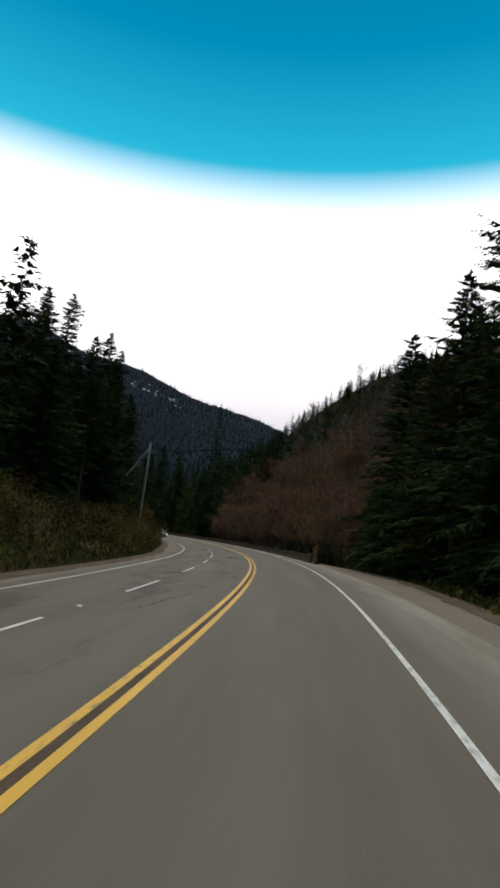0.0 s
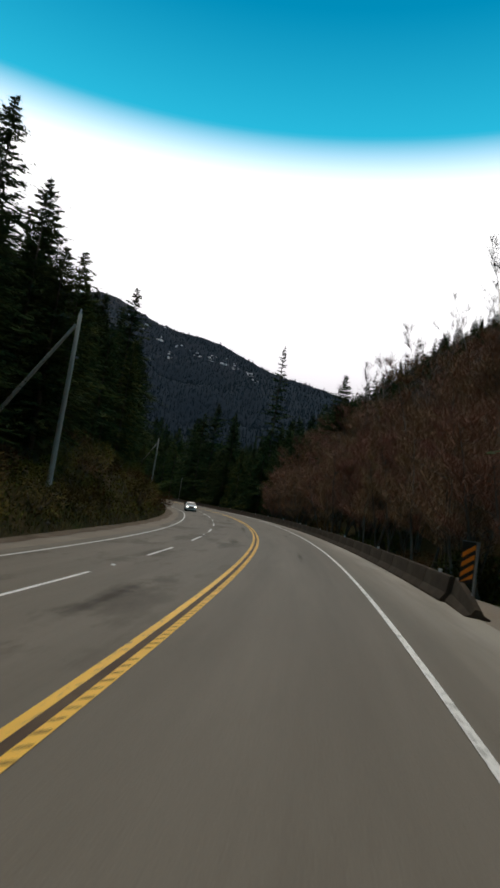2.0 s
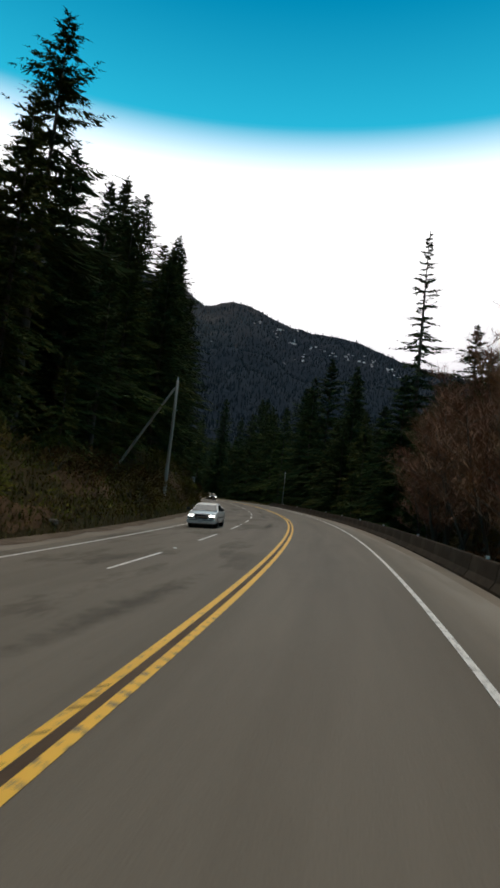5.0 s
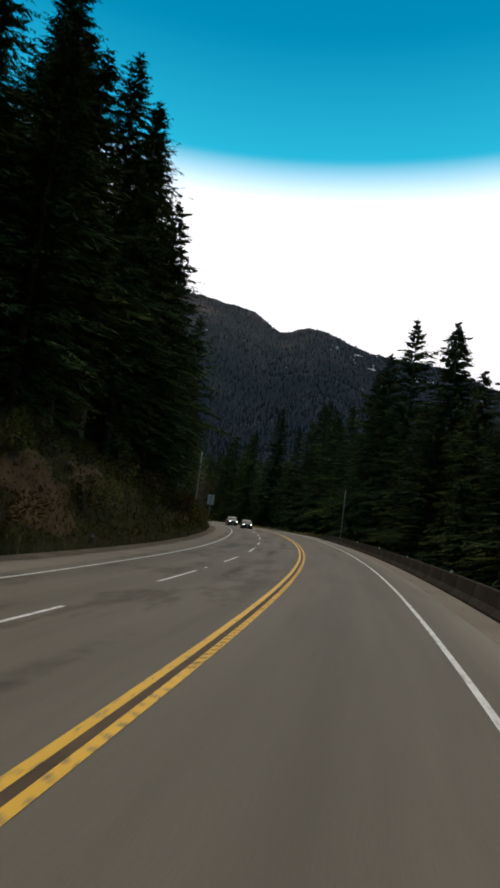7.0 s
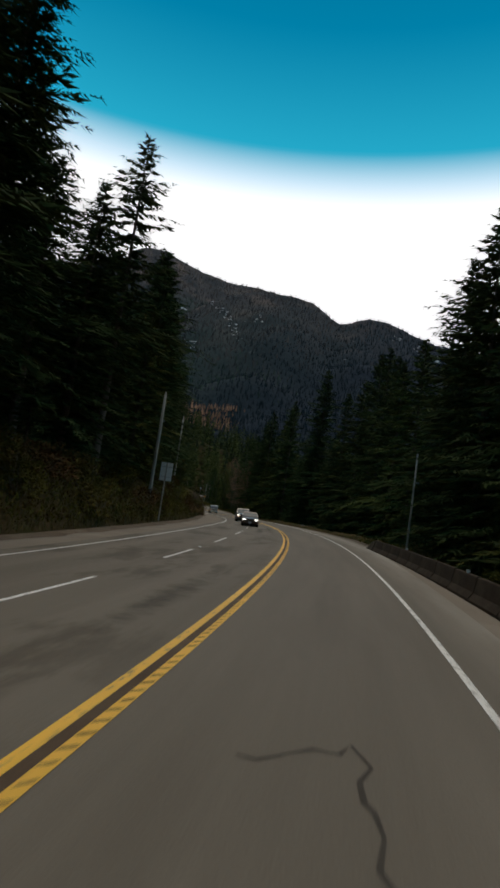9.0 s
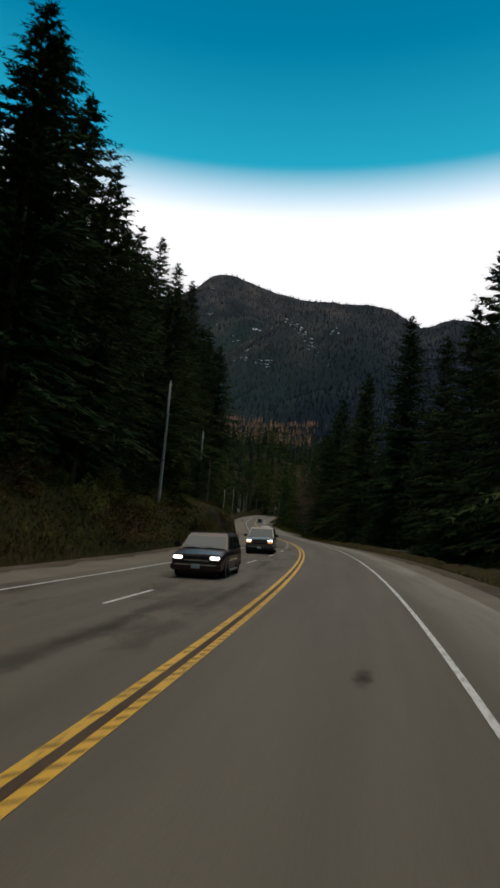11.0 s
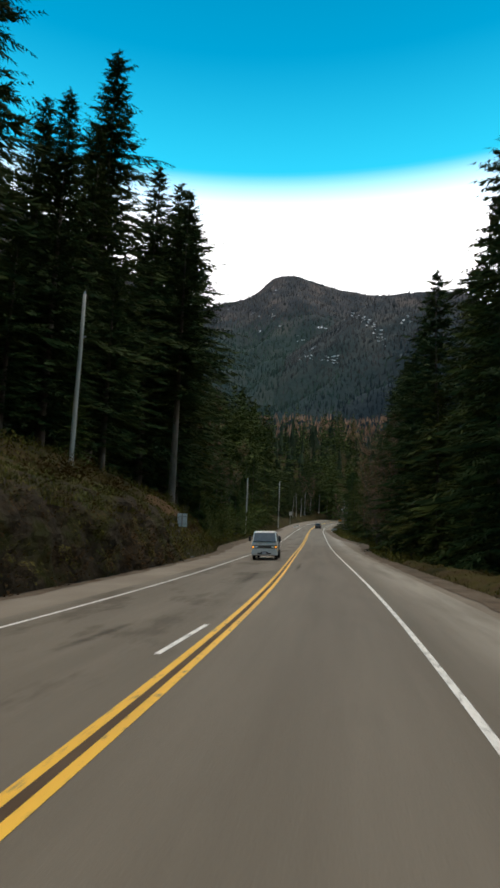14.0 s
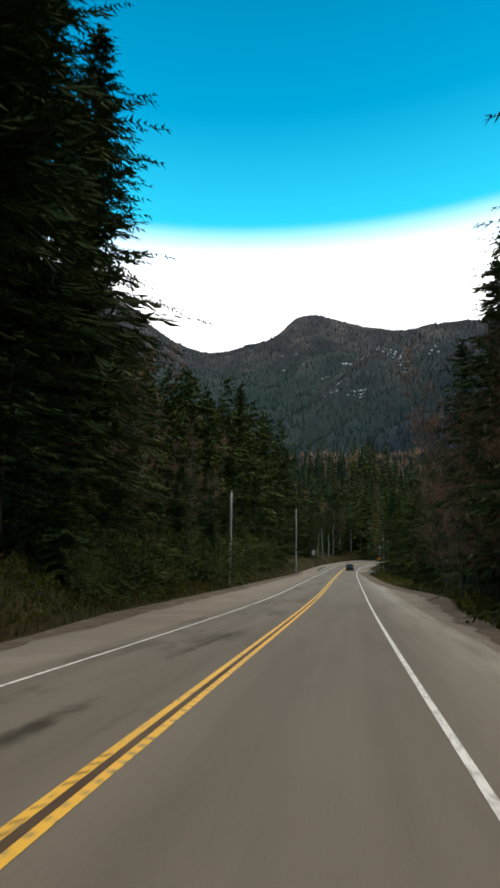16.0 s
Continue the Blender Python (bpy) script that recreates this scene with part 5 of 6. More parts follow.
def car_paint(name, c, rough=0.3, coat=0.6):
    m, n, l, b = mat(name, rough)
    dirt = ramp(n, l, noise_tex(n, l, 2.5, 5), [(0.35, tuple(v * 0.82 + 0.01 for v in c)), (0.7, c)])
    l.new(dirt, b.inputs["Base Color"])
    b.inputs["Coat Weight"].default_value, b.inputs["Coat Roughness"].default_value = coat, 0.1
    return m


def make_glass(name="car_glass", gloss=0.9):
    m, n, l, b = mat(name, 0.06)
    b.inputs["Base Color"].default_value = (0.02, 0.025, 0.028, 1)
    b.inputs["Specular IOR Level"].default_value = gloss
    # cool sky colour put into the reflection, against the warm zenith
    b.inputs["Specular Tint"].default_value = (0.62, 0.84, 1.0, 1)
    return m


def make_lamp(name, c, power):
    m, n, l, b = mat(name, 0.2)
    b.inputs["Base Color"].default_value = (*c, 1)
    b.inputs["Emission Color"].default_value = (*c, 1)
    b.inputs["Emission Strength"].default_value = power
    return m


M_GLASS = make_glass("car_glass", 0.40)
# pale grey base holds both dust and the sky's reflection, as colour
M_DUSTGLARE = plain("dust_and_glare_windscreen", (0.20, 0.20, 0.215), 0.3)
M_HEAD = make_lamp("lit_headlamp", (1.0, 0.96, 0.88), 6.0)
M_AMBER = make_lamp("amber_lamp", (1.0, 0.35, 0.05), 1.6)
M_TAIL = plain("tail_lamp_red", (0.35, 0.01, 0.01), 0.25)
M_PLATE = plain("licence_plate", (0.6, 0.62, 0.65), 0.5)
P_BLACK = car_paint("black_cherry_car_paint", (0.03, 0.006, 0.008), 0.3, 0.2)
P_SILVER = car_paint("pewter_car_paint", (0.17, 0.128, 0.116), 0.3)
P_WHITE = car_paint("white_car_paint", (0.82, 0.82, 0.80), 0.4)
P_DARK = car_paint("dark_grey_car_paint", (0.03, 0.03, 0.033))


def loft(sections, closed_ends=True):
    """Sections run from the rear to the front: (y, half outline from the bottom centre up to the top centre)."""
    V, F = [], []
    n = None
    for y, half in sections:
        ring = [(x, y, z) for x, z in half] + [(-x, y, z) for x, z in reversed(half)]
        n = len(ring)
        V += ring
    for i in range(len(sections) - 1):
        F += [(i * n + j, i * n + (j + 1) % n, (i + 1) * n + (j + 1) % n, (i + 1) * n + j) for j in range(n)]
    F += [tuple(range(n)), tuple(range(len(V) - n, len(V)))]
    return V, F


def pane(name, corners, thick, material, parent, label=""):
    """A flat panel from four corners, thickened outwards."""
    c = [Vector(v) for v in corners]
    nrm = (c[1] - c[0]).cross(c[3] - c[0]).normalized() * thick
    V = [tuple(v) for v in c] + [tuple(v + nrm) for v in c]
    return part(name, V, [(3, 2, 1, 0), (4, 5, 6, 7), (0, 1, 5, 4), (1, 2, 6, 5), (2, 3, 7, 6), (3, 0, 4, 7)], material, parent, label)


def wheel(parent, x, y, r, w):
    side = 1 if x > 0 else -1
    V, F = [], []
    prof = [(-w / 2, r * 0.62), (-w / 2, r * 0.93), (-w * 0.36, r), (w * 0.36, r), (w / 2, r * 0.93), (w / 2, r * 0.62)]
    n = 20
    for a in range(n):
        t = math.tau * a / n
        V += [(x + px, y + pr * math.cos(t), r + pr * math.sin(t)) for px, pr in prof]
    k = len(prof)
    F = [(a * k + j, a * k + (j + 1) % k, ((a + 1) % n) * k + (j + 1) % k, ((a + 1) % n) * k + j) for a in range(n) for j in range(k)]
    wh = part("wheel", V, F, M_TYRE, parent, "black tyre", smooth=True)
    V, F = [], []
    xo = x + side * w * 0.34
    V.append((xo + side * 0.03, y, r))
    for a in range(20):
        t = math.tau * a / 20
        rr = r * 0.63
        V.append((xo - side * (0.05 if a % 4 in (1, 2) else 0.0), y + rr * math.cos(t), r + rr * math.sin(t)))
    F = [(0, 1 + a, 1 + (a + 1) % 20) for a in range(20)]
    part("rim", V, F, M_RIM, wh, "grey alloy rim")


def car_body(root, L, W, zb, zbelt, zhood, hood, paint, nose_drop=0.12):
    hw = W / 2
    def half(w, z0, z1, crown):
        return [(0, z0), (w * 0.86, z0), (w * 0.97, z0 + 0.08), (w, z0 + 0.3), (w, z1 - 0.22), (w * 0.97, z1 - 0.06), (w * 0.90, z1), (w * 0.5, z1 + crown), (0, z1 + crown * 1.3)]
    yf = L / 2
    sec = [(-yf, half(hw * 0.90, zb + 0.16, zbelt - 0.04, 0.0)), (-yf + 0.10, half(hw * 0.97, zb + 0.05, zbelt, 0.0)), (-yf + 0.6, half(hw, zb, zbelt, 0)), (yf - hood - 0.35, half(hw, zb, zbelt, 0.0)),
           (yf - hood, half(hw, zb, zhood + 0.03, 0.03)), (yf - 0.45, half(hw * 0.985, zb, zhood - nose_drop * 0.35, 0.035)), (yf - 0.12, half(hw * 0.95, zb + 0.04, zhood - nose_drop, 0.02)), (yf, half(hw * 0.88, zb + 0.14, zhood - nose_drop - 0.12, 0.0))]
    V, F = loft(sec)
    b = part("body", V, F, paint, root, smooth=False)
    return b


def cabin(root, W, y0b, y1b, y0t, y1t, zbelt, zroof, paint, pillars, tilt=0.16, screen=None):
    """A glasshouse: y rear and front at the belt and at the roof; side windows between the pillars."""
    wb, wt = W / 2 * 0.95, W / 2 * 0.95 - tilt
    V, F = [], []
    lv = [(zbelt - 0.03, wb, y0b, y1b), (zroof - 0.09, wt + 0.015, y0t, y1t), (zroof - 0.02, wt - 0.06, y0t + 0.06, y1t - 0.10), (zroof, wt - 0.22, y0t + 0.25, y1t - 0.32)]
    for z, w, a, b in lv:
        V += [(-w, a, z), (w, a, z), (w, b, z), (-w, b, z)]
    for i in range(3):
        F += [(i * 4 + j, i * 4 + (j + 1) % 4, i * 4 + 4 + (j + 1) % 4, i * 4 + 4 + j) for j in range(4)]
    F += [(12, 13, 14, 15), (3, 2, 1, 0)]
    part("cabin", V, F, paint, root, bevel=0.02)
    za, zt = zbelt + 0.02, zroof - 0.13
    def at(side, u, v):
        z = za + (zt - za) * v
        k = (z - (zbelt - 0.03)) / (zroof - 0.09 - zbelt + 0.03)
        w = wb + (wt + 0.015 - wb) * k
        a, b = y0b + (y0t - y0b) * k, y1b + (y1t - y1b) * k
        return (side * (w + 0.004), a + (b - a) * u, z)
    for side in (-1, 1):
        for u0, u1 in pillars:
            c = [at(side, u0, 0), at(side, u1, 0), at(side, u1, 1), at(side, u0, 1)]
            pane("side_window", c if side > 0 else c[::-1], 0.006, M_GLASS, root, "dark side window")
    def end(front, e0, e1, v):
        z = za + (zt - za) * v
        k = (z - (zbelt - 0.03)) / (zroof - 0.09 - zbelt + 0.03)
        w = (wb + (wt + 0.015 - wb) * k) * 0.92
        y = (y1b + (y1t - y1b) * k + 0.004) if front else (y0b + (y0t - y0b) * k - 0.004)
        return (w * e0, y, z)
    pane("windscreen", [end(True, 1, 0, 0), end(True, -1, 0, 0), end(True, -1, 0, 1), end(True, 1, 0, 1)], 0.006, screen or M_GLASS, root, "reflecting windscreen")
    pane("rear_window", [end(False, -1, 0, 0.1), end(False, 1, 0, 0.1), end(False, 1, 0, 1), end(False, -1, 0, 1)], 0.006, M_GLASS, root, "dark rear window")


def car(name, label, L, W, H, zbelt, zhood, hood, paint, wheel_r, suv, lit, amber=False, bumper=None, rake=0.55, tilt=0.14):
    root = tagged(new(name), label, "car")
    zb = wheel_r * 0.72
    hw, yf = W / 2, L / 2
    car_body(root, L, W, zb, zbelt, zhood, hood, paint)
    y1b, y1t = yf - hood + 0.12, yf - hood - (rake if suv else 0.85)
    y0b, y0t = (-yf + 0.10, -yf + 0.30) if suv else (-yf + 0.55, -yf + 1.15)
    cabin(root, W, y0b, y1b, y0t, y1t, zbelt, H, paint, [(0.04, 0.25), (0.29, 0.56), (0.60, 0.90)] if suv else [(0.10, 0.46), (0.50, 0.90)], tilt if suv else 0.22)
    for x in (-hw + 0.13, hw - 0.13):
        for y in (-yf + 0.95, yf - 0.92):
            wheel(root, x, y, wheel_r, 0.24)
            V, F = [], []                                   # dark arch over the wheel
            sx = 1 if x > 0 else -1
            n = 12
            for k in range(n + 1):
                t = math.pi * k / n
                for rr in (wheel_r * 0.9, wheel_r * 1.17):
                    V.append((sx * (hw + 0.003), y + rr * math.cos(t), wheel_r + rr * math.sin(t)))
                    V.append((sx * (hw - 0.05), y + rr * math.cos(t), wheel_r + rr * math.sin(t)))
            for k in range(n):
                a = k * 4
                F += [(a, a + 2, a + 6, a + 4), (a + 2, a + 3, a + 7, a + 6)]
            part("wheel_arch", V, F, M_TRIM, root, "dark wheel arch")
    zn = zhood - 0.30
    for sx in (-1, 1):
        c = sx * (hw - 0.27)
        box_part("headlight", (c - 0.16, yf - 0.12, zn + 0.01), (c + 0.16, yf + 0.012, zn + 0.13), M_HEAD if lit else M_REFLECT, root, "lit headlight", 0.02)
        box_part("turn_lamp", (c - 0.16, yf - 0.10, zn - 0.10), (c + 0.16, yf + 0.006, zn - 0.01), M_AMBER if amber else M_TRIM, root, "amber lamp" if amber else "dark lamp", 0.015)
        box_part("tail_light", (sx * (hw - 0.16) - 0.09, -yf - 0.012, zbelt - 0.42), (sx * (hw - 0.16) + 0.09, -yf + 0.08, zbelt - 0.12), M_TAIL, root, "red tail light", 0.015)
        mx = sx * (hw + 0.13)
        box_part("mirror", (mx - 0.11, y1b - 0.32, zbelt + 0.02), (mx + 0.11, y1b - 0.20, zbelt + 0.20), M_TRIM, root, "dark door mirror", 0.03)
        for yy in (y1b - 1.0, y1b - 1.95):
            box_part("door_handle", (sx * hw - 0.02, yy - 0.09, zbelt - 0.16), (sx * hw + 0.025, yy + 0.09, zbelt - 0.125), paint if not suv else M_TRIM, root, "door handle", 0.006)
        box_part("side_moulding", (sx * hw - 0.02, -yf + 1.45, zb + 0.33), (sx * hw + 0.014, yf - 1.4, zb + 0.39), M_CHROME if suv else M_TRIM, root, "thin side moulding", 0.004)
        if suv:
            box_part("running_board", (sx * (hw - 0.02) - 0.07, -yf + 1.4, zb - 0.04), (sx * (hw - 0.02) + 0.07, yf - 1.4, zb + 0.03), M_GALV, root, "grey running board", 0.01)
            box_part("roof_rail", (sx * (hw - 0.28) - 0.02, y0t + 0.2, H + 0.0), (sx * (hw - 0.28) + 0.02, y1t - 0.4, H + 0.045), M_TRIM, root, "dark roof rail", 0.01)
    box_part("grille", (-hw + 0.48, yf - 0.10, zn - 0.15), (hw - 0.48, yf + 0.008, zn + 0.13), M_TRIM, root, "dark grille", 0.01)
    box_part("grille_bar", (-hw + 0.47, yf - 0.05, zn - 0.03), (hw - 0.47, yf + 0.018, zn + 0.015), M_CHROME, root, "chrome bar across the grille", 0.006)
    box_part("bumper", (-hw + 0.03, yf - 0.22, zb + 0.02), (hw - 0.03, yf + 0.06, zb + 0.27), bumper or paint, root, "front bumper", 0.05)
    box_part("rear_bumper", (-hw + 0.03, -yf - 0.05, zb + 0.02), (hw - 0.03, -yf + 0.2, zb + 0.25), bumper or paint, root, "rear bumper", 0.05)
    box_part("bumper_bar", (-hw + 0.2, yf + 0.03, zb + 0.20), (hw - 0.2, yf + 0.068, zb + 0.245), M_CHROME if suv else M_TRIM, root, "thin bright strip on the bumper", 0.006)
    box_part("hood_edge", (-hw + 0.12, yf - 0.06, zn + 0.15), (hw - 0.12, yf + 0.004, zn + 0.175), M_TRIM, root, "dark gap under the hood", 0.004)
    box_part("screen_seal", (-hw + 0.14, y1b - 0.03, zbelt - 0.005), (hw - 0.14, y1b + 0.05, zbelt + 0.035), M_TRIM, root, "black seal under the windscreen", 0.008)
    box_part("licence_plate", (-0.15, yf + 0.055, zb + 0.10), (0.15, yf + 0.068, zb + 0.25), M_PLATE, root, "plain licence plate", 0.003)
    V, F = [], []
    box_verts(V, F, -hw + 0.25, hw - 0.25, -yf + 0.3, yf - 0.3, zb - 0.16, zb + 0.03)
    part("underbody", V, F, M_TRIM, root, "dark underbody")
    for k in (-0.32, 0.3):
        tube_v, tube_f = [], []
        tube(tube_v, tube_f, (k, y1b + 0.035, zbelt + 0.05), (k + 0.42, y1b - 0.01, zbelt + 0.11), 0.012, 0.008, 5)
        part("wiper", tube_v, tube_f, M_TRIM, root, "black wiper")
    return root


def park(ob, s, lat, oncoming=True):
    x, y, z = on_road(s, lat)
    tilt = math.degrees(math.atan(float(np.interp(s, RS, RE))))
    slope = math.degrees(math.atan(float(np.interp(s + 3, RS, RZ) - np.interp(s - 3, RS, RZ)) / 6))
    m = pose(x, y, z + 0.006) @ pose(0, 0, 0, 0, 0, heading(s)) @ pose(0, 0, 0, slope, -tilt, 0)
    ob.matrix_basis = m @ (pose(0, 0, 0, 0, 0, 180) if oncoming else Matrix())
    return ob


park(car("suv_car", "black-cherry sport utility car with lit headlights on the road", 4.5, 1.82, 1.53, 0.97, 0.92, 1.3, P_BLACK, 0.34, True, True, False, None, 0.62, 0.15), 250.0, -2.9)
park(car("suv_car", "large pewter-grey sport utility car with lit headlights", 5.3, 2.0, 1.88, 1.16, 1.14, 1.5, P_SILVER, 0.39, True, True, True, M_TRIM, 0.7, 0.14), 273.0, -3.0)
park(car("sedan_car", "white sedan with lit headlights on the outer lane", 4.4, 1.75, 1.43, 0.95, 0.92, 1.2, P_WHITE, 0.32, False, True), 139.0, -5.1)
park(car("hatchback_car", "dark grey car driving ahead on the road", 4.2, 1.76, 1.55, 1.0, 0.96, 1.1, P_DARK, 0.33, True, False), 488, 1.8, False)


def small_truck():
    """A cab-over light truck with two rows of seats and an open flat bed."""
    root = tagged(new("flatbed_truck"), "small white cab-over flatbed truck on the road", "truck")
    W, hw, yf = 1.84, 0.92, 2.55
    def half(w, z0, z1):
        return [(0, z0), (w * 0.95, z0), (w, z0 + 0.1), (w, z1 - 0.06), (w * 0.985, z1), (0, z1)]
    V, F = loft([(yf - 2.25, half(hw * 0.98, 0.56, 1.24)), (yf - 2.2, half(hw, 0.54, 1.26)), (yf - 0.14, half(hw, 0.52, 1.26)), (yf - 0.03, half(hw * 0.985, 0.53, 1.24)), (yf, half(hw * 0.95, 0.56, 1.2))])
    part("body", V, F, P_WHITE, root, bevel=0.012)
    cabin(root, W, yf - 2.22, yf - 0.02, yf - 2.14, yf - 0.34, 1.26, 2.04, P_WHITE, [(0.06, 0.44), (0.49, 0.90)], 0.10, M_DUSTGLARE)
    box_part("bumper", (-hw - 0.01, yf - 0.16, 0.34), (hw + 0.01, yf + 0.07, 0.62), P_WHITE, root, "white front bumper", 0.04)
    box_part("bumper_opening", (-0.5, yf + 0.0, 0.40), (0.5, yf + 0.078, 0.53), M_TRIM, root, "dark opening in the bumper", 0.015)
    band = box_part("grille", (-hw + 0.02, yf - 0.05, 0.80), (hw - 0.02, yf + 0.012, 1.05), M_TRIM, root, "black grille band across the front", 0.015)
    for k in range(3):
        box_part("grille_bar", (-0.46, yf - 0.02, 0.835 + k * 0.07), (0.46, yf + 0.022, 0.855 + k * 0.07), M_CHROME if k == 1 else M_GALV, band, "thin bright bar", 0.004)
    box_part("winch", (-0.26, yf + 0.04, 0.42), (0.26, yf + 0.2, 0.60), M_TRIM, root, "dark winch on the bumper", 0.03)
    box_part("licence_plate", (-0.15, yf + 0.2, 0.43), (0.15, yf + 0.212, 0.57), M_PLATE, root, "plain licence plate", 0.003)
    box_part("windscreen_frame", (-hw + 0.08, yf - 0.06, 1.255), (hw - 0.08, yf + 0.004, 1.30), M_TRIM, root, "black seal under the windscreen", 0.006)
    box_part("underbody", (-hw + 0.2, -yf + 0.4, 0.30), (hw - 0.2, yf - 0.25, 0.52), M_TRIM, root, "dark underbody", 0.02)
    for sx in (-1, 1):
        c = sx * 0.60
        box_part("headlight", (c - 0.13, yf - 0.05, 0.845), (c + 0.13, yf + 0.022, 1.005), M_REFLECT, root, "square headlight", 0.02)
        box_part("turn_lamp", (sx * 0.80 - 0.075, yf - 0.05, 0.86), (sx * 0.80 + 0.075, yf + 0.018, 0.985), M_AMBER, root, "amber lamp", 0.015)
        box_part("lower_lamp", (c - 0.14, yf - 0.05, 0.665), (c + 0.2, yf + 0.01, 0.755), M_SIGNBACK, root, "grey lamp panel", 0.012)
        box_part("mirror", (sx * (hw + 0.15) - 0.08, yf - 0.30, 1.30), (sx * (hw + 0.15) + 0.08, yf - 0.22, 1.68), M_TRIM, root, "black door mirror", 0.025)
        box_part("mirror_arm", (min(sx * (hw - 0.05), sx * (hw + 0.12)), yf - 0.28, 1.45), (max(sx * (hw - 0.05), sx * (hw + 0.12)), yf - 0.26, 1.48), M_TRIM, root, bevel=0.004)
        for yy in (yf - 1.0, yf - 1.95):
            box_part("door_handle", (sx * hw - 0.02, yy - 0.08, 1.10), (sx * hw + 0.025, yy + 0.08, 1.14), M_TRIM, root, "black door handle", 0.006)
            box_part("door_gap", (sx * hw - 0.02, yy - 0.16, 0.62), (sx * hw + 0.003, yy - 0.148, 1.26), M_TRIM, root, "dark door seam", 0.0)
        for y in (yf - 0.78, -yf + 0.85):
            wheel(root, sx * (hw - 0.13), y, 0.33, 0.2)
        V, F = [], []
        for k in range(13):
            t = math.pi * k / 12
            for rr in (0.30, 0.42):
                V += [(sx * (hw + 0.006), yf - 0.78 + rr * math.cos(t), 0.33 + rr * math.sin(t)), (sx * (hw - 0.05), yf - 0.78 + rr * math.cos(t), 0.33 + rr * math.sin(t))]
        part("wheel_arch", V, [q for k in range(12) for q in ((4 * k, 4 * k + 2, 4 * k + 6, 4 * k + 4), (4 * k + 2, 4 * k + 3, 4 * k + 7, 4 * k + 6))], M_TRIM, root, "dark wheel arch")
        box_part("bed_side", (sx * hw - 0.02, -yf, 0.86), (sx * hw + 0.02, yf - 2.32, 1.20), P_WHITE, root, "low white bed side", 0.008)
        box_part("frame_rail", (sx * 0.4 - 0.05, -yf + 0.1, 0.48), (sx * 0.4 + 0.05, yf - 1.3, 0.64), M_TRIM, root, "dark frame rail", 0.01)
        box_part("roof_drip", (sx * (hw - 0.17) - 0.012, yf - 2.1, 1.955), (sx * (hw - 0.17) + 0.012, yf - 0.5, 1.975), M_TRIM, root, "dark rain gutter", 0.004)
    box_part("bed_floor", (-hw + 0.02, -yf, 0.78), (hw - 0.02, yf - 2.32, 0.86), M_GALV, root, "steel bed floor", 0.01)
    for sx in (-1, 1):
        box_part("rack_post", (sx * (hw - 0.06) - 0.03, yf - 2.38, 0.86), (sx * (hw - 0.06) + 0.03, yf - 2.32, 1.72), M_GALV, root, "steel rack post", 0.01)
    for zz in (1.25, 1.66):
        box_part("rack_bar", (-hw + 0.03, yf - 2.37, zz), (hw - 0.03, yf - 2.33, zz + 0.05), M_GALV, root, "steel rack bar", 0.01)
    box_part("tailgate", (-hw, -yf - 0.03, 0.86), (hw, -yf + 0.01, 1.2), P_WHITE, root, "white tailgate", 0.008)
    for k in (-0.5, 0.1):
        v, f = [], []
        tube(v, f, (k, yf + 0.006, 1.30), (k + 0.46, yf - 0.02, 1.36), 0.014, 0.009, 5)
        part("wiper", v, f, M_TRIM, root, "black wiper")
    return root


park(small_truck(), 341.0, -1.85)


# ================= undergrowth =================
SCRUB = [shrub(81, 1.3, 1.5, 380, 0.20, M_SHRUB, "low dark green scrub bush on the bank"), shrub(82, 1.6, 1.2, 380, 0.20, M_BROOM, "low brown scrub bush on the bank"),
         shrub(83, 1.0, 1.9, 360, 0.20, M_SHRUB, "low dark green scrub bush on the bank"), shrub(84, 1.8, 1.6, 400, 0.22, M_BROOM, "low brown scrub bush on the bank"),
         shrub(85, 2.4, 3.2, 700, 0.28, M_CEDAR, "leafy green bush at the forest edge", "leafy_bush")]


def scrub(n, s0, s1, a0, a1, side, kinds, k0, k1):
    for _ in range(n):
        s, u = rnd.uniform(s0, s1), rnd.uniform(a0, a1)
        lat = float(left_edge(s)) - u if side < 0 else float(right_edge(s)) + u
        if side < 0 and 332 < s < 345:           # the road sign stands clear of bushes
            continue
        stand(SCRUB[rnd.choice(kinds)], s, lat, rnd.uniform(0, 360), rnd.uniform(k0, k1), rnd.uniform(0.85, 1.3))


scrub(82, 0, 345, 1.6, 8, -1, (0, 1, 2, 3), 0.6, 1.25)
scrub(40, 60, 170, 1.5, 8, -1, (0, 1, 3), 0.6, 1.2)
scrub(24, 10, 130, 1.2, 6, -1, (0, 2, 0, 3), 0.5, 1.0)
scrub(30, 160, 292, 1.2, 5, -1, (0, 2, 0, 1), 0.7, 1.3)
scrub(8, 345, 367, 2.0, 7, -1, (0, 1, 2), 0.5, 0.9)
scrub(26, 367, 470, 1.8, 5, -1, (0, 2, 4), 0.6, 1.3)
scrub(30, 367, 460, 3, 7, -1, (4,), 1.0, 1.8)
scrub(26, 60, 230, 2.4, 6, 1, (0, 1, 2), 0.6, 1.2)
scrub(24, 64, 150, 2.2, 8, 1, (1, 3, 0), 0.8, 1.4)
scrub(10, 235, 345, 3.5, 8, 1, (0, 1, 2), 0.25, 0.5)
scrub(14, 345, 460, 1.6, 6, 1, (0, 1, 2), 0.4, 0.9)
scrub(10, 5, 55, 2.0, 5, 1, (0, 2), 0.6, 1.2)
scrub(8, 58, 78, 2.2, 4.5, 1, (0, 2, 0, 4), 0.6, 1.1)
for pr_ in SCRUB:
    drop(pr_)


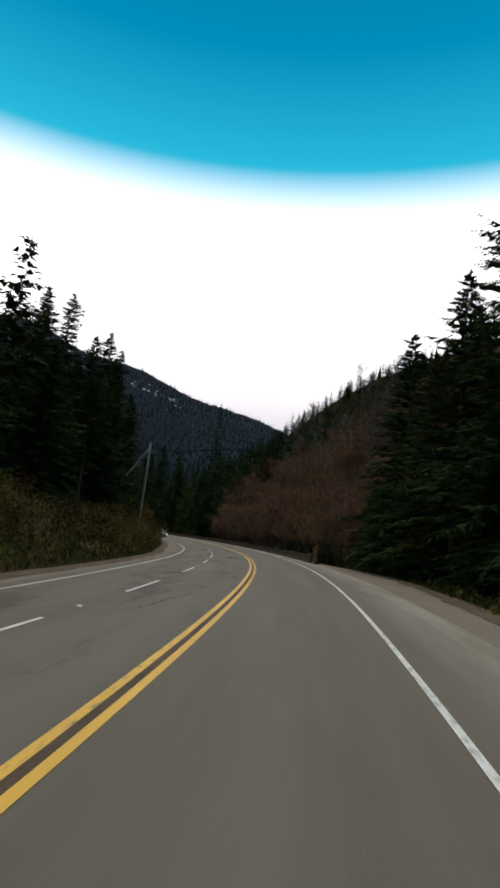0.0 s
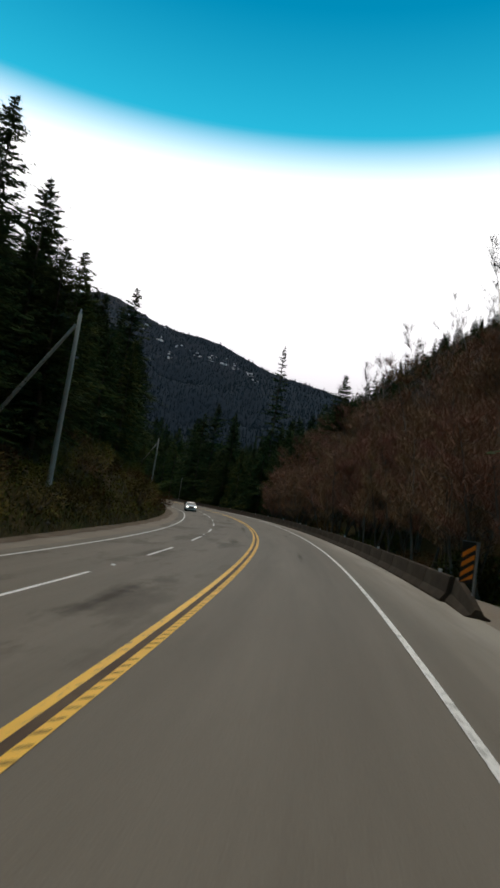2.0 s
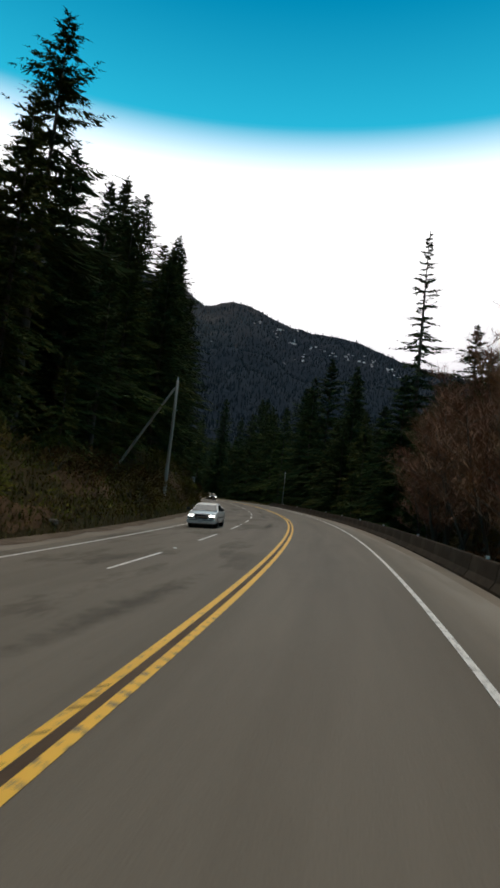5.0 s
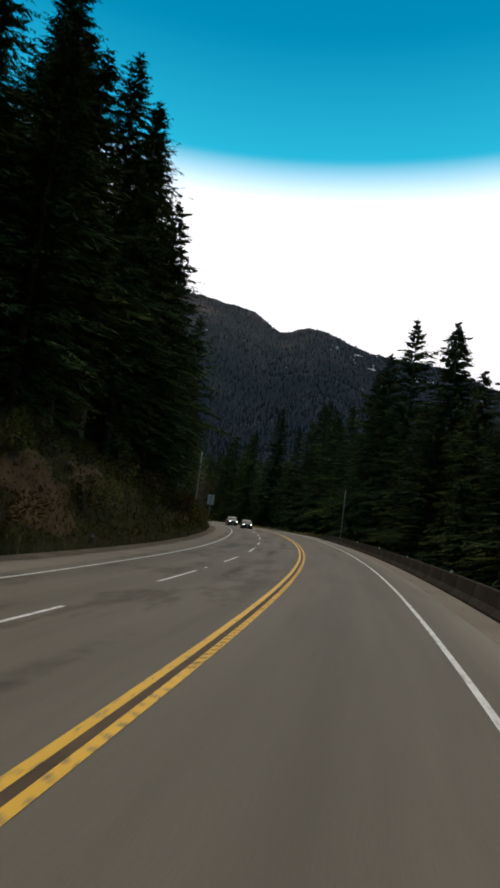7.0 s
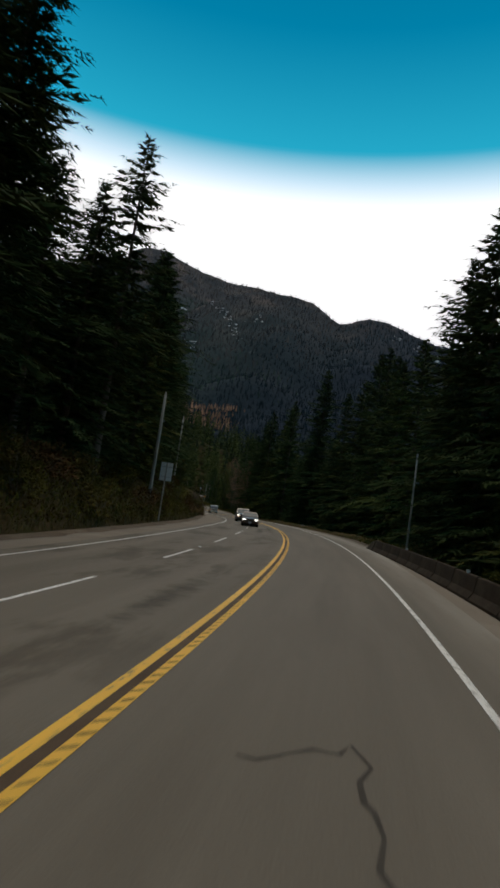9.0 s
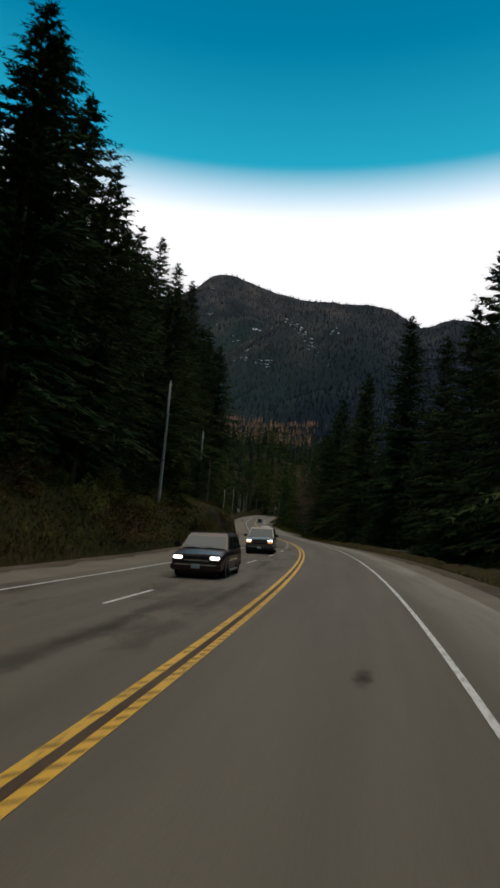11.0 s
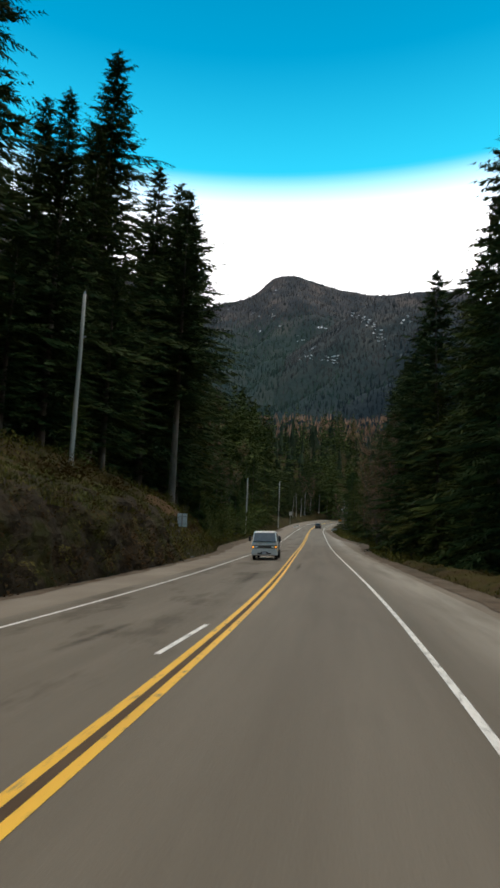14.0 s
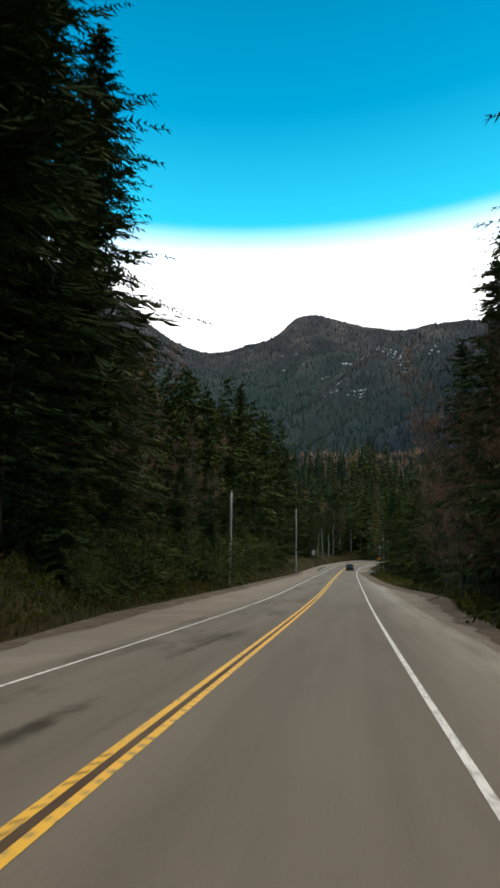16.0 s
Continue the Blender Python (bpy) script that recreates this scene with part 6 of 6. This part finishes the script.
def blades(name, n, where, size, material, label, upright, seed):
    """Countless small leaves or grass blades over the verge, as one mesh."""
    r = np.random.RandomState(seed)
    s, lat = where(r, n)
    p = on_road(s, lat)
    p[:, 2] = ground_z(p[:, 0], p[:, 1]) - 0.02
    a, t = r.uniform(0, math.tau, n), r.uniform(0.05, 1.1, n) if not upright else r.uniform(0.0, 0.6, n)
    ln = size * r.uniform(0.5, 1.5, n)
    d = np.stack([np.cos(a) * np.sin(t), np.sin(a) * np.sin(t), np.cos(t)], -1) * ln[:, None]
    w = np.stack([-np.sin(a), np.cos(a), np.zeros(n)], -1) * (ln * (0.08 if upright else 0.3))[:, None]
    if upright:
        V = np.stack([p - w, p + w, p + d], 1).reshape(-1, 3)
        F = np.arange(3 * n).reshape(-1, 3).tolist()
    else:
        p = p + np.stack([np.zeros(n), np.zeros(n), 0.6 * r.rand(n) ** 2], -1)
        V = np.stack([p - w * .8, p + w * .8, p + d], 1).reshape(-1, 3)
        F = np.arange(3 * n).reshape(-1, 3).tolist()
    return tagged(mesh_ob(name, V, F, material), label, "undergrowth", kind="stuff")


def left_bank(r, n):
    s = r.uniform(-10, 430, n)
    return s, left_edge(s) - 1.0 - 13 * r.rand(n) ** 1.3


def left_bank_low(r, n):
    s = r.uniform(-10, 480, n)
    return s, left_edge(s) - 0.7 - 2.6 * r.rand(n) ** 1.5


def right_verge(r, n):
    q = r.rand(n)
    s = np.where(q < 0.1, r.uniform(228, 248, n), np.where(q < 0.7, r.uniform(343, 480, n), r.uniform(-10, 58, n)))
    return s, right_edge(s) + 0.5 + 5.5 * r.rand(n) ** 1.3


blades("bank_leaves", 95000, left_bank, 0.18, M_SHRUB, "low leafy undergrowth covering the bank", False, 91)
blades("bank_scrub", 80000, left_bank, 0.18, M_BROOM, "dead brown bracken and scrub on the bank", False, 92)
blades("verge_grass", 26000, left_bank_low, 0.32, M_GRASS, "dry yellow grass along the verge", True, 93)


def open_verge(r, n):
    s = r.uniform(244, 350, n)
    return s, right_edge(s) + 0.6 + 8.5 * r.rand(n)


def gravel_rim(r, n):
    """Litter and tufts that thin out from the bank into the gravel."""
    s = r.uniform(-10, 480, n)
    u = 1.0 - 2.1 * r.rand(n) ** 2
    return s, np.where(r.rand(n) < 0.6, left_edge(s) - u, right_edge(s) + u)


blades("rim_litter", 30000, gravel_rim, 0.085, M_BROOM, "brown litter thinning out into the gravel", True, 98)
blades("rim_grass", 14000, gravel_rim, 0.13, M_GRASS, "short dry tufts at the edge of the gravel", True, 99)
blades("verge_grass", 26000, right_verge, 0.30, M_GRASS, "dry yellow grass along the verge", True, 94)
blades("verge_grass", 22000, open_verge, 0.20, M_GRASS, "dry brown grass on the open verge", True, 96)
blades("verge_leaves", 3500, open_verge, 0.13, M_SHRUB, "low green weeds along the verge", False, 97)
blades("verge_leaves", 10000, right_verge, 0.26, M_SHRUB, "low green weeds along the verge", False, 95)


# the low rock cut under the pole, with a mossy top
CUT = [(0.25, -0.4), (0.45, 0.5), (0.6, 1.2), (0.85, 1.9), (1.0, 2.6), (1.35, 3.2), (1.9, 3.7), (2.8, 4.15), (4.0, 4.5), (5.5, 5.0), (7.0, 5.35), (8.6, 5.3)]


def cut_ends(s):
    k = np.clip(np.minimum((s - 293) / 9, (341 - s) / 10), 0, 1)
    return k * k * (3 - 2 * k)


def rock_cut(name, rows, material, label, category):
    ss = np.arange(293, 341.1, 0.4)
    V = []
    for s in ss:
        k, le = float(cut_ends(s)), float(left_edge(s))
        z0 = float(on_road(s, le)[2])
        for a, z in rows:
            crag = 0.0 if z > 3.9 or z < 0 else 0.42 * noise.noise(Vector((s * 0.42, z * 0.7, 3.0))) + 0.22 * noise.noise(Vector((s * 1.3, z * 1.9, 9.0))) + 0.10 * noise.noise(Vector((s * 3.1, z * 4.0, 5.0)))
            x, y, _ = on_road(s, le - a + crag * (0.4 + 0.6 * k))
            V.append((x, y, z0 + z * k - 0.5 * (1 - k) + 0.25 * noise.noise(Vector((s * 0.5, a, 7.0)))))
    return tagged(mesh_ob(name, V, grid_faces(len(ss), len(rows)), material), label, category, kind="structure")


def finer(rows, n):
    a, z = np.array(rows).T
    t, u = np.linspace(0, len(a) - 1, n), np.arange(len(a))
    return list(zip(np.interp(t, u, a), np.interp(t, u, z)))


def face_growth(n, size, material, label, seed):
    """Ferns and moss hanging in the clefts of the rock."""
    r = np.random.RandomState(seed)
    cs, cz = r.uniform(296, 338, 60), r.uniform(0.2, 3.6, 60)
    i = r.randint(0, 60, n)
    s, z = cs[i] + r.normal(0, 0.5, n), np.clip(cz[i] + r.normal(0, 0.3, n), 0, 3.9)
    k = cut_ends(s)
    a = np.interp(z, [c[1] for c in CUT], [c[0] for c in CUT]) - 0.18
    p = on_road(s, left_edge(s) - a)
    p[:, 2] = on_road(s, left_edge(s))[:, 2] + z * k - 0.5 * (1 - k)
    h = np.interp(s, RS, RP)
    q, ln = r.uniform(-1.2, 1.2, n), size * r.uniform(0.5, 1.4, n)
    out = np.stack([np.cos(h + q), np.sin(h + q), r.uniform(-0.9, 0.7, n)], -1) * ln[:, None]
    w = np.stack([-np.sin(h + q), np.cos(h + q), q * 0.2], -1) * (ln * 0.2)[:, None]
    V = np.stack([p - w, p + w, p + out], 1).reshape(-1, 3)
    return tagged(mesh_ob("moss_growth", V, np.arange(3 * n).reshape(-1, 3).tolist(), material), label, "undergrowth", kind="stuff")


M_CLIFF = noisy("mossy_rock_face", [(0.30, (0.020, 0.015, 0.009)), (0.48, (0.048, 0.035, 0.022)), (0.60, (0.038, 0.037, 0.010)), (0.72, (0.060, 0.042, 0.025)), (0.84, (0.11, 0.09, 0.066))], 0.55, 0.95, 8, 0.9, 0.12, 4.0)
M_MOSS = noisy("moss", [(0.3, (0.034, 0.029, 0.010)), (0.48, (0.074, 0.060, 0.016)), (0.60, (0.072, 0.046, 0.022)), (0.72, (0.044, 0.032, 0.017))], 0.8, 0.95, 6, 0.9, 0.08, 6.0)
rock_cut("rock_face", finer(CUT[:8], 24), M_CLIFF, "dark mossy rock cut beside the road", "rock face")
rock_cut("rock_top", CUT[7:], M_MOSS, "mossy top of the rock cut", "bank")


def moss_verge():
    """Hummocks of moss and old litter on the open verge outside the curve."""
    ss, us = np.arange(246, 347.1, 0.7), np.concatenate([np.arange(0.7, 6.0, 0.45), np.arange(6.0, 11.1, 0.8)])
    V = []
    for q in ss:
        for u in us:
            x, y, _ = on_road(q, float(right_edge(q)) + u + 0.35 * noise.noise(Vector((q * 0.5, u, 2.0))))
            fade = min(1.0, (u - 0.7) / 0.9, (11.0 - u) / 2, (q - 246) / 4, (347 - q) / 4)
            lump = 0.16 + 0.34 * noise.noise(Vector((q * 0.45, u * 0.6, 4.0))) + 0.20 * noise.noise(Vector((q * 1.2, u * 1.3, 8.0)))
            V.append((x, y, float(ground_z([x], [y])[0]) - 0.10 + 0.18 * fade + lump * fade))
    ob = mesh_ob("moss_verge", V, [f[::-1] for f in grid_faces(len(ss), len(us))], M_MOSS, None, True)
    return tagged(ob, "olive moss and brown litter in low hummocks on the verge", "verge", kind="structure")


moss_verge()


def cut_growth(n, size, material, label, seed):
    r = np.random.RandomState(seed)
    s, a = r.uniform(294, 340, n), 1.2 + 6.5 * r.rand(n) ** 1.4
    k = cut_ends(s)
    p = on_road(s, left_edge(s) - a)
    p[:, 2] = on_road(s, left_edge(s))[:, 2] + np.interp(a, [c[0] for c in CUT], [c[1] for c in CUT]) * k - 0.5 * (1 - k) - 0.05
    t, q, ln = r.uniform(0, 0.9, n), r.uniform(0, math.tau, n), size * r.uniform(0.5, 1.5, n)
    d = np.stack([np.cos(q) * np.sin(t), np.sin(q) * np.sin(t), np.cos(t)], -1) * ln[:, None]
    w = np.stack([-np.sin(q), np.cos(q), q * 0], -1) * (ln * 0.16)[:, None]
    V = np.stack([p - w, p + w, p + d], 1).reshape(-1, 3)
    return tagged(mesh_ob("moss_growth", V, np.arange(3 * n).reshape(-1, 3).tolist(), material), label, "undergrowth", kind="stuff")


cut_growth(14000, 0.17, M_SHRUB, "olive moss and ferns on top of the rock cut", 71)
cut_growth(9000, 0.20, M_GRASS, "dry grass on top of the rock cut", 72)


face_growth(4200, 0.15, M_SHRUB, "ferns and moss hanging on the rock cut", 73)
face_growth(5000, 0.15, M_BROOM, "dead brown growth hanging on the rock cut", 74)


def rock(seed, r0):
    r = random.Random(seed)
    me = bpy.data.meshes.new("rock")
    bm = bmesh.new()
    bmesh.ops.create_icosphere(bm, subdivisions=2, radius=r0)
    for v in bm.verts:
        k = 1 + 0.45 * noise.noise(v.co * (1.6 / r0) + Vector((seed, 0, 0)))
        v.co = Vector((v.co.x * k * 1.25, v.co.y * k, v.co.z * k * 0.7))
    bm.to_mesh(me)
    bm.free()
    me.materials.append(M_ROCK)
    return tagged(new("rock", me), "pale broken rock lying at the foot of the bank", "rock", "rocks at the verge")


ROCKS = [rock(5, 0.15), rock(6, 0.22), rock(7, 0.11)]
for _ in range(46):
    s_ = rnd.choice([rnd.uniform(60, 180), rnd.uniform(325, 352), rnd.uniform(340, 352), rnd.uniform(380, 470)])
    u_ = rnd.uniform(0.1, 1.3) if rnd.random() < 0.6 else rnd.uniform(1, 5)
    x_, y_, _z = on_road(s_, float(left_edge(s_)) - u_)
    copy_thing(rnd.choice(ROCKS), pose(x_, y_, float(ground_z([x_], [y_])[0]) + 0.05, rnd.uniform(-15, 15), rnd.uniform(-15, 15), rnd.uniform(0, 360)))
for r_ in ROCKS:
    bpy.data.objects.remove(r_)


def log(s, lat, length, r0, turn, seed):
    """A fallen stem with the stubs of its limbs."""
    r = random.Random(seed)
    root = tagged(new("fallen_log"), "grey fallen log lying in the verge grass", "log", "logs on the verge")
    x, y, _ = on_road(s, lat)
    root.matrix_basis = pose(x, y, float(ground_z([x], [y])[0]) + r0 * 0.7, 0, 0, heading(s) + turn)
    V, F = [], []
    pts = [(length * (k / 5 - 0.5), r.uniform(-.08, .08), r.uniform(-.03, .05)) for k in range(6)]
    tapered(V, F, pts, r0, r0 * 0.5, 8)
    F += [tuple(range(8)), tuple(range(len(V) - 8, len(V)))]
    part("stem", V, F, M_PALEBARK, root, smooth=True)
    for k in range(3):
        V, F = [], []
        p = pts[1 + k]
        tube(V, F, p, (p[0] + r.uniform(-.3, .3), p[1] + r.uniform(-.4, .4), p[2] + r.uniform(.25, .5)), 0.03, 0.012, 5)
        part("limb_stub", V, F, M_PALEBARK, root)
    return root


for k_, (s_, la_, ln_, r_, tu_) in enumerate([(288, 10.4, 2.6, 0.13, 70), (297, 11.6, 3.4, 0.15, 20), (303, 10.0, 2.0, 0.10, 115), (310, 10.8, 3.0, 0.14, 50), (316, 9.6, 1.8, 0.09, 95), (268, 11.2, 2.8, 0.12, 35)]):
    log(s_, la_, ln_, r_, tu_, 300 + k_)


# sealed and open cracks wander over the oncoming lanes
def crack(points, width):
    s = np.array([p[0] for p in points], float)
    lat = np.array([p[1] for p in points], float)
    u = np.linspace(0, len(s) - 1, (len(s) - 1) * 7 + 1)
    ss, la = np.interp(u, range(len(s)), s), np.interp(u, range(len(s)), lat)
    r = np.random.RandomState(int(s[0] * 7))
    ss, la = ss + r.uniform(-.10, .10, len(u)), la + r.uniform(-.07, .07, len(u))
    c = on_road(ss, la, 0.005)
    t = np.gradient(c, axis=0)
    nrm = np.stack([-t[:, 1], t[:, 0], t[:, 2] * 0], -1)
    nrm /= np.linalg.norm(nrm, axis=1)[:, None] + 1e-9
    w = (width * r.uniform(0.4, 1.2, len(u)))[:, None]
    V = np.stack([c - nrm * w / 2, c + nrm * w / 2], 1).reshape(-1, 3)
    ob = mesh_ob("crack", V, grid_faces(len(u), 2), M_TAR, road)
    return ob


for pts_, w_ in [([(37.5, -5.9), (38.5, -4.9), (41, -4.1), (43.5, -3.4), (45.0, -2.6)], 0.07), ([(45.0, -2.6), (46.4, -2.9), (46.8, -4.0), (47.0, -4.8)], 0.09), ([(14.5, -1.8), (16.5, -1.6), (19, -1.3)], 0.05),
                 ([(66.5, 3.9), (67, 4.8), (66.6, 5.9)], 0.05), ([(188.5, 1.3), (189, 2.25), (187, 2.4), (184.6, 2.3)], 0.05)]:
    crack(pts_, w_)


def make_stain(name, c, most):
    """A thin film that frays out towards its rim."""
    m, n, l, b = mat(name, 0.8, spec=0.15)
    b.inputs["Base Color"].default_value = (*c, 1)
    uv = n.new("ShaderNodeUVMap").outputs[0]
    ln = n.new("ShaderNodeVectorMath")
    ln.operation = "LENGTH"
    l.new(uv, ln.inputs[0])
    wob = n.new("ShaderNodeMath")
    wob.operation = "MULTIPLY_ADD"
    wob.inputs[1].default_value = 1.5
    l.new(noise_tex(n, l, 2.4, 5, 0.65, coord="Object"), wob.inputs[0])
    l.new(ln.outputs["Value"], wob.inputs[2])
    cover = n.new("ShaderNodeMapRange")
    cover.inputs[1].default_value, cover.inputs[2].default_value = 1.45, 0.85
    cover.inputs[3].default_value, cover.inputs[4].default_value = 0.0, most
    l.new(wob.outputs[0], cover.inputs[0])
    l.new(cover.outputs[0], b.inputs["Alpha"])
    return m


M_STAIN = make_stain("oil_stain", (0.040, 0.034, 0.028), 0.52)
M_FAINTSTAIN = make_stain("faint_stain", (0.050, 0.044, 0.037), 0.34)


def stain(s0, lat0, ds, dl, material=M_FAINTSTAIN, slant=0.0):
    """A dark blot on the asphalt, ds metres long and dl wide, running off to the side by slant."""
    a, b = np.meshgrid(np.linspace(-1, 1, 9), np.linspace(-1, 1, 7), indexing="ij")
    a, b = a.ravel(), b.ravel()
    V = on_road(s0 + a * ds / 2, lat0 + b * dl / 2 + slant * a, 0.003)
    ob = mesh_ob("stain", V, [f[::-1] for f in grid_faces(9, 7)], material, road, True, np.stack([a, b], -1))
    return ob


for s_, la_, ds_, dl_, st_ in [(91.6, 3.08, 2.4, 0.5, 0.1), (235.5, 2.37, 1.8, 0.45, 0.0), (294.6, -1.5, 4.6, 0.95, 0.0), (288.8, -1.75, 6.5, 1.3, -0.15), (346.4, -1.6, 6.5, 0.8, 0.0)]:
    stain(s_, la_, ds_, dl_, M_STAIN, st_)
for s_, la_, ds_, dl_, st_ in [(87.8, 2.42, 5.0, 0.4, 0.05), (68, 2.17, 9.0, 0.38, 0.0), (93, -0.75, 16, 0.6, 0.0), (112, -1.4, 12, 1.2, 0.3), (75, -1.2, 10, 1.0, -0.3), (52, -1.6, 9, 0.8, 0.0), (145, -1.5, 18, 0.9, 0.1), (166, -2.2, 14, 1.0, -0.1), (182.5, -1.95, 16, 1.1, 0.1), (196, -1.3, 12, 1.2, 0.0),
                               (236, -2.0, 16, 1.1, 0.1), (246, -1.0, 18, 0.8, 0.0), (258, -1.7, 13, 0.9, 0.0), (270, -2.4, 11, 0.7, 0.0), (283, -1.0, 11, 0.8, 0.0), (306, -2.2, 6, 0.5, 0.2), (331, 0.75, 16, 0.5, 0.1), (322, -1.2, 12, 0.7, 0.0), (340, -2.2, 11, 0.7, 0.1), (358, -1.5, 14, 0.5, 0.4)]:
    stain(s_, la_, ds_, dl_, M_FAINTSTAIN, st_)


def soil_patch(s0, a0, ds, da, seed):
    """Bare reddish soil where the bank has slipped."""
    r = np.random.RandomState(seed)
    n, m = 30, 6
    t = np.linspace(0, math.tau, n, endpoint=False)
    k = 1 + 0.25 * np.sin(2 * t + r.uniform(0, 6)) + 0.15 * np.sin(5 * t + r.uniform(0, 6)) + r.uniform(-.12, .12, n)
    V = []
    for j in range(m):
        q = (j + 0.3) / (m - 0.7) * k
        s, a = s0 + ds * q * np.cos(t), a0 + da * q * np.sin(t)
        p = on_road(s, left_edge(s) - a)
        p[:, 2] = ground_z(p[:, 0], p[:, 1]) + 0.10 + 0.10 * wave(p[:, 0], p[:, 1], 2.2, seed) - (0.25 if j == m - 1 else 0)
        V.append(p)
    F = [(j * n + i, j * n + (i + 1) % n, (j + 1) * n + (i + 1) % n, (j + 1) * n + i) for j in range(m - 1) for i in range(n)] + [tuple(range(n))]
    return tagged(mesh_ob("soil_patch", np.concatenate(V), F, M_REDSOIL, None, True), "bare reddish soil on the slipped bank", "soil", kind="structure")


for k_, (s_, a_, ds_, da_) in enumerate([(347, 4.2, 4.5, 1.5), (168, 2.4, 4, 1.2), (176, 3.2, 3, 1.0), (122, 1.8, 5, 0.8), (86, 3.4, 2.5, 0.8), (108, 3.6, 4, 1.0), (136, 3.0, 5, 1.1), (58, 3.0, 4, 0.8), (38, 1.8, 4, 0.7)]):
    soil_patch(s_, a_, ds_, da_, 60 + k_)


# the patterns themselves are not part of the place
for pr_ in FIRS + GIANTS + YOUNG + [SNAG, BIRCH, TALLALDER] + ALDERS:
    drop(pr_)
